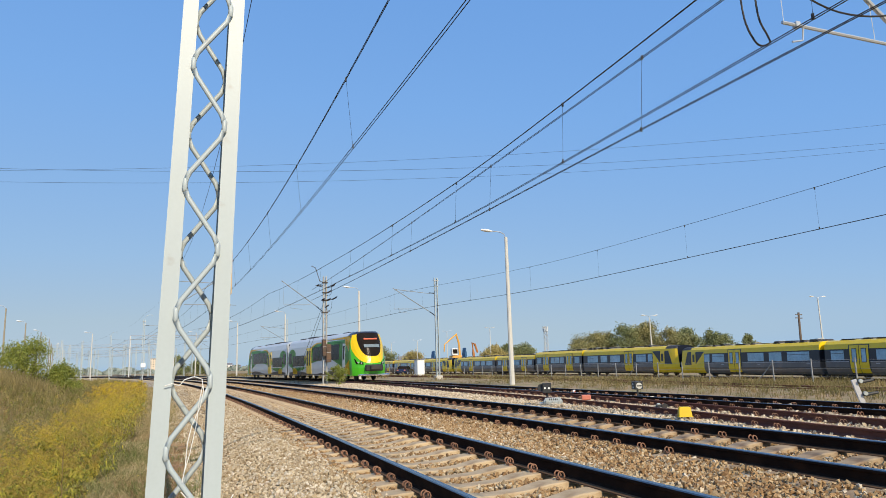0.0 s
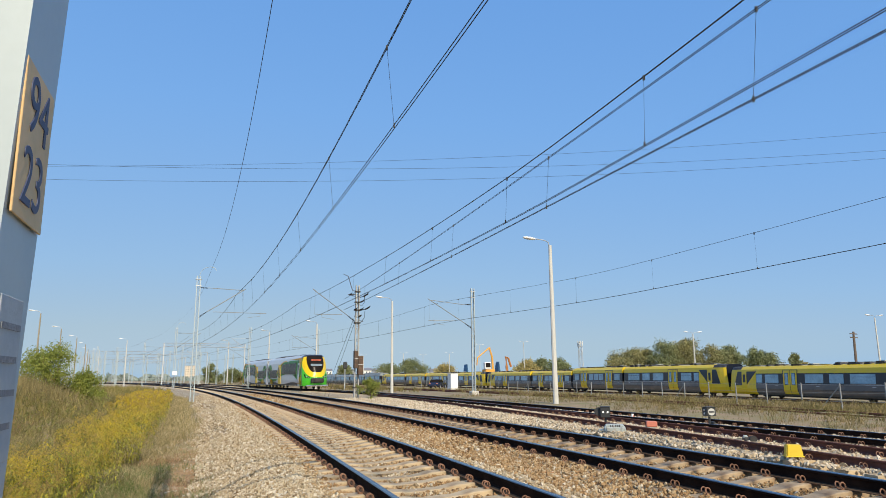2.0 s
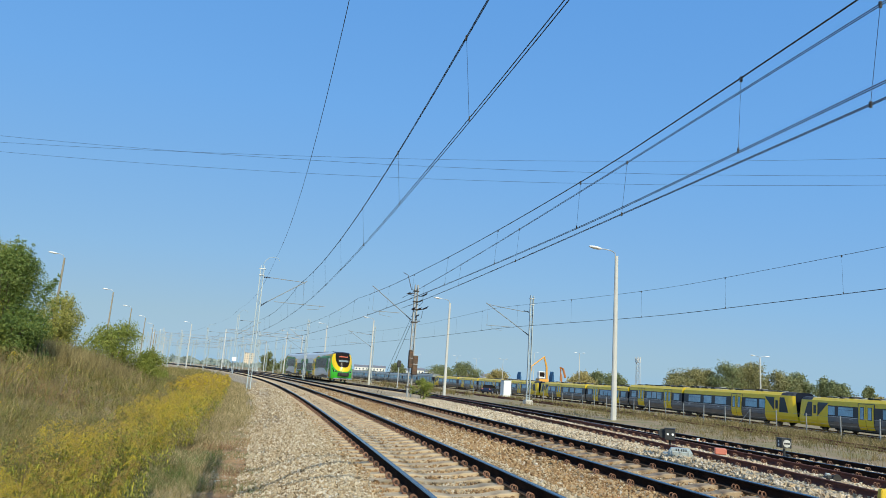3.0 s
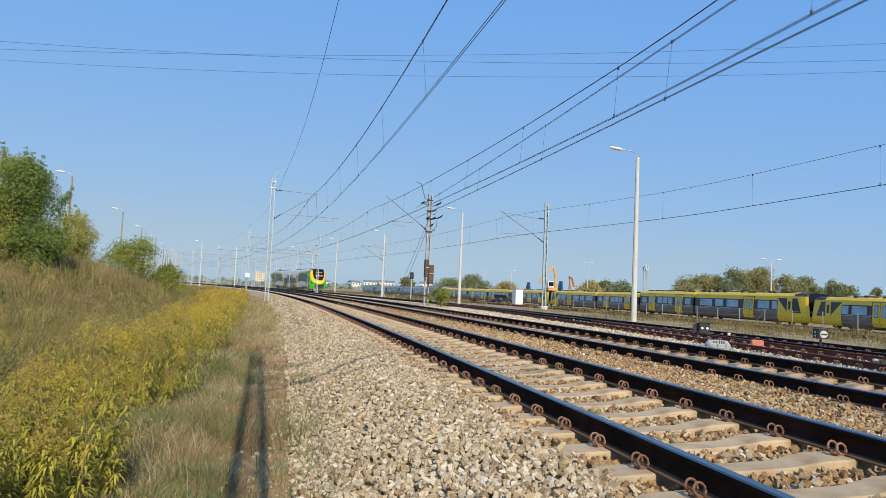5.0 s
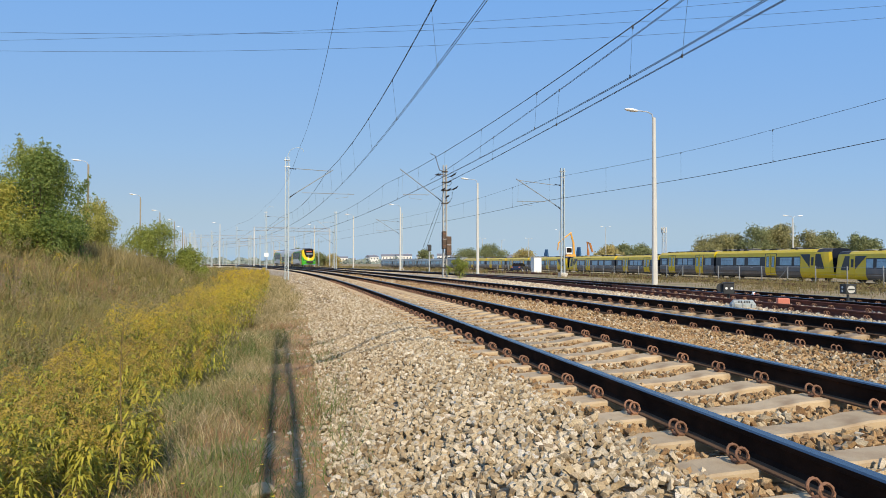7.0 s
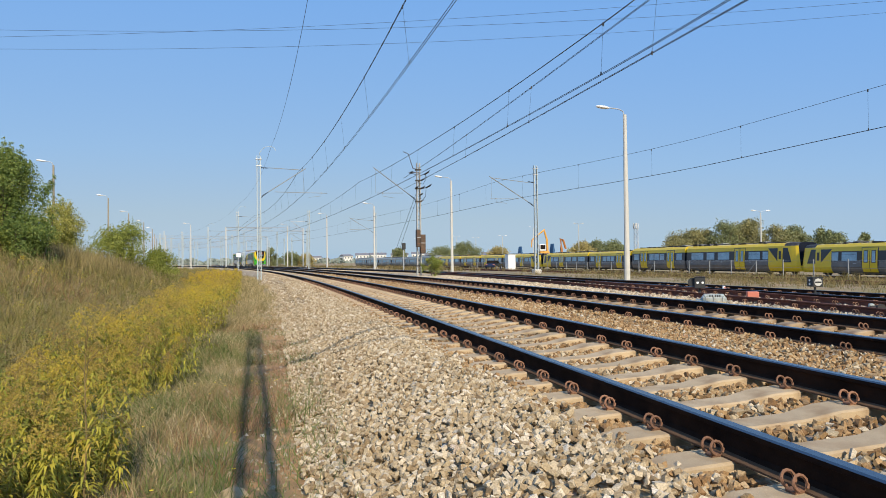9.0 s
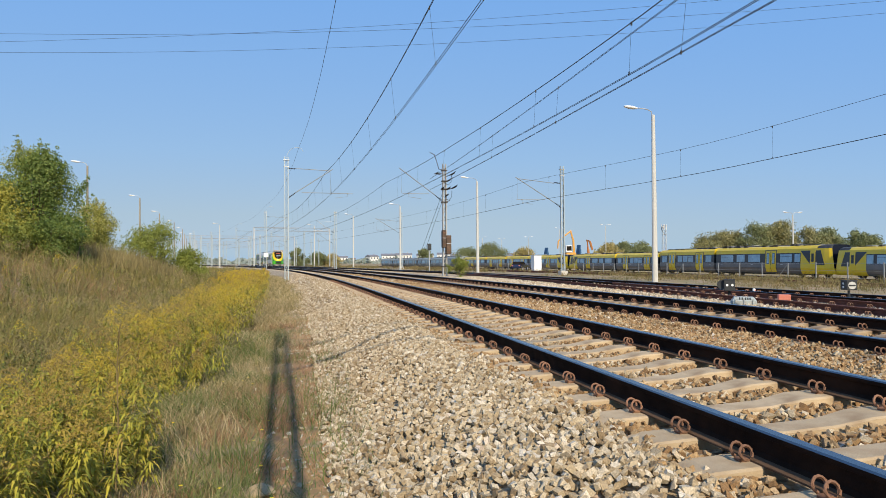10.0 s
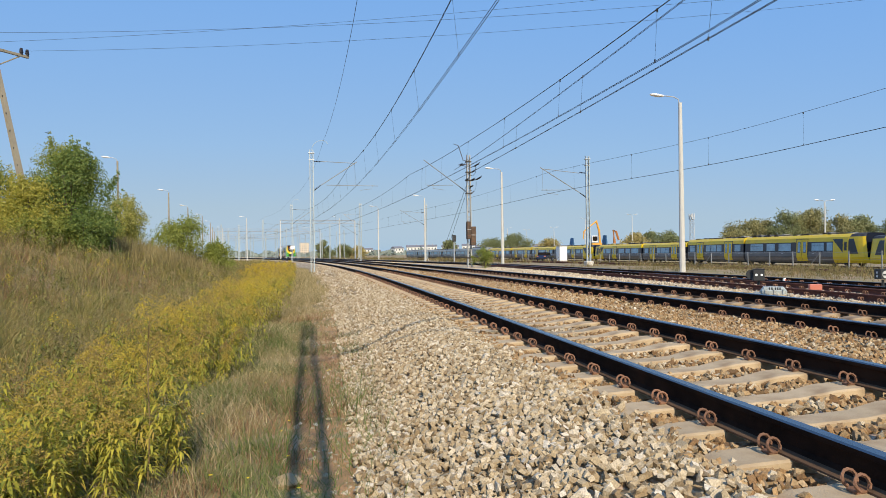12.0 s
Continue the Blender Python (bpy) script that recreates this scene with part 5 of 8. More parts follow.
            side_panel_r(bm, side, 2.9, 3.25, 1.7, 2.8, 0.036)
            put("door_pane", bm, M_DGLASS, "", d)
        for y, ln, h in ((3.5, 1.6, 0.16), (8.0, 3.2, 0.2), (13.0, 2.6, 0.28), (16.5, 2.0, 0.2)):
            bm = bmesh.new()
            box(bm, (0, y + ln / 2, 3.9), (1.6, ln, h), bevel=0.05)
            put("roof_unit", bm, M_ROOF)
        bm = bmesh.new()
        for y, ln in ((6.0, 4.5), (11.5, 3.5)):
            box(bm, (0, y + ln / 2, 0.62), (2.3, ln, 0.5), bevel=0.05)
        put("underframe", bm, M_UNDER)
        for y in (3.1, 19.0):
            bm = bmesh.new()
            for d in (-1.1, 1.1):
                wheelset(bm, y + d, 0.42)
            for side in (-1, 1):
                box(bm, (side * 1.05, y, 0.55), (0.16, 3.0, 0.22), bevel=0.03)
            put("bogie", bm, M_UNDER)
    bm = bmesh.new()
    box(bm, (0, L + 0.3, 2.1), (2.5, 0.7, 3.0), bevel=0.05)
    part("gangway", bm, M_BLACK, train)
    for d in (-0.12, 0.12):
        for side in (-1, 1):
            bm = bmesh.new()
            box(bm, (side * 1.40, L + 0.3 + d * 2.6, 2.05), (0.06, 0.22, 3.2), bevel=0.02)
            part("end_post", bm, M_SILVER, train)
    return train


def side_panel_r(bm, side, y0, y1, z0, z1, proud, rows=6, thick=0.03):
    zs = [z0 + (z1 - z0) * k / rows for k in range(rows + 1)]
    out = [[bm.verts.new((side * (rx(z) + proud), y, z)) for y in (y0, y1)] for z in zs]
    inn = [[bm.verts.new((side * (rx(z) + proud - thick), y, z)) for y in (y0, y1)] for z in zs]
    for k in range(rows):
        bm.faces.new((out[k][0], out[k][1], out[k + 1][1], out[k + 1][0]))
        bm.faces.new((inn[k][0], inn[k + 1][0], inn[k + 1][1], inn[k][1]))
        for e in (0, 1):
            bm.faces.new((out[k][e], out[k + 1][e], inn[k + 1][e], inn[k][e]))
    for k in (0, rows):
        bm.faces.new((out[k][0], out[k][1], inn[k][1], inn[k][0]))
    bmesh.ops.recalc_face_normals(bm, faces=bm.faces[:])


RAILCAR = railcar()


# ---- loose stones on the bed ----
def rock_shapes(n):
    """Angular broken stones: blocks with shifted corners, sharp-edged and flat-faced."""
    out = []
    for _ in range(n):
        bm = bmesh.new()
        d = np.array([(a, b, c) for a in (-1, 1) for b in (-1, 1) for c in (-1, 1)]) * 0.66 + rng.uniform(-0.25, 0.25, (8, 3))
        d = d @ (np.eye(3) + rng.normal(0, 0.16, (3, 3)))
        d *= np.array([1.12, rng.uniform(0.75, 1.05), rng.uniform(0.62, 0.95)])
        for p in d:
            bm.verts.new(p)
        bmesh.ops.convex_hull(bm, input=bm.verts[:])
        for v in [v for v in bm.verts if not v.link_faces]:
            bm.verts.remove(v)
        bmesh.ops.triangulate(bm, faces=bm.faces[:])
        bmesh.ops.recalc_face_normals(bm, faces=bm.faces[:])
        bm.verts.index_update()
        out.append((np.array([v.co[:] for v in bm.verts]), np.array([[v.index for v in f.verts] for f in bm.faces])))
        bm.free()
    return out


ROCKS = rock_shapes(40)


def random_turns(n):
    q = rng.normal(size=(n, 4))
    q /= np.linalg.norm(q, axis=1, keepdims=True)
    w, x, y, z = q.T
    return np.stack([1 - 2 * (y * y + z * z), 2 * (x * y - z * w), 2 * (x * z + y * w), 2 * (x * y + z * w), 1 - 2 * (x * x + z * z), 2 * (y * z - x * w),
                     2 * (x * z - y * w), 2 * (y * z + x * w), 1 - 2 * (x * x + y * y)], 1).reshape(n, 3, 3)


def scatter_rocks(name, pos, size, mat):
    kinds = rng.integers(0, len(ROCKS), len(pos))
    chunks = []
    for k, (shape, tri) in enumerate(ROCKS):
        i = np.flatnonzero(kinds == k)
        if len(i):
            v = np.einsum("nij,kj->nki", random_turns(len(i)), shape) * size[i][:, None, None] + pos[i][:, None, :]
            chunks.append((v.reshape(-1, 3), (tri[None] + (np.arange(len(i)) * len(shape))[:, None, None]).reshape(-1, 3)))
    return bulk(name, *merge(chunks), mat)


def merge(chunks):
    V, F, o = [], [], 0
    for v, f in chunks:
        V.append(v)
        F.append(f + o)
        o += len(v)
    return np.concatenate(V), np.concatenate(F)


def stone_field(s0, s1, q0, q1, per_m2, zfun, size=(0.020, 0.035), lift=0.014):
    n = int((s1 - s0) * (q1 - q0) * per_m2)
    s, q = rng.uniform(s0, s1, n), rng.uniform(q0, q1, n)
    keep = np.ones(n, bool)
    for centre, phase in ((0.0, 0.1753), (4.0, 0.30)):
        d = np.abs(((s - phase + 0.3) % 0.6) - 0.3)
        keep &= ~((np.abs(q - centre) < 1.32) & (d < 0.155) & (rng.random(n) > np.where(np.abs(q - centre) > 1.02, 0.30, 0.10 if centre else 0.02)))
        for side in (-0.7525, 0.7525):
            keep &= ~(np.abs(q - centre - side) < 0.085)
    s, q = s[keep], q[keep]
    x, y = along_np(s, q)
    r = rng.uniform(*size, len(s)) * np.where(rng.random(len(s)) < 0.12, 1.25, 1.0)
    z = zfun(s, q) + lift + rng.uniform(-0.016, 0.022, len(s))
    return np.stack([x, y, z], 1), r


def bed_top(s, q):
    x, y = along_np(s, q)
    z = np.maximum(ballast_z(s, q), ground_z(x, y) + 0.012)
    z = z + 0.028 * smooth01(-0.95, -1.1, q) * smooth01(-1.75, -1.45, q)
    return np.where(np.abs(q) < 1.3, z - 0.018, np.where(np.abs(q - 4.0) < 1.35, z + 0.012, z))


fields = [stone_field(-4.5, 0.5, -2.95, -1.2, 450, bed_top, (0.019, 0.032)), stone_field(0.5, 9, -3.0, -1.2, 880, bed_top, (0.015, 0.028)), stone_field(-3.5, 9, -1.3, 1.8, 580, bed_top, (0.017, 0.030)),
          stone_field(-3.0, 9, 1.6, 7.2, 480, bed_top, (0.014, 0.027)), stone_field(9, 17, -2.95, 1.8, 440, bed_top, (0.017, 0.029)), stone_field(9, 17, 1.6, 7.4, 190, bed_top, (0.023, 0.038)), stone_field(17, 34, -2.9, 7.4, 75, bed_top, (0.022, 0.036)),
          stone_field(34, 60, -2.9, 7.4, 18, bed_top, (0.036, 0.052))]
P, R = np.concatenate([a for a, _ in fields]), np.concatenate([b for _, b in fields])
_, PQ = to_track(P[:, 0], P[:, 1])
brown = (np.exp(-((PQ - 0.75) / 0.55) ** 2) + np.exp(-((PQ + 0.75) / 0.45) ** 2) + 0.8 * (PQ > 1.6) + 0.30 * (np.abs(PQ) < 1)) > rng.random(len(PQ)) * 0.9 + 0.1
tagged(scatter_rocks("ballast_stones", P[~brown], R[~brown], M_STONES), "loose pale brown ballast stones", "ballast", kind="stuff")
tagged(scatter_rocks("ballast_stones", P[brown], R[brown], M_BROWNSTONES), "rust-stained ballast stones near the rails", "ballast", kind="stuff")
pale = palette_material("pale loose stones", [(0, (0.30, 0.22, 0.14)), (0.4, (0.48, 0.39, 0.27)), (0.8, (0.62, 0.54, 0.42)), (1, (0.40, 0.26, 0.14))], 0.9, mixin=0.2)
speckle(pale)
f2 = stone_field(0, 24, 6.9, 13.6, 80, lambda s, q: np.full_like(s, -0.125), (0.024, 0.042))
f3 = stone_field(24, 46, 6.6, 12.0, 32, lambda s, q: np.full_like(s, -0.13), (0.04, 0.06))
tagged(scatter_rocks("ballast_stones", np.concatenate([f2[0], f3[0]]), np.concatenate([f2[1], f3[1]]), pale), "pale loose stones round the turnout", "ballast", kind="stuff")
# stray stones and the earth edge beside the bed
n = 3000
s, q = -1.2 + 28 * rng.random(n) ** 1.6, -2.85 - np.abs(rng.normal(0, 0.30, n))
x, y = along_np(s, q)
tagged(scatter_rocks("stray_stones", np.stack([x, y, ground_z(x, y) + 0.006], 1), rng.uniform(0.008, 0.03, n), M_STONES), "stray stones on bare earth", "stones", kind="stuff")


def gz0(x, y):
    return float(ground_z(np.array([x]), np.array([y]))[0])


# ---- bare earth beside the bed ----
def earth_strip():
    ss = np.arange(-6, 56, 0.25)
    rows = []
    for s in ss:
        mid = -3.18 + 0.12 * math.sin(s * 0.9) + 0.08 * math.sin(s * 2.3 + 1)
        for q, dz in ((mid - 0.55 - 0.12 * math.sin(s * 3.1), -0.03), (mid - 0.3, 0.012), (mid, 0.016), (-2.7, 0.012), (-2.45, -0.04)):
            x, y = along_np(np.array([s]), np.array([q]))
            rows.append((x[0], y[0], float(ground_z(x, y)[0]) + dz - 0.03 * float(smooth01(13, 20, s))))
    idx = np.arange(len(rows)).reshape(len(ss), 5)
    return rows, np.stack([idx[:-1, :-1], idx[:-1, 1:], idx[1:, 1:], idx[1:, :-1]], -1).reshape(-1, 4)


M_EARTH = material("bare orange-brown earth", (0.40, 0.225, 0.10), 0.95, 0, 0.35, 3.0, 60, 0.8, 0.02, spot=(0.24, 0.17, 0.08), spot_at=0.6, spot_soft=0.1, spot_scale=4)
tagged(bulk("bare_earth", *earth_strip(), M_EARTH, True), "strip of bare orange-brown earth beside the ballast", "earth", kind="structure")


# ---- grass and herbs ----
def blades(pos, height, lean, width, bend=0.5, seg=2):
    """Curved tapering blades: positions, heights, lean vectors."""
    n = len(pos)
    ang = rng.uniform(0, 2 * math.pi, n)
    side = np.stack([np.cos(ang), np.sin(ang), np.zeros(n)], 1) * (width / 2)[:, None]
    rows = []
    for k in range(seg + 1):
        u = k / seg
        p = pos + np.stack([lean[:, 0] * height * u ** 1.7, lean[:, 1] * height * u ** 1.7, height * u * (1 - bend * 0.25 * u)], 1)
        if k < seg:
            rows += [p - side * (1 - 0.5 * u), p + side * (1 - 0.5 * u)]
        else:
            rows.append(p)
    v = np.stack(rows, 1)
    k = v.shape[1]
    t = []
    for j in range(seg - 1):
        a = 2 * j
        t += [(a, a + 1, a + 3), (a, a + 3, a + 2)]
    a = 2 * (seg - 1)
    t.append((a, a + 1, a + 2))
    f = (np.array(t)[None] + (np.arange(n) * k)[:, None, None]).reshape(-1, 3)
    return v.reshape(-1, 3), f


def patchy(x, y, scale, seed):
    """Slow variation over the ground, about 0 to 1."""
    return 0.5 + 0.25 * np.sin(x / scale + seed) + 0.25 * np.sin(y / scale * 1.3 + seed * 2.1 + 1.1 * np.sin(x / scale * 0.7 + seed))


def meadow(s0, s1, q0, q1, n, h, w, spread=0.35, tilt=(0.0, 0.0), keep=None, clump=0, tuft=0.10):
    s, q = rng.uniform(s0, s1, n), rng.uniform(q0, q1, n)
    arch, size = np.zeros((n, 2)), np.ones(n)
    if clump:
        m = n // clump
        cs, cq, big = rng.uniform(s0, s1, m), rng.uniform(q0, q1, m), rng.uniform(0.7, 1.3, m)
        i = rng.integers(0, m, n)
        ds, dq = rng.normal(0, tuft, n), rng.normal(0, tuft, n)
        s, q, size = cs[i] + ds, cq[i] + dq, big[i]
        # the blades of a tuft arch outwards; x runs across the line and y along it
        arch = np.stack([dq, ds], 1) / tuft * 0.22
    x, y = along_np(s, q)
    if keep is not None:
        ok = keep(s, q, x, y) > rng.random(n)
        s, q, x, y, arch, size = s[ok], q[ok], x[ok], y[ok], arch[ok], size[ok]
    k = len(x)
    hh = rng.uniform(*h, k) * (0.65 + 0.7 * patchy(x, y, 0.9, 2.0)) * size
    lean = rng.normal(0, spread * 0.8, (k, 2)) + np.array(tilt) + arch
    return blades(np.stack([x, y, ground_z(x, y) - 0.02], 1), hh, lean, rng.uniform(w[0], w[1], k))


G_DRY = palette_material("dry verge grass", [(0, (0.07, 0.075, 0.022)), (0.35, (0.22, 0.185, 0.075)), (0.65, (0.42, 0.325, 0.17)), (1, (0.68, 0.56, 0.36))], 0.85, noise_scale=3.2, mixin=0.5, trans=0.12)
G_GREEN = palette_material("green verge grass", [(0, (0.045, 0.08, 0.02)), (0.5, (0.125, 0.165, 0.045)), (1, (0.27, 0.265, 0.10))], 0.8, noise_scale=2.6, mixin=0.55, trans=0.12)
G_BANK = palette_material("tall bank grass", [(0, (0.045, 0.055, 0.014)), (0.35, (0.165, 0.155, 0.045)), (0.65, (0.31, 0.245, 0.09)), (1, (0.54, 0.41, 0.21))], 0.85, noise_scale=2.6, mixin=0.6, trans=0.12)
G_YARD = palette_material("dry yard grass", [(0, (0.065, 0.075, 0.022)), (0.35, (0.165, 0.14, 0.05)), (0.7, (0.30, 0.225, 0.105)), (1, (0.45, 0.335, 0.20))], 0.85, noise_scale=0.35, mixin=0.6, trans=0.25)
edge = lambda s, q, x, y: np.clip(0.9 * patchy(x, y, 0.4, 1.0) - 0.35 + (-q - 3.4 + 0.55 * smooth01(10, 18, s)) * 1.1, 0, 1)
tagged(bulk("verge_grass", *merge([meadow(-9, -1, -5.3, -2.7, 9000, (0.08, 0.3), (0.004, 0.009), 0.6, (0.05, 0.25), edge, clump=16), meadow(-1, 9, -5.3, -2.7, 38000, (0.06, 0.28), (0.003, 0.007), 0.8, (0.03, 0.05), edge, clump=22), meadow(9, 22, -5.3, -2.7, 30000, (0.08, 0.30), (0.005, 0.011), 0.7, (0.03, 0.05), edge, clump=18),
       meadow(22, 70, -5.3, -2.5, 26000, (0.12, 0.32), (0.012, 0.024), 0.45, (0, 0.1), edge)]), G_DRY), "short dry grass along the path beside the ballast", "grass", kind="stuff")
tuft = lambda s, q, x, y: (patchy(x, y, 0.35, 4.0) > 0.38) * np.where(q > -3.45, 0.25, 1.0)
tagged(bulk("verge_grass", *merge([meadow(-1, 12, -5.4, -2.6, 56000, (0.06, 0.26), (0.003, 0.007), 0.7, (0, 0.1), tuft, clump=18), meadow(-1, 9, -5.6, -3.9, 26000, (0.08, 0.26), (0.004, 0.008), 0.7, (0.1, 0.2), lambda s, q, x, y: np.clip((-3.9 - q) * 1.4, 0, 1) * (0.3 + 0.9 * patchy(x, y, 0.5, 9.0)), clump=14)]), G_GREEN),
       "green grass tufts on the verge", "grass", kind="stuff")
tagged(bulk("bank_grass", *merge([meadow(-14, -2, -16, -4.6, 9000, (0.2, 0.55), (0.007, 0.015), 0.4, clump=40, tuft=0.2), meadow(-2, 24, -20, -5.5, 34000, (0.3, 0.75), (0.006, 0.014), 0.36, (0.05, 0.1), clump=46, tuft=0.17), meadow(-1.5, 15, -10.5, -5.2, 16000, (0.35, 0.8), (0.004, 0.009), 0.42, (0.06, 0.04), clump=60, tuft=0.14), meadow(24, 64, -20, -5.3, 26000, (0.35, 0.85), (0.014, 0.03), 0.28, clump=40, tuft=0.25),
       meadow(60, 150, -16, -4.0, 15000, (0.4, 0.9), (0.03, 0.06), 0.28, clump=14)]), G_BANK), "tall dry grass and herbs on the bank", "grass", kind="stuff")
G_RUSSET = palette_material("withered russet herbs", [(0, (0.16, 0.09, 0.05)), (0.5, (0.30, 0.17, 0.09)), (1, (0.46, 0.31, 0.18))], 0.85, noise_scale=1.2, mixin=0.4, trans=0.2)
tagged(bulk("withered_herbs", *merge([meadow(-1, 14, -4.3, -2.85, 15000, (0.05, 0.2), (0.004, 0.008), 0.75, (0.05, 0.1), lambda s, q, x, y: (patchy(x, y, 0.3, 6.5) > 0.55) * 1.0, clump=18),
       meadow(-2, 12, 6.1, 8.7, 7000, (0.10, 0.42), (0.004, 0.008), 0.4, (0.0, 0.1), lambda s, q, x, y: (patchy(x, y, 0.8, 1.5) > 0.6) * 1.0, clump=22),
       meadow(-1, 26, -13, -5.8, 16000, (0.3, 0.75), (0.006, 0.014), 0.35, (0.05, 0.1), lambda s, q, x, y: (patchy(x, y, 1.4, 3.5) > 0.58) * 1.0, clump=16)]), G_RUSSET), "withered reddish-brown herbs in the grass", "plants", kind="stuff")
yard_keep = lambda s, q, x, y: np.clip(patchy(x, y, 2.6, 0.4) * 1.3 - 0.15, 0, 1)
tagged(bulk("yard_grass", *merge([meadow(2, 46, 14.0, 24, 38000, (0.10, 0.32), (0.010, 0.022), 0.45, keep=yard_keep, clump=10), meadow(8, 60, 22, 44, 30000, (0.2, 0.55), (0.02, 0.04), 0.4, keep=yard_keep, clump=12),
       meadow(60, 180, 15.5, 46, 22000, (0.25, 0.6), (0.05, 0.09), 0.4, keep=yard_keep, clump=10)]), G_YARD), "dry grass and weeds in the yard", "grass", kind="stuff")
tagged(bulk("weed_grass", *merge([meadow(-2, 16, 5.9, 8.6, 15000, (0.08, 0.36), (0.005, 0.011), 0.5, keep=lambda s, q, x, y: (patchy(x, y, 1.1, 3.0) > 0.55) * 1.0),
       meadow(16, 46, 6.4, 9.2, 7000, (0.1, 0.3), (0.010, 0.02), 0.5, keep=lambda s, q, x, y: (patchy(x, y, 1.6, 3.0) > 0.6) * 1.0)]), G_DRY), "thin weeds between the tracks", "grass", kind="stuff")


def goldenrod(s0, s1, q0, q1, n, leaf_n, plume_n, h=(0.7, 1.15), leaf=(0.09, 0.016), bloom=0.75, ragged=0.5, fleck=1.0):
    """Herbs with drooping narrow leaves all up the stem and a nodding, branched plume on top."""
    s, q = rng.uniform(s0, s1, n), rng.uniform(q0, q1, n)
    q = q - ragged * (0.5 + 0.5 * np.sin(s * 1.9 + 0.6 * np.sin(s * 0.8))) * (q - q0) / (q1 - q0)
    x, y = along_np(s, q)
    base = np.stack([x, y, ground_z(x, y)], 1)
    H = rng.uniform(*h, n) * (0.75 + 0.45 * patchy(x, y, 1.3, 5.0))
    lean = rng.normal(0, 0.12, (n, 2)) + np.array([0.05, 0.05])
    stems = blades(base, H, lean, np.full(n, 0.008))
    def on_stem(i, u):
        return base[i] + np.stack([lean[i, 0] * H[i] * u ** 1.7, lean[i, 1] * H[i] * u ** 1.7, H[i] * u * (1 - 0.125 * u)], 1)
    # leaves
    i = np.repeat(np.arange(n), leaf_n)
    u = rng.uniform(0.15, 0.92, len(i))
    a = rng.uniform(0, 2 * math.pi, len(i))
    out = np.stack([np.cos(a), np.sin(a), np.zeros(len(i))], 1)
    side = np.stack([-np.sin(a), np.cos(a), np.zeros(len(i))], 1)
    p = on_stem(i, u)
    ln = leaf[0] * rng.uniform(0.7, 1.3, len(i)) * (1.15 - 0.5 * u)
    w = leaf[1] * rng.uniform(0.7, 1.3, len(i))
    mid = p + out * (ln * 0.55)[:, None] + np.array([0, 0, 1]) * (ln * 0.05)[:, None]
    tip = p + out * (ln * 0.95)[:, None] - np.array([0, 0, 1]) * (ln * rng.uniform(0.1, 0.65, len(i)))[:, None]
    v = np.stack([p, mid - side * (w / 2)[:, None], mid + side * (w / 2)[:, None], tip], 1)
    k = np.arange(len(i)) * 4
    lf = np.concatenate([np.stack([k, k + 1, k + 2], 1), np.stack([k + 1, k + 3, k + 2], 1)])
    # plumes
    has = np.flatnonzero(rng.random(n) < bloom * (0.4 + 0.9 * patchy(x, y, 1.7, 7.0)))
    i = np.repeat(has, plume_n)
    arm = rng.integers(0, 9, len(i))
    a = base[i, 0] * 9 + arm * 2.4 + rng.normal(0, 0.10, len(i))
    r = rng.random(len(i)) ** 0.8
    up = (arm + rng.random(len(i)) * 0.5) / 9
    p = on_stem(i, np.full(len(i), 0.80))
    reach = 0.27 * H[i] * (1 - 0.7 * up)
    p = p + np.stack([np.cos(a) * reach * r, np.sin(a) * reach * r, up * 0.24 * H[i] + (0.10 * r - 0.17 * r * r) * (1 - 0.6 * up)], 1) + rng.normal(0, 0.007, (len(i), 3))
    d = rng.normal(0, 1, (len(i), 3))
    d /= np.linalg.norm(d, axis=1, keepdims=True)
    e = np.cross(d, rng.normal(0, 1, (len(i), 3)))
    e /= np.linalg.norm(e, axis=1, keepdims=True)
    sz = rng.uniform(0.008, 0.018, len(i)) * (leaf[0] / 0.09) * fleck
    fl = np.stack([p - e * sz[:, None] * 0.5, p + e * sz[:, None] * 0.5, p + d * (sz * 1.7)[:, None]], 1)
    ff = np.arange(len(i) * 3).reshape(-1, 3)
    return stems, (v.reshape(-1, 4 * 1 * 1, 3).reshape(-1, 3), lf), (fl.reshape(-1, 3), ff)


M_GLEAF = palette_material("goldenrod leaves", [(0, (0.055, 0.075, 0.015)), (0.35, (0.235, 0.25, 0.038)), (0.72, (0.47, 0.40, 0.05)), (1, (0.38, 0.21, 0.07))], 0.7, noise_scale=0.9, mixin=0.5, trans=0.22)
M_PLUME = palette_material("goldenrod plumes", [(0, (0.27, 0.20, 0.11)), (0.38, (0.47, 0.335, 0.09)), (0.66, (0.62, 0.455, 0.05)), (1, (0.76, 0.57, 0.03))], 0.85, noise_scale=1.8, mixin=0.7, trans=0.3)
M_STEM = palette_material("herb stems", [(0, (0.14, 0.09, 0.04)), (1, (0.26, 0.20, 0.08))], 0.8)
near_sets = [goldenrod(-0.5, 6.5, -5.75, -4.08, 270, 120, 420, (0.38, 0.95), (0.098, 0.0155), bloom=1.0, ragged=0.8, fleck=0.55), goldenrod(-1.5, 12, -7.2, -5.6, 50, 60, 260, (0.45, 0.8), bloom=0.35, fleck=0.5)]
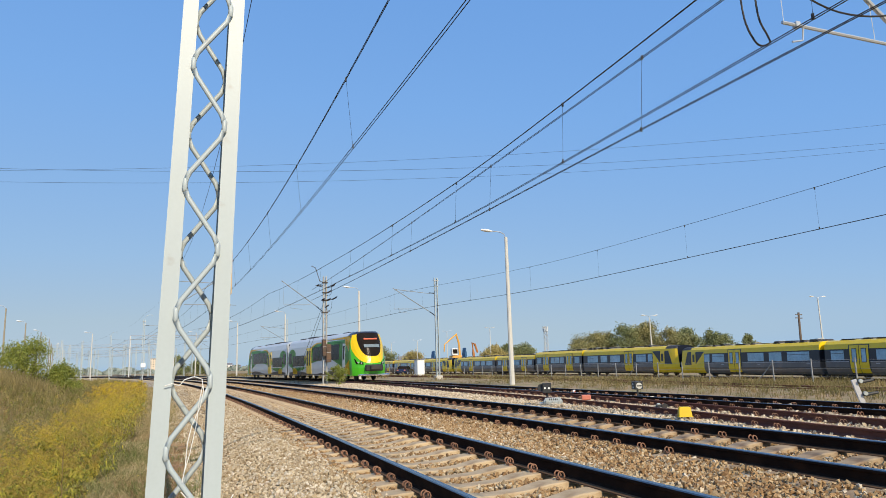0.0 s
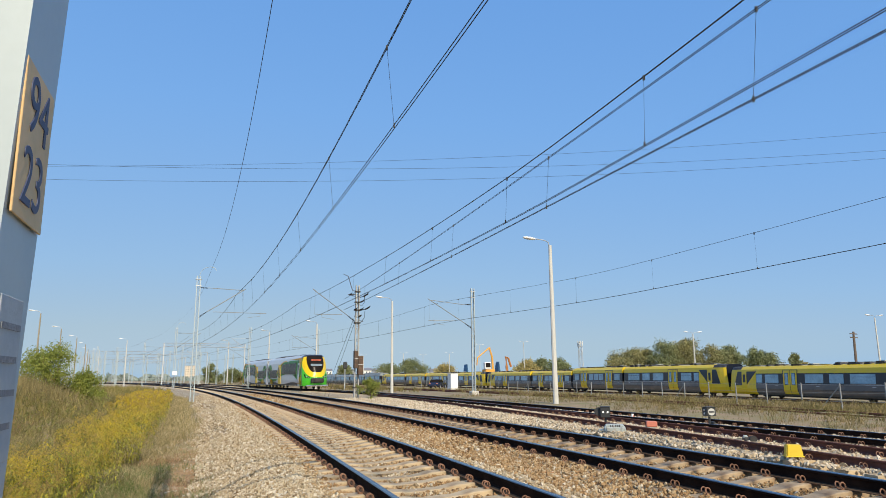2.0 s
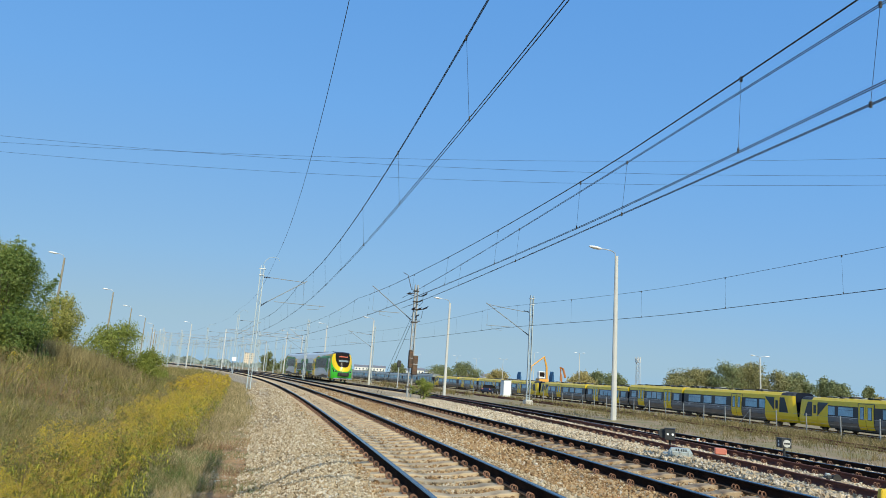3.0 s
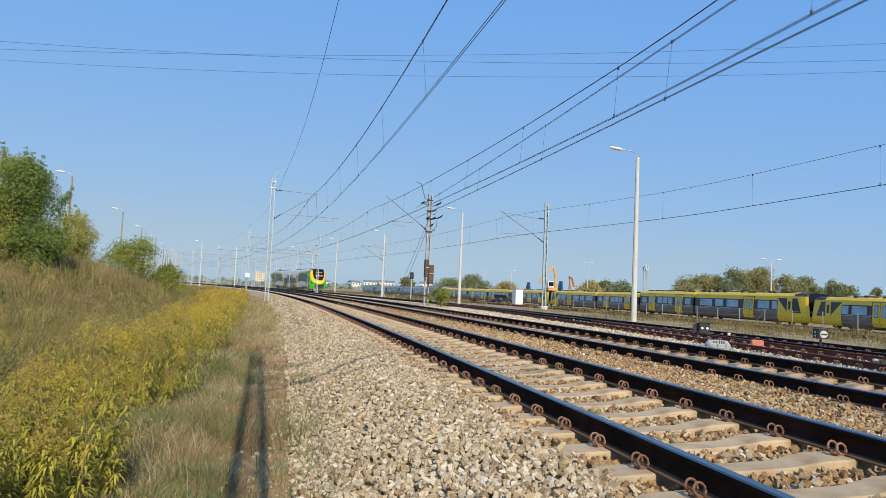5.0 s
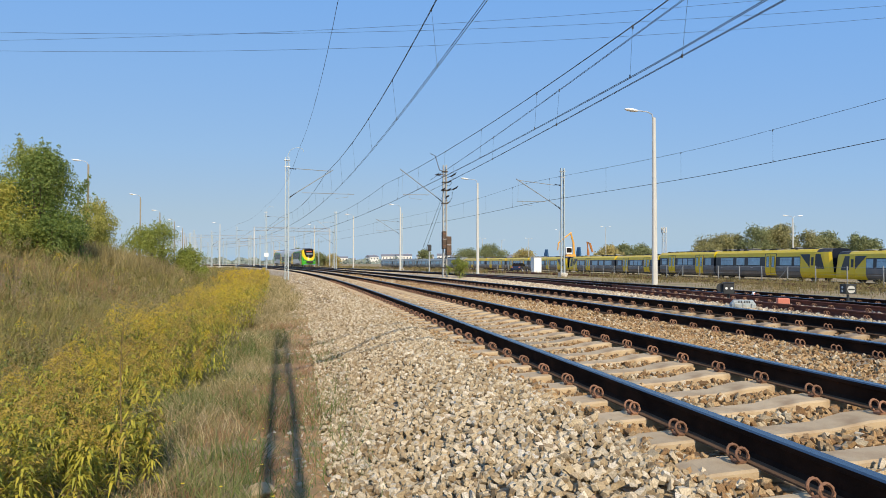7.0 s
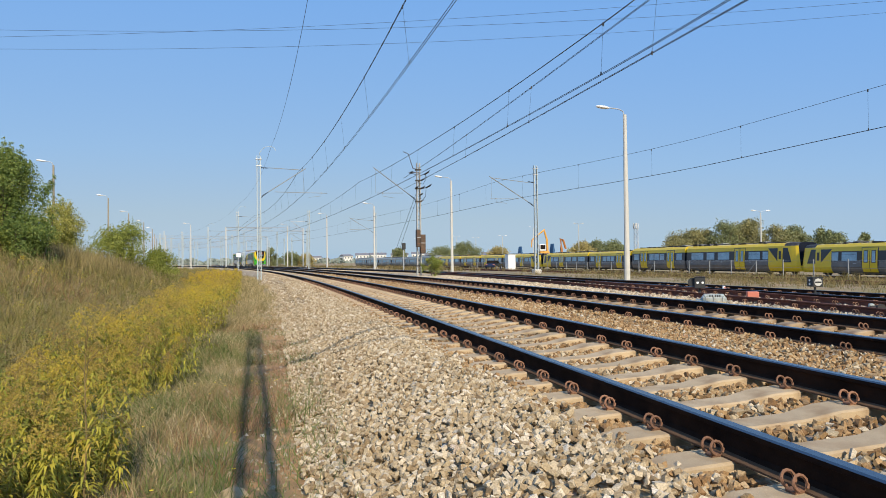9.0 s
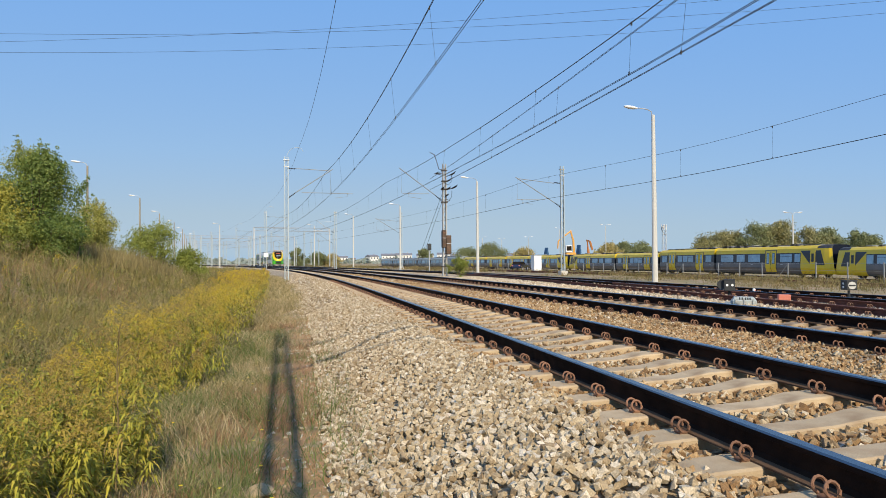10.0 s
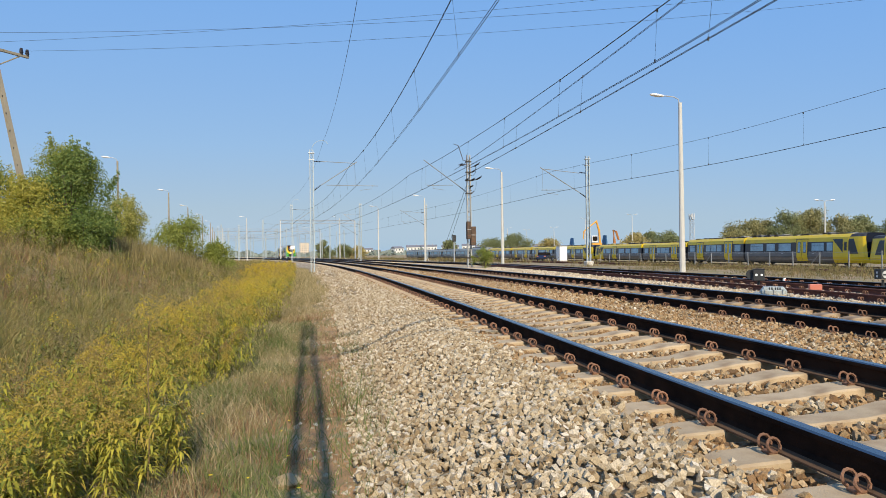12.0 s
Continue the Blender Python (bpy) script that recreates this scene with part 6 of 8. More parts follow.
sets = [goldenrod(6.5, 16, -5.7, -4.08, 320, 44, 300, (0.5, 0.95), leaf=(0.11, 0.019), bloom=0.85, ragged=0.9, fleck=0.55),
        goldenrod(16, 34, -6.5, -4.1, 540, 20, 150, (0.55, 1.0), leaf=(0.15, 0.030), bloom=0.85, ragged=0.9, fleck=0.5), goldenrod(34, 75, -7.2, -4.2, 700, 9, 60, (0.6, 1.0), leaf=(0.28, 0.07), bloom=0.9), goldenrod(3, 34, -12, -6, 160, 26, 60, (0.4, 0.8), leaf=(0.13, 0.026), bloom=0.12)]
tagged(bulk("goldenrod_stems", *merge([k[0] for k in near_sets + sets]), M_STEM), "brown goldenrod stems", "plants", kind="stuff")
tagged(bulk("goldenrod_leaves", *merge([k[1] for k in near_sets + sets]), M_GLEAF), "narrow yellow-green goldenrod leaves", "plants", kind="stuff")
tagged(bulk("goldenrod_plumes", *merge([k[2] for k in sets]), M_PLUME), "yellow goldenrod flower plumes", "plants", kind="stuff")
M_FADED = palette_material("faded goldenrod plumes", [(0, (0.20, 0.13, 0.06)), (0.35, (0.36, 0.25, 0.085)), (0.7, (0.50, 0.375, 0.055)), (1, (0.66, 0.50, 0.03))], 0.85, noise_scale=1.2, mixin=0.75, trans=0.25)
tagged(bulk("goldenrod_plumes", *merge([k[2] for k in near_sets]), M_FADED), "faded brown and yellow goldenrod plumes", "plants", kind="stuff")

# leafy olive weeds and brown reeds on the bank
M_WEED = palette_material("olive bank weeds", [(0, (0.045, 0.07, 0.018)), (0.4, (0.165, 0.175, 0.048)), (0.7, (0.31, 0.27, 0.085)), (1, (0.42, 0.27, 0.12))], 0.75, noise_scale=2.4, mixin=0.6, trans=0.15)
weeds = [goldenrod(-1, 14, -10.5, -5.5, 520, 70, 1, (0.3, 0.75), leaf=(0.075, 0.018), bloom=0), goldenrod(-1, 24, -17, -6.0, 950, 46, 1, (0.3, 0.8), leaf=(0.10, 0.026), bloom=0), goldenrod(24, 60, -17, -6.2, 700, 30, 1, (0.4, 0.95), leaf=(0.20, 0.05), bloom=0)]
# feathery brown seed heads
M_HEADS = palette_material("brown feathery seed heads", [(0, (0.10, 0.08, 0.04)), (0.4, (0.22, 0.18, 0.085)), (0.75, (0.34, 0.27, 0.13)), (1, (0.48, 0.39, 0.23))], 0.9, noise_scale=2.4, mixin=0.65, trans=0.15)
heads = [goldenrod(-1, 12, -10, -5.7, 330, 16, 130, (0.4, 0.8), leaf=(0.09, 0.02), bloom=0.95, fleck=0.8), goldenrod(12, 30, -16, -5.9, 700, 6, 70, (0.4, 0.85), leaf=(0.12, 0.03), bloom=0.95, fleck=1.0), goldenrod(30, 62, -18, -6.4, 800, 3, 40, (0.45, 0.95), leaf=(0.2, 0.05), bloom=0.95, fleck=1.0)]
tagged(bulk("seed_heads", *merge([k[2] for k in heads]), M_HEADS), "brown feathery seed heads on the bank", "plants", kind="stuff")
weeds += [(k[0], k[1], None) for k in heads]
tagged(bulk("bank_weeds", *merge([k[1] for k in weeds]), M_WEED), "leafy olive-green weeds on the bank", "plants", kind="stuff")
G_REED = palette_material("dry brown reeds", [(0, (0.12, 0.10, 0.04)), (0.5, (0.26, 0.21, 0.09)), (1, (0.46, 0.37, 0.18))], 0.85, noise_scale=0.9, mixin=0.4, trans=0.2)
n = 2600
reed = np.stack([rng.uniform(-15.2, -12.6, n), rng.uniform(29, 37, n)], 1) + rng.normal(0, 0.2, (n, 2))
reed = np.column_stack([reed, ground_z(reed[:, 0], reed[:, 1]) - 0.02])
tagged(bulk("dry_reeds", *merge([blades(reed, rng.uniform(0.7, 1.5, n), rng.normal(0, 0.16, (n, 2)), rng.uniform(0.02, 0.04, n)), meadow(9, 34, -21, -9.5, 9000, (0.5, 1.05), (0.010, 0.022), 0.3, (0.05, 0.05), lambda s, q, x, y: (patchy(x, y, 1.2, 8.0) > 0.5) * 1.0, clump=50, tuft=0.2)]), G_REED), "tall dry brown reeds beside the trees on the bank", "plants", kind="stuff")


# ---- a pale rock, small yellow flowers and a dead stem on the verge ----
def rock(x, y, size, seed):
    g = np.random.default_rng(seed)
    top = tagged(empty("rock", pose(x, y, float(ground_z(np.array([x]), np.array([y]))[0]))), "pale sandy rock lying in the verge grass", "rock")
    bm = bmesh.new()
    for k in range(16):
        d = Vector(g.normal(size=3)).normalized()
        bm.verts.new((d.x * size, d.y * size * 0.75, (d.z + 0.55) * size * 0.6))
    bmesh.ops.convex_hull(bm, input=bm.verts[:])
    for v in [v for v in bm.verts if not v.link_faces]:
        bm.verts.remove(v)
    bmesh.ops.bevel(bm, geom=bm.edges[:], offset=size * 0.06, segments=1, affect="EDGES")
    part("stone", bm, material("pale sandy rock", (0.43, 0.32, 0.19), 0.9, 0, 0.25, 8, 90, 0.8, 0.01), top)


rock(-1.02, 4.28, 0.10, 3)
rock(-0.93, 4.16, 0.055, 5)
n = 46
s, q = rng.uniform(-2.0, 6, n), rng.uniform(-4.3, -3.1, n)
x, y = along_np(s, q)
base = np.stack([x, y, ground_z(x, y)], 1)
h = rng.uniform(0.07, 0.2, n)
tip = base + np.stack([rng.normal(0, 0.02, n), rng.normal(0, 0.02, n), h], 1)
petals = []
for k in range(6):
    a = k * math.pi / 3
    d1 = np.array([math.cos(a), math.sin(a), 0.25]) * 0.013
    d2 = np.array([math.cos(a + 0.9), math.sin(a + 0.9), 0.25]) * 0.013
    petals.append(np.stack([tip, tip + d1, tip + d2], 1))
v = np.concatenate(petals).reshape(-1, 3)
tagged(bulk("verge_flowers", v, np.arange(len(v)).reshape(-1, 3), material("yellow petals", (0.80, 0.58, 0.02), 0.7, 0, 0.15, 20, 90, 0)), "small yellow flowers in the verge grass", "flowers", kind="stuff")
stalk = tagged(empty("dead_stalk", pose(-1.86, 4.15, gz0(-1.86, 4.15))), "dry brown stalk with a withered head among the goldenrod", "plant")
bm = bmesh.new()
tube(bm, [(0, 0, 0), (0.015, 0.01, 0.4), (0.0, 0.02, 0.8), (0.02, 0.02, 1.08)], 0.006, 5, r1=0.003)
for k in range(12):
    z = 0.45 + 0.05 * k
    a = k * 2.4
    tube(bm, [(0.01, 0.015, z), (0.01 + 0.07 * math.cos(a), 0.015 + 0.07 * math.sin(a), z + 0.09)], 0.002, 4)
part("stem", bm, M_STEM, stalk)


# ---- trees and shrubs ----
def tree(name, label, x, y, z, height, radius, leaves, leaf, mat, trunk_r=0.09, clumps=26, low=0.25, seed=1, stems=3, squash=1.0, fuzz=1.3):
    g = np.random.default_rng(seed)
    top = tagged(empty(name, pose(x, y, z)), label, "tree" if "tree" in name else "shrub")
    bm = bmesh.new()
    cen = []
    for c in range(clumps):
        a, u = g.uniform(0, 2 * math.pi), g.random() ** 0.7
        rr = radius * g.uniform(0.15, 1.0) * math.sin(math.pi * min(0.98, 0.25 + 0.72 * u)) ** 0.6
        zz = height * (low + (1 - low) * u) * g.uniform(0.9, 1.03)
        cen.append((rr * math.cos(a) * squash, rr * math.sin(a), zz, radius * g.uniform(0.22, 0.42)))
    for k in range(stems):
        a = 2 * math.pi * k / stems + g.uniform(0, 1)
        b = [(0.12 * math.cos(a), 0.12 * math.sin(a), -0.2), (0.2 * radius * math.cos(a), 0.2 * radius * math.sin(a), height * 0.4), (0.35 * radius * math.cos(a), 0.35 * radius * math.sin(a), height * 0.82)]
        tube(bm, b, trunk_r, 6, r1=trunk_r * 0.3)
    for cx, cy, cz, _ in cen:
        tube(bm, [(cx * 0.2, cy * 0.2, max(0.1, cz * 0.55)), (cx * 0.6, cy * 0.6, cz * 0.85), (cx, cy, cz)], trunk_r * 0.35, 4, r1=trunk_r * 0.1)
    part("trunk", bm, M_BARK, top)
    for k in range(clumps // 2 if fuzz > 1.1 else 0):
        cx, cy, cz, cr = cen[int(g.integers(0, clumps))]
        for u in (0.6, 0.95, 1.3, 1.65):
            cen.append((cx * (1 + 0.22 * u), cy * (1 + 0.22 * u), cz + cr * u * 0.9, cr * (0.42 - 0.2 * u)))
    C = np.array(cen)
    pick = np.maximum(C[:, 3], 0.02) ** 1.7
    i = g.choice(len(C), leaves, p=pick / pick.sum())
    d = g.normal(size=(leaves, 3))
    d /= np.linalg.norm(d, axis=1, keepdims=True)
    p = C[i, :3] + d * (np.maximum(C[i, 3], 0.05) * fuzz * g.random(leaves) ** 0.7)[:, None] * np.array([1, 1, 0.85])
    p[:, 2] = np.maximum(p[:, 2], 0.02)
    e1 = g.normal(size=(leaves, 3))
    e1 /= np.linalg.norm(e1, axis=1, keepdims=True)
    e2 = np.cross(e1, d + g.normal(0, 0.6, (leaves, 3)))
    e2 /= np.linalg.norm(e2, axis=1, keepdims=True) + 1e-9
    ln, w = leaf * g.uniform(0.7, 1.3, leaves), leaf * 0.5 * g.uniform(0.7, 1.3, leaves)
    v = np.stack([p, p + e1 * (ln * 0.5)[:, None] - e2 * (w / 2)[:, None], p + e1 * (ln * 0.5)[:, None] + e2 * (w / 2)[:, None], p + e1 * ln[:, None]], 1).reshape(-1, 3)
    k = np.arange(leaves) * 4
    f = np.concatenate([np.stack([k, k + 1, k + 2], 1), np.stack([k + 1, k + 3, k + 2], 1)])
    crown = bulk("crown", v, f, mat)
    crown.parent = top
    return top


M_BARK = material("grey-brown bark", (0.11, 0.085, 0.06), 0.9, 0, 0.4, 6, 60, 0.5)
def leaf_mat(name, a, b, c):
    return palette_material(name, [(0, a), (0.5, b), (1, c)], 0.6, noise_scale=0.8, mixin=0.35, trans=0.2, spec=0.35)
L_DARK = leaf_mat("dark green leaves", (0.065, 0.11, 0.024), (0.15, 0.21, 0.045), (0.29, 0.33, 0.08))
L_OLIVE = leaf_mat("olive leaves", (0.10, 0.14, 0.024), (0.235, 0.27, 0.048), (0.39, 0.37, 0.08))
L_YELLOW = leaf_mat("yellowing leaves", (0.20, 0.21, 0.03), (0.38, 0.35, 0.055), (0.54, 0.45, 0.09))
L_GOLD = leaf_mat("olive-gold leaves", (0.17, 0.185, 0.04), (0.33, 0.32, 0.07), (0.48, 0.42, 0.11))
L_AUTUMN = leaf_mat("autumn leaves", (0.24, 0.22, 0.08), (0.42, 0.35, 0.13), (0.52, 0.40, 0.18))


# leaves of the far trees, greyed and paled to paint in the haze
L_FARGREEN = leaf_mat("haze-pale green leaves", (0.11, 0.135, 0.055), (0.21, 0.235, 0.10), (0.32, 0.32, 0.15))
L_FAR = leaf_mat("haze-pale olive-gold leaves", (0.16, 0.165, 0.065), (0.29, 0.27, 0.11), (0.42, 0.36, 0.165))


def gz(x, y):
    return float(ground_z(np.array([x]), np.array([y]))[0])


for args in (("shrub_tree", "dark green leafy tree on the bank", -15.0, 27.2, 3.9, 1.6, 22000, 0.10, L_DARK, 0.06, 44, 0.0, 3),
             ("shrub_tree", "tall olive leafy tree with a thin top on the bank", -15.7, 28.0, 4.3, 1.5, 20000, 0.088, L_OLIVE, 0.06, 44, 0.05, 4),
             ("shrub", "yellowing leafy shrub on the bank", -15.9, 26.0, 2.5, 1.5, 15000, 0.085, L_YELLOW, 0.05, 36, 0.0, 5),
             ("shrub", "olive leafy shrub on the bank", -17.9, 26.8, 2.9, 1.7, 15000, 0.09, L_OLIVE, 0.05, 34, 0.0, 6),
             ("shrub", "low dark shrub at the foot of the trees", -13.8, 27.4, 1.6, 1.1, 7000, 0.09, L_DARK, 0.04, 18, 0.0, 7),
             ("shrub", "low olive shrub at the foot of the trees", -15.2, 25.4, 1.5, 1.3, 8000, 0.09, L_OLIVE, 0.04, 20, 0.0, 17),
             ("shrub", "low dark shrub at the foot of the trees", -14.1, 26.4, 1.7, 1.1, 8000, 0.09, L_DARK, 0.04, 20, 0.0, 18),
             ("shrub", "low yellowing shrub at the foot of the trees", -16.9, 25.2, 1.6, 1.4, 8000, 0.09, L_YELLOW, 0.04, 20, 0.0, 19),
             ("shrub_tree", "round olive-gold tree behind the bank", -22.9, 48.5, 4.2, 2.0, 15000, 0.14, L_GOLD, 0.09, 40, 0.0, 8),
             ("shrub", "light green bush on the slope", -15.5, 40.2, 2.9, 1.7, 12000, 0.11, L_OLIVE, 0.05, 28, 0.0, 9),
             ("shrub", "light green bush lower on the slope", -13.9, 41.0, 1.9, 1.2, 8000, 0.11, L_OLIVE, 0.05, 22, 0.0, 10)):
    name, label, x, y, h, r, n, lf, mat, tr, cl, low, seed = args
    tree(name, label, x, y, gz(x, y) - 0.05, h, r, n, lf, mat, tr, cl, low, seed)
tree("shrub", "small olive bush at the foot of the anchor mast", 2.9, 48.6, -0.3, 1.55, 0.85, 5000, 0.08, L_OLIVE, 0.03, 20, 0.0, 12)
for i, (px, py, h, r, mat) in enumerate((
        (64.9, 148.9, 6.6, 4.4, L_FAR), (68.1, 149.5, 7.7, 4.4, L_FAR), (71.2, 150.0, 7.9, 4.4, L_FAR), (74.2, 144.6, 9.0, 4.4, L_OLIVE), (77.1, 145.1, 8.8, 4.4, L_FAR), (79.8, 145.6, 9.3, 4.4, L_FAR), (82.5, 140.1, 8.3, 4.4, L_FAR), (85.1, 140.6, 7.1, 3.6, L_OLIVE), (87.8, 141.0, 7.6, 3.6, L_DARK), (90.4, 135.4, 7.3, 3.6, L_OLIVE), (92.9, 135.8, 6.5, 3.6, L_DARK), (98.2, 133.5, 6.6, 1.5, L_DARK), (99.5, 132.5, 4.2, 1.8, L_AUTUMN),
        (54, 190, 6.2, 4.0, L_AUTUMN), (62, 200, 7.0, 4.0, L_DARK), (68.5, 204, 6.6, 4.4, L_OLIVE), (28, 260, 8.0, 6.0, L_DARK), (20, 270, 6.5, 6.0, L_OLIVE), (40, 255, 6.0, 5.0, L_AUTUMN),
                                         (-66, 372, 9, 4, L_DARK), (-56, 378, 6, 6, L_OLIVE), (-48, 380, 5.5, 5, L_AUTUMN), (3, 345, 8, 4, L_OLIVE))):
    tree("tree", ("autumn-tinted" if mat is L_AUTUMN else "haze-pale olive-gold" if mat is L_FAR else "dark green" if mat is L_DARK else "olive green") + " broadleaf tree far beyond the yard",
         px, py, -1.0, h + 0.1, r * 1.15, 7000, 0.27 + 0.0010 * py, L_FARGREEN if mat in (L_DARK, L_OLIVE) else mat, 0.10, 50, 0.0, 40 + i, fuzz=1.0)


# ---- trackside things ----
M_OLDPOLE = material("weathered brown-grey pole", (0.29, 0.255, 0.19), 0.9, 0, 0.25, 1.5, 40, 0.3)
M_SIGBLACK = material("black signal paint", (0.03, 0.032, 0.034), 0.55, 0, 0.2, 6, 50, 0.1)
M_MACH = material("weathered grey cast housing", (0.38, 0.42, 0.41), 0.6, 0.1, 0.15, 5, 50, 0.2, spot=(0.3, 0.27, 0.23), spot_at=0.64, spot_scale=6)
M_YBOX = material("yellow plastic box", (0.70, 0.48, 0.02), 0.5, 0, 0.1, 5, 40, 0.1)
M_ORANGE = material("faded orange paint", (0.55, 0.18, 0.12), 0.7, 0, 0.15, 6, 40, 0.1)
M_LENS = material("white lamp lens", (0.85, 0.86, 0.84), 0.2, 0, 0.02, 5, 30, 0)


def disc(bm, c, r, depth=0.02, seg=18, axis="Y"):
    bmesh.ops.create_cone(bm, cap_ends=True, segments=seg, radius1=r, radius2=r, depth=depth, matrix=Matrix.Translation(c) @ Matrix.Rotation(radians(90), 4, "X" if axis == "Y" else "Y"))


def dwarf_signal(x, y, z, ang, kind):
    sig = tagged(empty("shunting_signal", pose(x, y, z, 0, 0, ang)), "low black shunting signal with two white lenses" if kind == "two" else "low black turnout lantern with a white disc and bar", "signal")
    bm = bmesh.new()
    tall = 0.31 if kind == "two" else 0.25
    box(bm, (0, 0, 0.58), (0.29, 0.30, tall), bevel=0.015)
    box(bm, (0.0, 0, 0.59 + tall / 2), (0.31, 0.32, 0.02), bevel=0.006)
    part("housing", bm, M_SIGBLACK, sig)
    bm = bmesh.new()
    tube(bm, [(0, 0, -0.1), (0, 0, 0.44)], 0.035, 8)
    box(bm, (0, 0, 0.02), (0.22, 0.22, 0.1), bevel=0.015)
    box(bm, (0.1, 0, 0.2), (0.08, 0.2, 0.18), bevel=0.015)
    part("stand", bm, M_SIGBLACK, sig)
    if kind == "two":
        for dx in (-0.06, 0.075):
            bm = bmesh.new()
            disc(bm, (dx, -0.152, 0.59), 0.034)
            part("lens", bm, M_LENS, sig, "round white lens")
        bm = bmesh.new()
        disc(bm, (-0.19, -0.02, 0.60), 0.13, 0.03)
        part("side_disc", bm, M_SIGBLACK, sig)
    else:
        bm = bmesh.new()
        disc(bm, (0.0, -0.152, 0.58), 0.105, 0.016, 24)
        face = part("disc", bm, material("dusty white enamel", (0.5, 0.5, 0.47), 0.6, 0, 0.2, 6, 60, 0.05), sig, "dusty white disc")
        bm = bmesh.new()
        box(bm, (0, -0.166, 0.58), (0.18, 0.01, 0.042), bevel=0.003)
        part("bar", bm, M_SIGBLACK, face, "black bar")
        bm = bmesh.new()
        disc(bm, (-0.15, 0.0, 0.63), 0.032, 0.016, 12, "X")
        disc(bm, (-0.15, 0.0, 0.53), 0.032, 0.016, 12, "X")
        part("side_lens", bm, M_LENS, sig)
    return sig


dwarf_signal(8.75, 18.76, -0.27, -22, "two")
dwarf_signal(11.78, 18.1, -0.27, -2, "bar")


def point_machine(x, y, z, ang):
    m = tagged(empty("point_machine", pose(x, y, z, 0, 0, ang)), "grey cast point machine beside the turnout", "point machine")
    bm = bmesh.new()
    box(bm, (0, 0, 0.20), (1.05, 0.52, 0.32), bevel=0.06)
    box(bm, (0.0, 0, 0.36), (0.9, 0.44, 0.12), bevel=0.05)
    part("housing", bm, M_MACH, m)
    for dx in (-0.36, 0.0, 0.36):
        bm = bmesh.new()
        box(bm, (dx, -0.27, 0.2), (0.05, 0.04, 0.3), bevel=0.01)
        part("rib", bm, M_MACH, m)
    bm = bmesh.new()
    box(bm, (-0.64, 0, 0.16), (0.28, 0.3, 0.2), bevel=0.04)
    box(bm, (-0.86, 0, 0.10), (0.25, 0.12, 0.1), bevel=0.02)
    part("motor", bm, M_MACH, m)
    for dx in (-0.18, -0.08, 0.06, 0.15, 0.24):
        bm = bmesh.new()
        box(bm, (dx, -0.222, 0.37), (0.05, 0.004, 0.08))
        part("marking", bm, M_SIGBLACK, m, "unreadable dark stencilled marking")
    bm = bmesh.new()
    box(bm, (0.75, 0.05, 0.15), (0.32, 0.4, 0.16), bevel=0.04)
    box(bm, (1.12, 0.08, 0.12), (0.36, 0.22, 0.14), bevel=0.03)
    tube(bm, [(0.5, 0.1, 0.16), (1.9, 0.35, 0.12)], 0.025, 6)
    tube(bm, [(0.5, -0.1, 0.12), (1.7, 0.2, 0.08)], 0.02, 6)
    part("drive_rod", bm, M_MACH, m)
    return m


point_machine(8.3, 17.0, -0.27, -22).scale = (0.57, 0.8, 0.84)
orange = tagged(empty("marker_block", pose(9.68, 17.6, -0.2, 0, 0, -20)), "faded orange marker block by the turnout", "marker")
bm = bmesh.new()
box(bm, (0, 0, 0.22), (0.30, 0.26, 0.16), bevel=0.02)
part("top", bm, M_ORANGE, orange)
bm = bmesh.new()
box(bm, (0, 0, 0.07), (0.28, 0.22, 0.14), bevel=0.02)
part("base", bm, M_MACH, orange)
post = tagged(empty("marker_post", pose(10.75, 21.3, -0.2)), "short white marker post with an orange face", "marker")
bm = bmesh.new()
box(bm, (0, 0, 0.15), (0.08, 0.07, 0.30), bevel=0.01)
part("post", bm, M_WHITE, post)
bm = bmesh.new()
box(bm, (0.02, -0.038, 0.20), (0.04, 0.006, 0.14))
part("face", bm, M_ORANGE, post)
ybox = tagged(empty("cable_box", pose(8.80, 10.08, -0.12, 0, 0, -18)), "yellow plastic cable box on a short post in the ballast", "cable box")
bm = bmesh.new()
prism(bm, [(-0.21, -0.14), (0.21, -0.14), (0.21, 0.14), (-0.21, 0.14)], 0.12, 0.41)
for v_ in bm.verts:
    k = 1 - 0.6 * (v_.co.z - 0.12)
    v_.co.x *= k
    v_.co.y *= k
bmesh.ops.bevel(bm, geom=bm.edges[:], offset=0.02, segments=2, affect="EDGES")
part("housing", bm, M_YBOX, ybox)
bm = bmesh.new()
box(bm, (0, 0, 0.125), (0.46, 0.32, 0.03), bevel=0.012)
part("rim", bm, M_YBOX, ybox)
bm = bmesh.new()
tube(bm, [(-0.1, 0, -0.1), (-0.1, 0, 0.14)], 0.03, 6)
tube(bm, [(0.1, 0, -0.1), (0.1, 0, 0.14)], 0.03, 6)
part("post", bm, M_RUSTY, ybox)
ybox.scale = (0.68, 0.68, 0.72)
lever = tagged(empty("point_lever", pose(10.2, 13.6, -0.2, 0, 0, -20)), "dark point lever and cable hump beside the red track", "point lever")
bm = bmesh.new()
box(bm, (0, 0, 0.09), (0.34, 0.24, 0.18), bevel=0.05)
disc(bm, (0.05, -0.13, 0.14), 0.08, 0.06)
tube(bm, [(-0.15, 0, 0.08), (-0.6, -0.1, 0.14), (-1.2, -0.2, 0.04)], 0.03, 6)
part("body", bm, M_UNDER, lever)
bm = bmesh.new()
box(bm, (-0.1, -0.02, 0.18), (0.1, 0.1, 0.08), bevel=0.02)
part("cap", bm, M_MACH, lever)
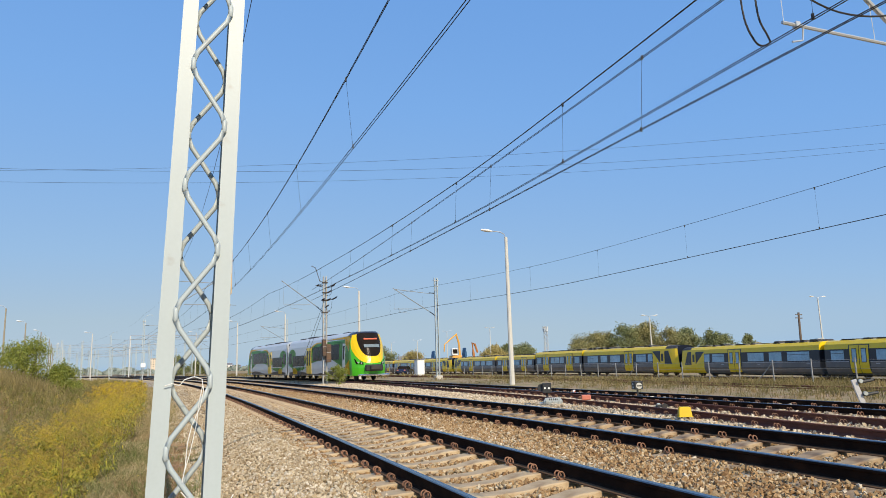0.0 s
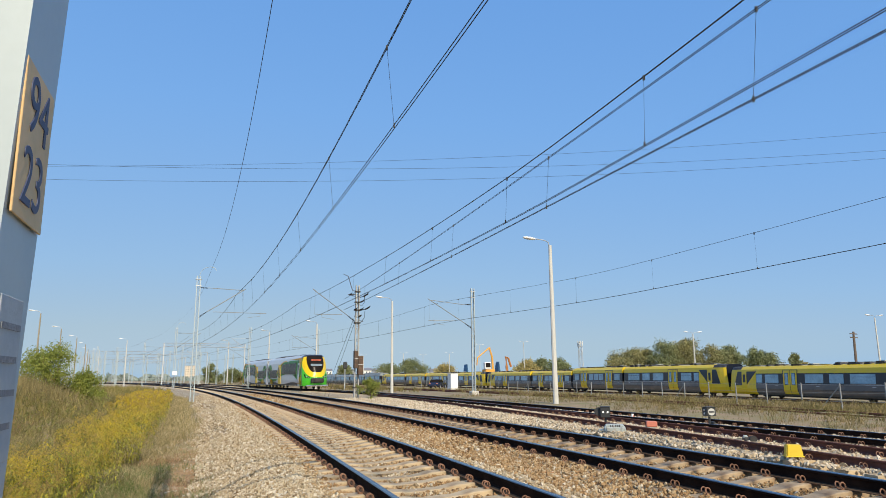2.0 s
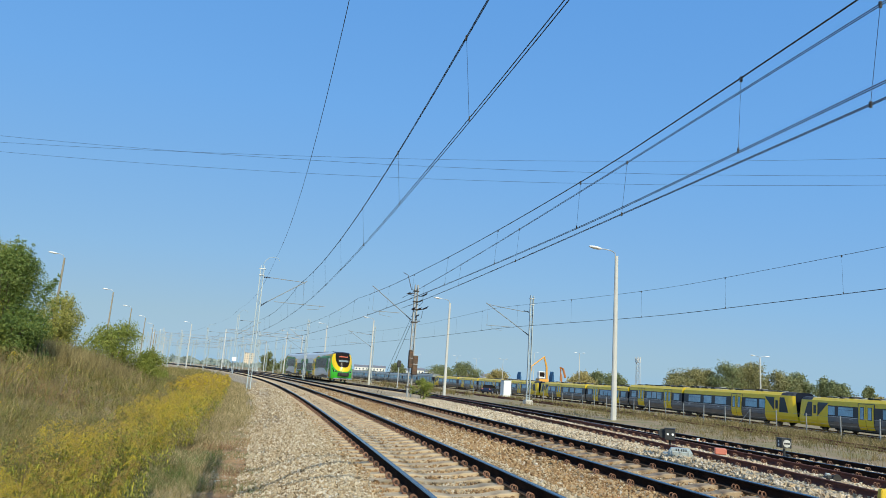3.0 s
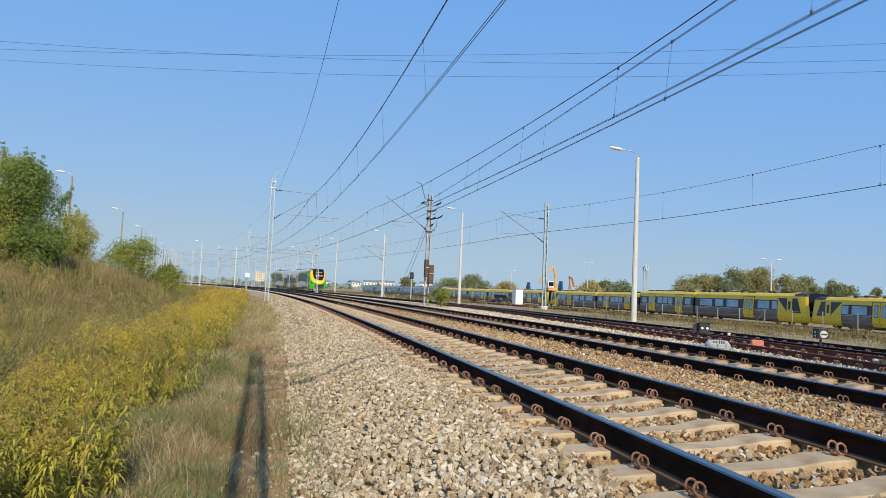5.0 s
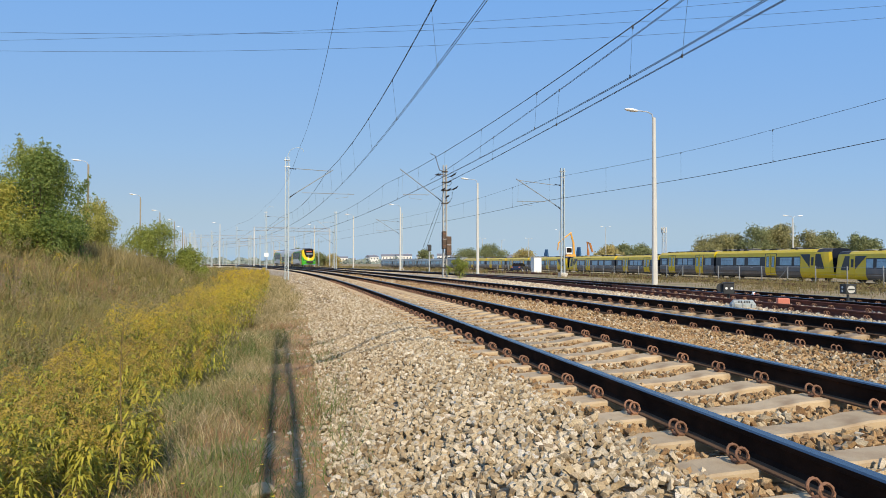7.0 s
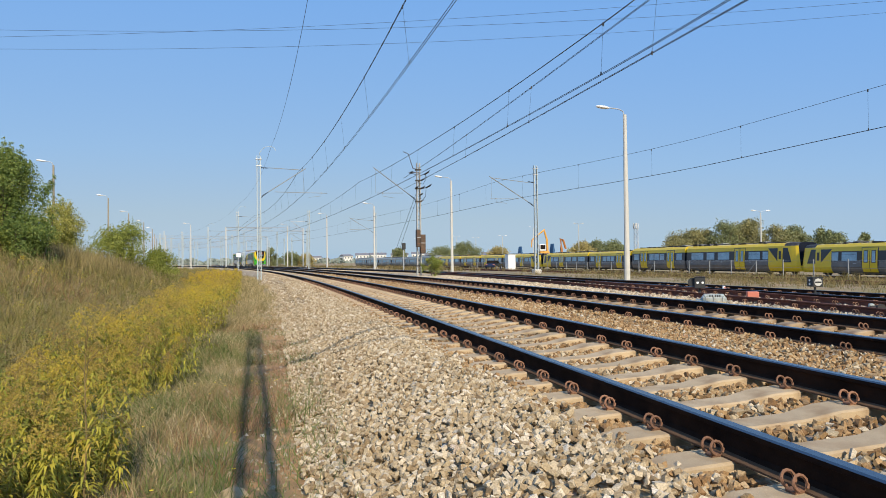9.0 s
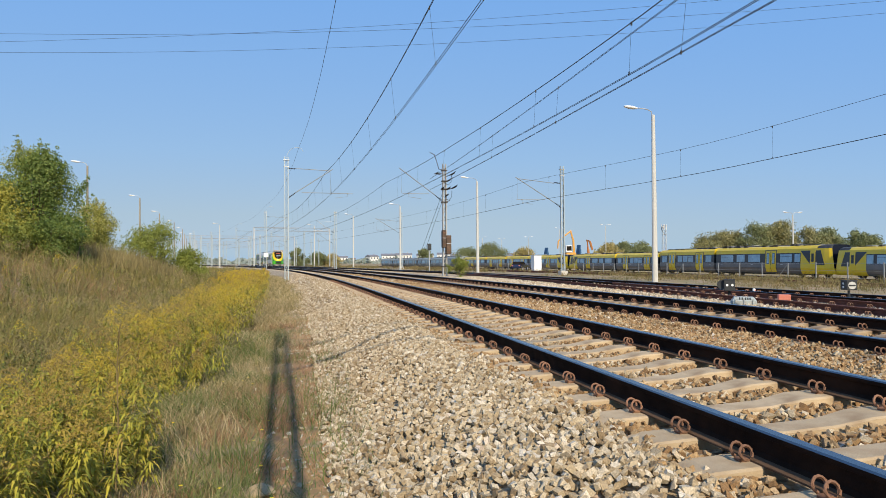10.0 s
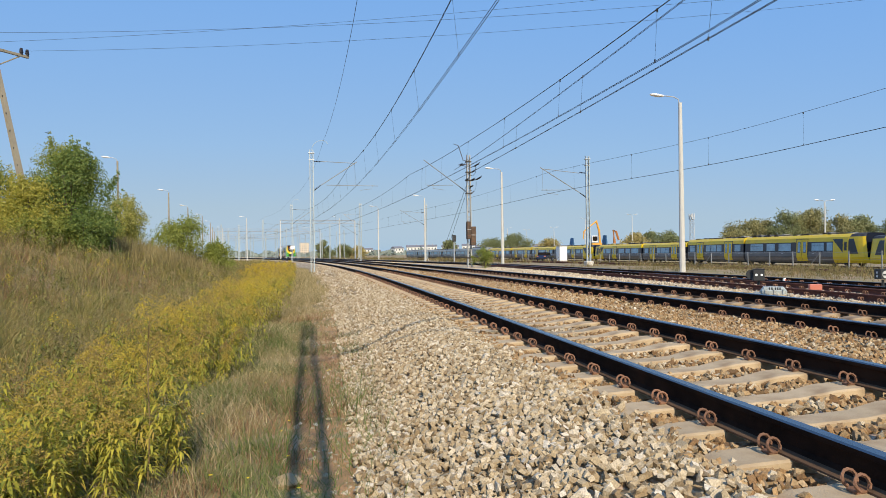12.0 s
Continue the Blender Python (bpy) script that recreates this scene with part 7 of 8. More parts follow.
hump = tagged(empty("cable_cover", pose(10.4, 16.6, -0.24, 0, 0, -60)), "dark rounded cable cover between rails", "cable cover")
bm = bmesh.new()
bmesh.ops.create_icosphere(bm, subdivisions=3, radius=1, matrix=Matrix.Diagonal((0.75, 0.32, 0.2, 1)))
part("cover", bm, M_UNDER, hump, smooth=True)

# tilted white post with two dark hooded lamps
tilt = tagged(empty("indicator_post", pose(14.4, 11.15, -0.2, 0, -15, -18)), "leaning pale grey post with two dark hooded lamps", "indicator")
bm = bmesh.new()
box(bm, (0, 0, 0.36), (0.13, 0.06, 0.85), bevel=0.01)
part("post", bm, M_SILVERLINE, tilt)
for z in (0.42, 0.74):
    bm = bmesh.new()
    tube(bm, [(0.08, -0.02, z - 0.02), (0.2, -0.05, z - 0.06), (0.42, -0.08, z - 0.08)], 0.055, 8, r1=0.03)
    hood = part("hood", bm, M_SIGBLACK, tilt)
    bm = bmesh.new()
    disc(bm, (0.12, -0.09, z - 0.02), 0.05, 0.05)
    part("lamp", bm, M_MACH, hood)


# ---- tall lamps ----
def lamp_post(x, y, z, h, ang, arms=1, arm=1.0, r=0.12, mat=None):
    top = tagged(empty("street_lamp", pose(x, y, z, 0, 0, ang)), "tall concrete lamp post with a white lamp head" if arms == 1 else "tall post with two white lamp heads", "lamp post", "lamp posts")
    bm = bmesh.new()
    tube(bm, [(0, 0, -0.4), (0, 0, h * 0.5), (0, 0, h)], r, 10, r1=r * 0.6)
    part("post", bm, mat or M_CONC, top)
    for k in range(arms):
        sd = -1 if k == 0 else 1
        bm = bmesh.new()
        tube(bm, [(0, 0, h - 0.3), (sd * 0.1, 0, h + 0.18), (sd * 0.35, 0, h + 0.3), (sd * arm, 0, h + 0.36)], 0.03, 6)
        part("arm", bm, M_GALV, top)
        bm = bmesh.new()
        bmesh.ops.create_icosphere(bm, subdivisions=2, radius=1, matrix=Matrix.Translation((sd * (arm + 0.3), 0, h + 0.37)) @ Matrix.Rotation(sd * radians(-6), 4, "Y") @ Matrix.Diagonal((0.42, 0.16, 0.09, 1)))
        part("lamp_head", bm, M_WHITE, top, "white lamp head")
    return top


lamp_post(12.75, 36.0, -0.1, 9.0, 8, r=0.16)
lamp_post(5.75, 65.5, -0.2, 9.0, 14, r=0.15)
lamp_post(-2.6, 96.5, -0.3, 9.2, 18, r=0.15)
lamp_post(-12.3, 128.0, -0.3, 10.0, 20, r=0.15)
lamp_post(-25.0, 163.0, -0.3, 10.0, 22, r=0.15)
for px, py in ((-46.0, 158.0), (-70.0, 214.0), (-101.0, 274.0)):
    lamp_post(px, py, -0.4, 10.2, 18, r=0.15)
for px, py, h in ((51.6, 91.1, 8.1), (52.3, 186.5, 11.6), (45.8, 217, 12.2), (39.3, 239, 10.2), (37.2, 300, 11.6), (71.4, 79.4, 9.6), (25, 262, 11), (11, 300, 11.5)):
    lamp_post(px, py, -1.0, h, 10, 2, 0.9, 0.13)
for px, py, h in ((-29.9, 62, 9.9), (-36.6, 90, 9.6), (-43.5, 115, 9.4), (-50, 140, 9.4), (-58, 168, 9.4), (-67, 196, 9.4), (-78, 230, 9.4)):
    lamp_post(px, py, gz(px, py) if py < 100 else -0.4, h - (gz(px, py) if py < 100 else -0.4), 10, 1, 0.7, 0.13, M_OLDPOLE)


# ---- A-shaped power pole on the bank ----
def power_pole(x, y, z, h, ang, arm_ang):
    """Two leaning concrete legs that meet at the top; the crossarm stands across the wires."""
    top = tagged(empty("power_pole", pose(x, y, z, 0, 0, ang)), "A-shaped weathered concrete power pole with a steel crossarm and insulators", "power pole")
    for sd in (-1, 1):
        bm = bmesh.new()
        a, b = Vector((sd * 1.55, 0, -0.3)), Vector((sd * 0.10, 0, h))
        tube(bm, [a, b], 0.15, 4, r1=0.10)
        leg = part("leg", bm, M_OLDPOLE, top)
        for k in range(9):
            c = a.lerp(b, 0.18 + 0.085 * k)
            bm = bmesh.new()
            box(bm, c + Vector((0, -0.10, 0)), (0.035, 0.05, 0.07))
            part("hole", bm, M_UNDER, leg)
    bm = bmesh.new()
    for dz, wd in ((0.30, 0.50), (0.75, 0.62)):
        box(bm, (0, -0.13, h - dz), (wd, 0.05, 0.08))
        box(bm, (0, 0.13, h - dz), (wd, 0.05, 0.08))
    part("spacer", bm, M_RUSTY, top)
    turn = Matrix.Rotation(radians(arm_ang - ang), 4, "Z")
    bm = bmesh.new()
    box(bm, (0, 0, h + 0.12), (3.1, 0.10, 0.10))
    part("crossarm", bm, M_OLDPOLE, top).matrix_local = turn
    for sd in (-1, 1):
        bm = bmesh.new()
        tube(bm, [(sd * 1.2, 0, h + 0.08), (sd * 0.12, 0, h - 0.62)], 0.03, 5)
        part("brace", bm, M_OLDPOLE, top).matrix_local = turn
    for u in (-1.5, -1.25, -0.13, 0.13, 1.25, 1.5):
        bm = bmesh.new()
        for dz, r in ((0.20, 0.075), (0.29, 0.085), (0.38, 0.07)):
            bmesh.ops.create_cone(bm, cap_ends=True, segments=10, radius1=r, radius2=r * 0.7, depth=0.09, matrix=Matrix.Translation((u, 0, h + dz)))
        part("insulator", bm, M_INSUL, top, "dark ribbed insulator").matrix_local = turn
    return top


power_pole(-17.69, 26.4, gz(-17.69, 26.4), 9.25 - gz(-17.69, 26.4), 18, 66)


# ---- yard fence ----
M_FENCE = material("dull weathered fence steel", (0.27, 0.28, 0.28), 0.7, 0.1, 0.2, 4, 50, 0.2)
def fence_post_mesh():
    bm = bmesh.new()
    box(bm, (0, 0, 0.75), (0.07, 0.07, 1.7), bevel=0.008)
    box(bm, (0, -0.04, 1.5), (0.03, 0.02, 0.05))
    me = bpy.data.meshes.new("post")
    bm.to_mesh(me)
    bm.free()
    me.materials.append(M_FENCE)
    return me


fence = tagged(empty("fence"), "grey post and wire fence in front of the parked trains", "fence")
pm = fence_post_mesh()
pts = []
s_ = 6.0
k_ = 0
while s_ < 120:
    q_ = 33.5 + 0.10 * (s_ - 25)
    x, y, a = along(s_, q_)
    pts.append((x, y, gz(x, y)))
    ob = new("post", pm)
    ob.parent = fence
    ob.matrix_local = Matrix.Translation((x, y, gz(x, y))) @ Matrix.Rotation(a, 4, "Z") @ Matrix.Rotation(random.uniform(-0.03, 0.03), 4, "Y")
    if k_ % 5 == 2:
        bm = bmesh.new()
        x2, y2, _ = along(s_ + 1.5, q_)
        tube(bm, [(x, y, gz(x, y) + 1.45), (x2, y2, gz(x2, y2) - 0.05)], 0.035, 6)
        part("brace", bm, M_FENCE, fence)
    s_ += 3.0
    k_ += 1
for h in (1.5, 1.0, 0.5):
    bm = bmesh.new()
    tube(bm, [(x, y, z + h) for x, y, z in pts], 0.008, 4)
    part("fence_wire", bm, M_FENCE, fence)

# cabinet, signal post, mast signs
cab = tagged(empty("relay_cabinet", pose(16.4, 93.6, -0.35, 0, 0, 14)), "white metal relay cabinet standing in the yard grass", "cabinet")
bm = bmesh.new()
box(bm, (0, 0, 1.05), (1.1, 1.2, 2.0), bevel=0.03)
part("housing", bm, M_WHITE, cab)
bm = bmesh.new()
box(bm, (0, 0, 2.1), (1.22, 1.32, 0.1), bevel=0.03)
part("roof", bm, M_GALV, cab)
bm = bmesh.new()
box(bm, (0, -0.615, 1.05), (0.95, 0.03, 1.8), bevel=0.01)
part("door", bm, M_WHITE, cab)
bm = bmesh.new()
box(bm, (0, 0, 0.0), (1.2, 1.3, 0.2), bevel=0.02)
part("plinth", bm, M_CONC, cab)
sig = tagged(empty("light_signal", pose(1.35, 85.0, -0.3, 0, 0, 12)), "railway light signal with a black head on a grey post", "signal")
bm = bmesh.new()
tube(bm, [(0, 0, -0.2), (0, 0, 3.3)], 0.07, 8)
part("post", bm, M_GALV, sig)
bm = bmesh.new()
box(bm, (0, -0.1, 3.15), (0.5, 0.2, 0.85), bevel=0.08)
part("head", bm, M_SIGBLACK, sig)
for z in (2.95, 3.3):
    bm = bmesh.new()
    disc(bm, (0, -0.21, z), 0.1, 0.03)
    part("lens", bm, M_BLACK, sig)
sx, sy, a = along(105.9, -1.65)
board = tagged(empty("sign_board", pose(sx, sy, 0, 0, 0, 15)), "white square sign board on a thin post", "sign")
bm = bmesh.new()
box(bm, (0, 0, 2.2), (0.66, 0.04, 0.58), bevel=0.01)
part("panel", bm, M_WHITE, board)
bm = bmesh.new()
tube(bm, [(0, 0.05, -0.5), (0, 0.05, 2.4)], 0.04, 6)
part("post", bm, M_GALV, board)


# ---- parked car in the yard ----
def parked_car(x, y, z, ang):
    car = tagged(empty("car", pose(x, y, z, 0, 0, ang)), "dark blue estate car parked in the yard grass", "car")
    paint = material("dark blue car paint", (0.02, 0.03, 0.07), 0.25, 0.2, 0.05, 2, 30, 0, coat=0.6)
    bm = bmesh.new()
    prism(bm, [(-2.1, 0.35), (2.1, 0.35), (2.15, 0.7), (1.9, 0.92), (0.95, 0.98), (-2.0, 1.0), (-2.15, 0.7)], -0.85, 0.85, Matrix.Rotation(radians(90), 4, "X"))
    bmesh.ops.bevel(bm, geom=bm.edges[:], offset=0.07, segments=2, affect="EDGES")
    part("body", bm, paint, car)
    bm = bmesh.new()
    prism(bm, [(-1.95, 0.95), (1.0, 0.95), (0.3, 1.42), (-1.55, 1.46)], -0.72, 0.72, Matrix.Rotation(radians(90), 4, "X"))
    bmesh.ops.bevel(bm, geom=bm.edges[:], offset=0.06, segments=2, affect="EDGES")
    part("cabin_glass", bm, M_DGLASS, car)
    bm = bmesh.new()
    box(bm, (-0.65, 0, 1.47), (1.8, 1.36, 0.05), bevel=0.02)
    part("roof", bm, paint, car)
    for dx in (-1.3, 1.3):
        for dy in (-0.8, 0.8):
            bm = bmesh.new()
            disc(bm, (dx, dy, 0.32), 0.32, 0.2)
            wheel = part("wheel", bm, M_BLACK, car)
            bm = bmesh.new()
            disc(bm, (dx, dy * 1.13, 0.32), 0.19, 0.03)
            part("rim", bm, M_GALV, wheel)
    for dy in (-0.62, 0.62):
        bm = bmesh.new()
        box(bm, (-2.12, dy, 0.82), (0.08, 0.28, 0.16), bevel=0.02)
        part("tail_light", bm, M_ORANGE, car)
    return car


parked_car(16.9, 112.0, -0.6, 63)


# ---- excavator behind the trains ----
def excavator(x, y, z, ang):
    ex = tagged(empty("excavator", pose(x, y, z, 0, 0, ang)), "orange excavator with a bent arm and white cab behind the trains", "excavator")
    org = material("orange machine paint", (0.66, 0.33, 0.06), 0.5, 0, 0.12, 2, 30, 0.1)
    bm = bmesh.new()
    box(bm, (0.3, 0, 4.3), (2.6, 2.4, 1.0), bevel=0.15)
    part("body", bm, org, ex)
    bm = bmesh.new()
    box(bm, (-0.4, -0.8, 5.7), (1.6, 1.2, 1.7), bevel=0.12)
    part("cab", bm, M_WHITE, ex, "white cab")
    bm = bmesh.new()
    box(bm, (-0.4, -1.42, 5.8), (1.3, 0.05, 1.1), bevel=0.02)
    part("cab_window", bm, M_DGLASS, ex)
    for name, ps, r in (("boom", [(1.7, 0.4, 4.8), (1.55, 0.4, 7.8), (0.9, 0.4, 10.0)], 0.30), ("stick", [(1.0, 0.4, 10.3), (-0.4, 0.4, 9.3), (-2.6, 0.4, 7.6)], 0.22), ("dipper", [(-2.5, 0.4, 7.7), (-2.7, 0.4, 5.8)], 0.18)):
        bm = bmesh.new()
        tube(bm, ps, r, 6, r1=r * 0.7)
        part(name, bm, org, ex)
    bm = bmesh.new()
    box(bm, (0, 0, 2.0), (2.6, 3.6, 4.0), bevel=0.2)
    part("undercarriage", bm, M_UNDER, ex)
    return ex


excavator(37.6, 168.0, -1.8, 12)
blue = material("blue tarpaulin", (0.03, 0.10, 0.22), 0.6, 0, 0.2, 1.5, 12, 0.3)
for px, py, h, w in ((32.8, 172, 5.4, 0.30), (40.7, 170, 6.0, 0.34)):
    ob = tagged(empty("covered_load", pose(px, py, -1.0, 0, 0, 20)), "tall load under blue tarpaulin behind the trains", "tarpaulin")
    bm = bmesh.new()
    prism(bm, [(-w, 0), (w, 0), (w * 0.8, h * 0.7), (w * 0.35, h), (-w * 0.2, h * 0.97), (-w * 0.7, h * 0.75)], -0.8, 0.8, Matrix.Rotation(radians(90), 4, "X"))
    bmesh.ops.bevel(bm, geom=bm.edges[:], offset=0.12, segments=2, affect="EDGES")
    part("cover", bm, blue, ob)
grab = tagged(empty("loader_arm", pose(43.4, 170, -1.0, 0, 0, 10)), "folded orange loader arm behind the trains", "loader")
bm = bmesh.new()
tube(bm, [(0, 0, 0), (-0.3, 0, 4.6), (-0.5, 0, 7.2), (0.2, 0, 6.8), (0.9, 0, 4.6)], 0.36, 6, r1=0.25)
part("arm", bm, material("worn orange loader paint", (0.42, 0.17, 0.05), 0.6, 0, 0.3, 2, 20, 0.2), grab)

# ---- lattice radio tower ----
tower = tagged(empty("radio_tower", pose(86.0, 233.0, -1.0)), "grey lattice radio tower with antenna panels", "tower")
for sx, sy in ((-1, -1), (1, -1), (1, 1), (-1, 1)):
    bm = bmesh.new()
    tube(bm, [(sx * 0.7, sy * 0.7, 0), (sx * 0.5, sy * 0.5, 14.0)], 0.08, 5)
    part("leg", bm, M_GALV, tower)
for k in range(9):
    z = k * 1.55
    for (ax, ay), (bx, by) in (((-1, -1), (1, -1)), ((1, -1), (1, 1)), ((1, 1), (-1, 1)), ((-1, 1), (-1, -1))):
        bm = bmesh.new()
        tube(bm, [(ax * 0.6, ay * 0.6, z), (bx * 0.6, by * 0.6, z + 1.55)], 0.05, 4)
        part("brace", bm, M_GALV, tower)
        bm = bmesh.new()
        tube(bm, [(ax * 0.6, ay * 0.6, z + 1.55), (bx * 0.6, by * 0.6, z + 1.55)], 0.05, 4)
        part("strut", bm, M_GALV, tower)
for a in (0.3, 2.4, 4.5, 1.4):
    bm = bmesh.new()
    box(bm, (0.95 * math.cos(a), 0.95 * math.sin(a), 13.4), (0.3, 0.3, 2.0), bevel=0.05)
    part("antenna_panel", bm, M_GALV, tower)

# ---- wooden telegraph pole ----
tp = tagged(empty("telegraph_pole", pose(69.5, 81.5, -1.0, 0, 2, 10)), "weathered wooden pole with a crossarm beyond the trains", "utility pole")
bm = bmesh.new()
tube(bm, [(0, 0, 0), (0, 0, 7.9)], 0.2, 8, r1=0.14)
part("pole", bm, M_WOODSL, tp)
for z in (7.6, 7.1):
    bm = bmesh.new()
    box(bm, (0, 0, z), (1.3, 0.12, 0.12), bevel=0.01)
    part("crossarm", bm, M_WOODSL, tp)


# ---- houses far off ----
M_WALLW = material("white render", (0.72, 0.71, 0.68), 0.9, 0, 0.06, 0.5, 8, 0.1)
M_WALLB = material("beige render", (0.62, 0.53, 0.42), 0.9, 0, 0.06, 0.5, 8, 0.1)
M_WALLG = material("grey render", (0.45, 0.45, 0.45), 0.9, 0, 0.06, 0.5, 8, 0.1)
M_TILE = material("grey roof sheets", (0.20, 0.20, 0.22), 0.8, 0, 0.2, 1, 10, 0.2)
M_TILER = material("red roof tiles", (0.26, 0.11, 0.085), 0.8, 0, 0.2, 1, 10, 0.2)
M_HWIN = material("house window glass", (0.05, 0.07, 0.10), 0.15, 0, 0.2, 1, 8, 0)


def house(x, y, w, d, h, ang, roof, wall, label, storeys=2, flat=False):
    hs = tagged(empty("house", pose(x, y, -1.0, 0, 0, ang)), label, "house", "houses beyond the railway")
    bm = bmesh.new()
    box(bm, (0, 0, h / 2), (w, d, h))
    part("wall", bm, wall, hs)
    bm = bmesh.new()
    if flat:
        box(bm, (0, 0, h + 0.2), (w + 0.4, d + 0.4, 0.4), bevel=0.05)
    else:
        prism(bm, [(-d / 2 - 0.5, h), (d / 2 + 0.5, h), (0, h + d * 0.20)], -w / 2 - 0.4, w / 2 + 0.4, Matrix.Rotation(radians(90), 4, "Z") @ Matrix.Rotation(radians(90), 4, "X"))
    rf = part("roof", bm, roof, hs)
    if not flat:
        bm = bmesh.new()
        box(bm, (w * 0.25, 0.6, h + d * 0.20), (0.7, 0.7, 1.4))
        part("chimney", bm, M_WALLG, rf)
    n = max(2, int(w / 2.6))
    for sto in range(storeys):
        for k in range(n):
            bm = bmesh.new()
            cx, cz = -w / 2 + (k + 0.5) * w / n, (sto + 0.55) * h / storeys
            box(bm, (cx, -d / 2 - 0.02, cz), (1.0, 0.08, 1.2))
            part("window", bm, M_HWIN, hs)
    return hs


for x, y, w, d, h, ang, roof, wall, lab, sto, flat in (
        (-99, 700, 10, 8, 6.6, 8, M_TILE, M_WALLW, "white terraced house with a grey roof far across the fields", 2, False),
        (-88, 702, 10, 8, 7.2, 8, M_TILE, M_WALLW, "white terraced house with a grey roof far across the fields", 2, False),
        (-78, 703, 9, 8, 6.4, 8, M_TILE, M_WALLW, "white terraced house with a grey roof far across the fields", 2, False),
        (-68, 690, 7, 6, 4.6, 8, M_TILER, M_WALLG, "house with a dull red roof far across the fields", 1, False),
        (-41, 600, 9, 8, 6.6, 35, M_TILE, M_WALLW, "white house with a grey roof far across the fields", 2, False),
        (-27, 606, 12, 9, 7.4, 5, M_TILE, M_WALLW, "white house with a grey roof far across the fields", 2, False),
        (-13, 600, 14, 9, 7.6, 5, M_TILE, M_WALLW, "long white house with a grey roof beyond the yard", 2, False),
        (6, 596, 15, 9, 7.0, 0, M_TILE, M_WALLW, "white house with a grey roof beyond the yard", 2, False),
        (22, 590, 11, 9, 7.8, 0, M_TILE, M_WALLW, "tall white house with a grey roof beyond the yard", 2, False),
        (37, 580, 18, 10, 6.6, 0, M_TILE, M_WALLW, "white hall with a grey pitched roof beyond the yard", 1, False),
        (62, 560, 9, 7, 5.6, -5, M_TILER, M_WALLW, "white house with a dull red roof beyond the yard", 1, False),
        (84, 560, 20, 12, 6.0, -5, M_TILE, M_WALLG, "grey shed beyond the yard", 1, False),
        (-203, 985, 14, 12, 19, 12, M_TILE, M_WALLB, "pinkish beige block of flats far along the line", 6, True)):
    house(x, y, w, d, h, ang, roof, wall, lab, sto, flat)


# ---- portal frames over the far tracks ----
def portal(s, q0, q1, h):
    x0, y0, a = along(s, q0)
    x1, y1, _ = along(s, q1)
    w = math.hypot(x1 - x0, y1 - y0)
    g = tagged(empty("portal_frame", Matrix.Translation((x0, y0, -0.4)) @ Matrix.Rotation(math.atan2(y1 - y0, x1 - x0), 4, "Z")), "grey steel catenary portal spanning the far tracks", "portal frame", "portal frames")
    for x in (0, w):
        bm = bmesh.new()
        box(bm, (x, 0, h / 2), (0.24, 0.24, h))
        part("leg", bm, M_GALV, g)
    bm = bmesh.new()
    for zz in (h, h - 0.8):
        for yy in (-0.25, 0.25):
            tube(bm, [(0, yy, zz), (w, yy, zz)], 0.05, 4)
    n = int(w / 1.2)
    for k in range(n):
        tube(bm, [(w * k / n, -0.25, h if k % 2 else h - 0.8), (w * (k + 1) / n, -0.25, h - 0.8 if k % 2 else h)], 0.03, 4)
    part("girder", bm, M_GALV, g)
    return g


for s, q0, q1 in ((160, 2.0, 19.8), (214, -9, 24), (272, -14, 34), (330, -18, 46)):
    portal(s, q0, q1, 9.6)
far_mast = tagged(lattice_mast(9.0), "grey catenary mast far along the line", "mast", "masts far along the line")
i = 0
for s in (170, 190, 204, 218, 234, 250, 266, 284, 304, 326, 350, 376, 404, 434):
    for q in (-14, -11, -7.5, -3.5, 7.5, 29) if s > 195 else (-11, -7.5, 7.5, 16.5):
        x, y, a = along(s + rng.uniform(-5, 5), q + rng.uniform(-1, 1))
        m = Matrix.Translation((x, y, -0.4)) @ Matrix.Rotation(a, 4, "Z")
        if i == 0:
            far_mast.matrix_world = m
        else:
            copy_thing(far_mast, m)
        i += 1
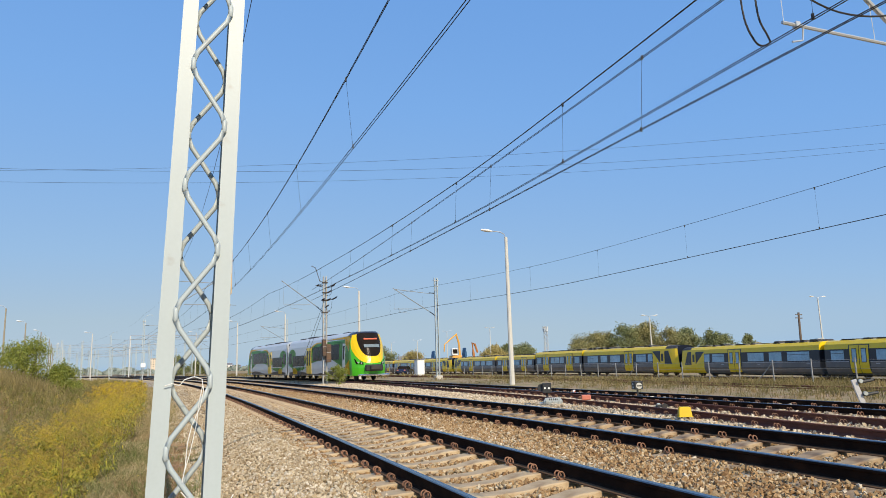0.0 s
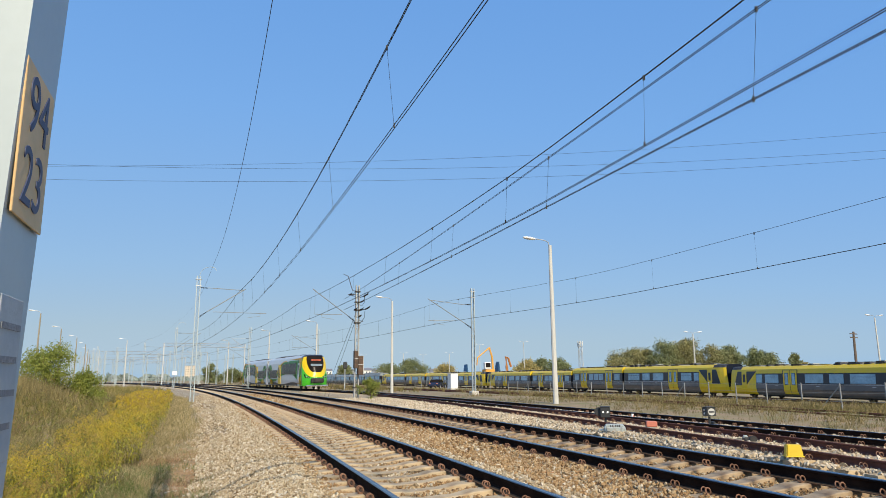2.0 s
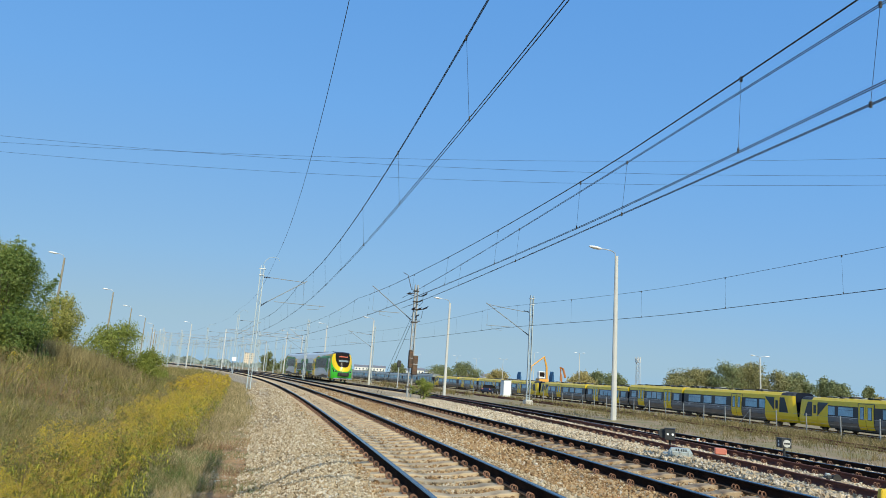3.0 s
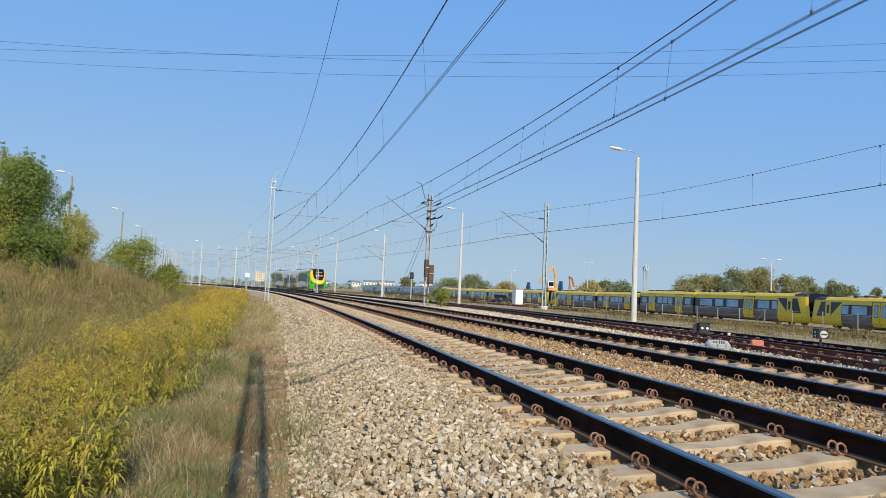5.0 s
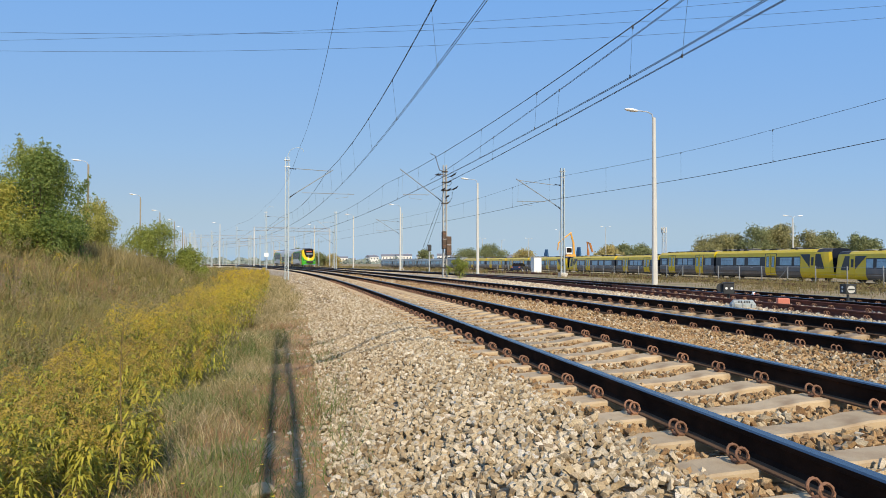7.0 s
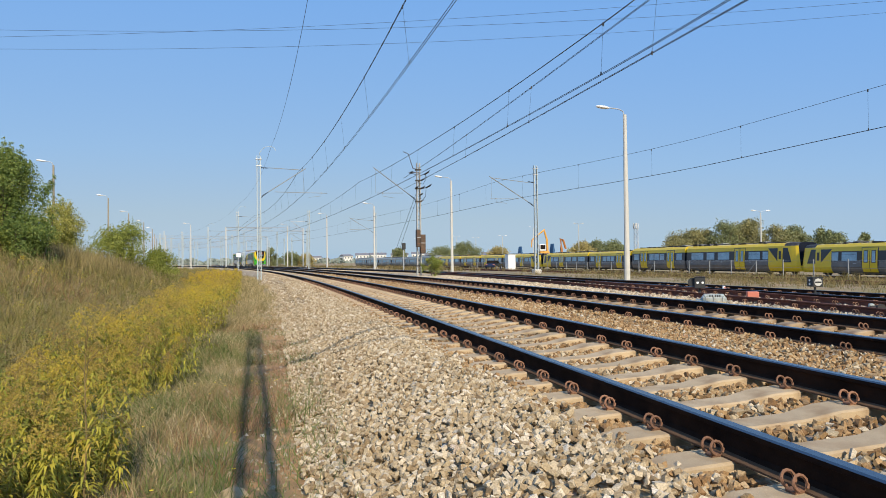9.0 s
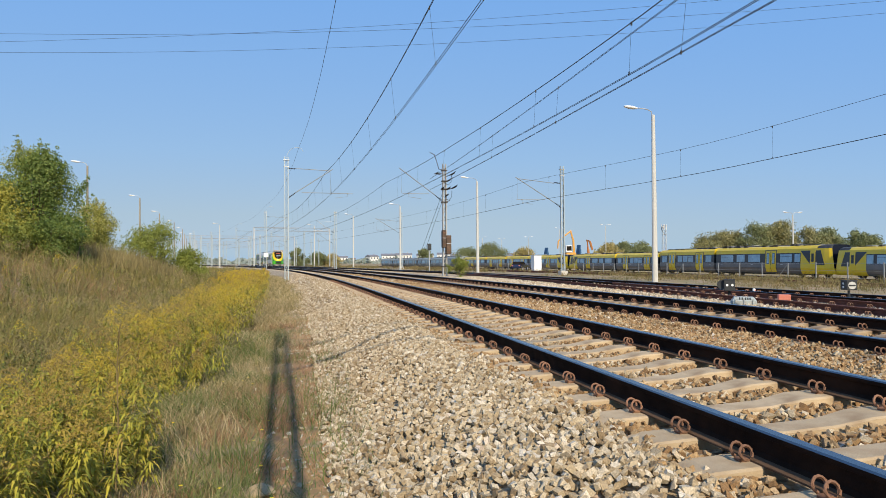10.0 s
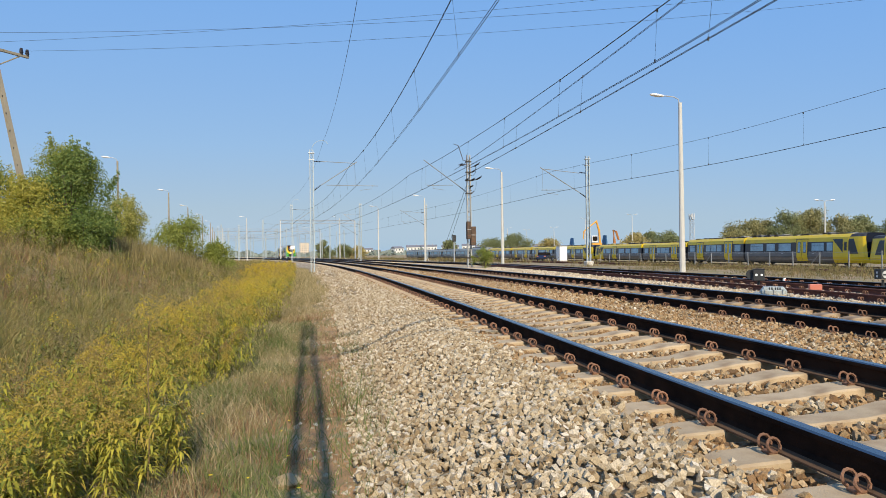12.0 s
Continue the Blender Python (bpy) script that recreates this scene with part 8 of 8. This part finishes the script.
# wagons and works far along the line
M_WAGON = material("grey wagon", (0.30, 0.31, 0.32), 0.7, 0, 0.2, 1, 8, 0.1)
for k, (s, q, mat, lab) in enumerate(((262, -9, M_WAGON, "grey goods wagon far along the line"), (278, -9, M_ORANGE, "orange goods wagon far along the line"), (296, -9, M_WAGON, "grey goods wagon far along the line"))):
    x, y, a = along(s, q)
    w = tagged(empty("goods_wagon", Matrix.Translation((x, y, -0.3)) @ Matrix.Rotation(a, 4, "Z")), lab, "wagon", "goods wagons")
    bm = bmesh.new()
    box(bm, (0, 0, 2.2), (2.7, 12, 2.4), bevel=0.08)
    part("box_body", bm, mat, w)
    bm = bmesh.new()
    box(bm, (0, 0, 0.9), (2.4, 12.4, 0.25))
    part("frame", bm, M_UNDER, w)
    for yy in (-4.5, 4.5):
        bm = bmesh.new()
        wheelset(bm, yy)
        part("wheelset", bm, M_WHEEL, w)
# low woods on the horizon, the distance haze mixed into their leaf colour
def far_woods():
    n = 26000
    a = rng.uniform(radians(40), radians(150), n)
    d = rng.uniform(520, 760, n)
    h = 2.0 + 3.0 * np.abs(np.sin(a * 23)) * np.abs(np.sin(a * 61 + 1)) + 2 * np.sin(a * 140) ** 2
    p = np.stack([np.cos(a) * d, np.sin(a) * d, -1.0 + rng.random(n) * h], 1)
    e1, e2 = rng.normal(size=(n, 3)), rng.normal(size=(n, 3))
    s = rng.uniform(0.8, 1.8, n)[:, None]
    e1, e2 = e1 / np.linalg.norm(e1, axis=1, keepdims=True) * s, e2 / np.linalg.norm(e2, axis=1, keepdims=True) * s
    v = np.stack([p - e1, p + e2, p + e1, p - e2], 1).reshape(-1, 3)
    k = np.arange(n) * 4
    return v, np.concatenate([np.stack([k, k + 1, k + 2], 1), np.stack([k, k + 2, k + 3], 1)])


tagged(bulk("far_woods", *far_woods(), leaf_mat("far leaves, haze in colour", (0.20, 0.25, 0.20), (0.28, 0.32, 0.27), (0.36, 0.38, 0.32))), "low woods on the horizon with haze painted into the leaf colour", "woods", kind="stuff")


# ---- what moves ----
def motions():
    """The railcar runs away along the far track; both its ends keep to the rails."""
    rows = []
    for k in range(25):
        t = k * 0.5
        s = 45.5 + 13.7 * t
        front, rear = track_frame("far", s + 0.5, 0.072).translation, track_frame("far", s + 41.4, 0.072).translation
        way = rear - front
        ang = math.atan2(way.y, way.x) - math.pi / 2
        rows.append((t, Matrix.Translation(front - way.normalized() * 0.5) @ Matrix.Rotation(ang, 4, "Z")))
    walk(RAILCAR, rows)


motions()
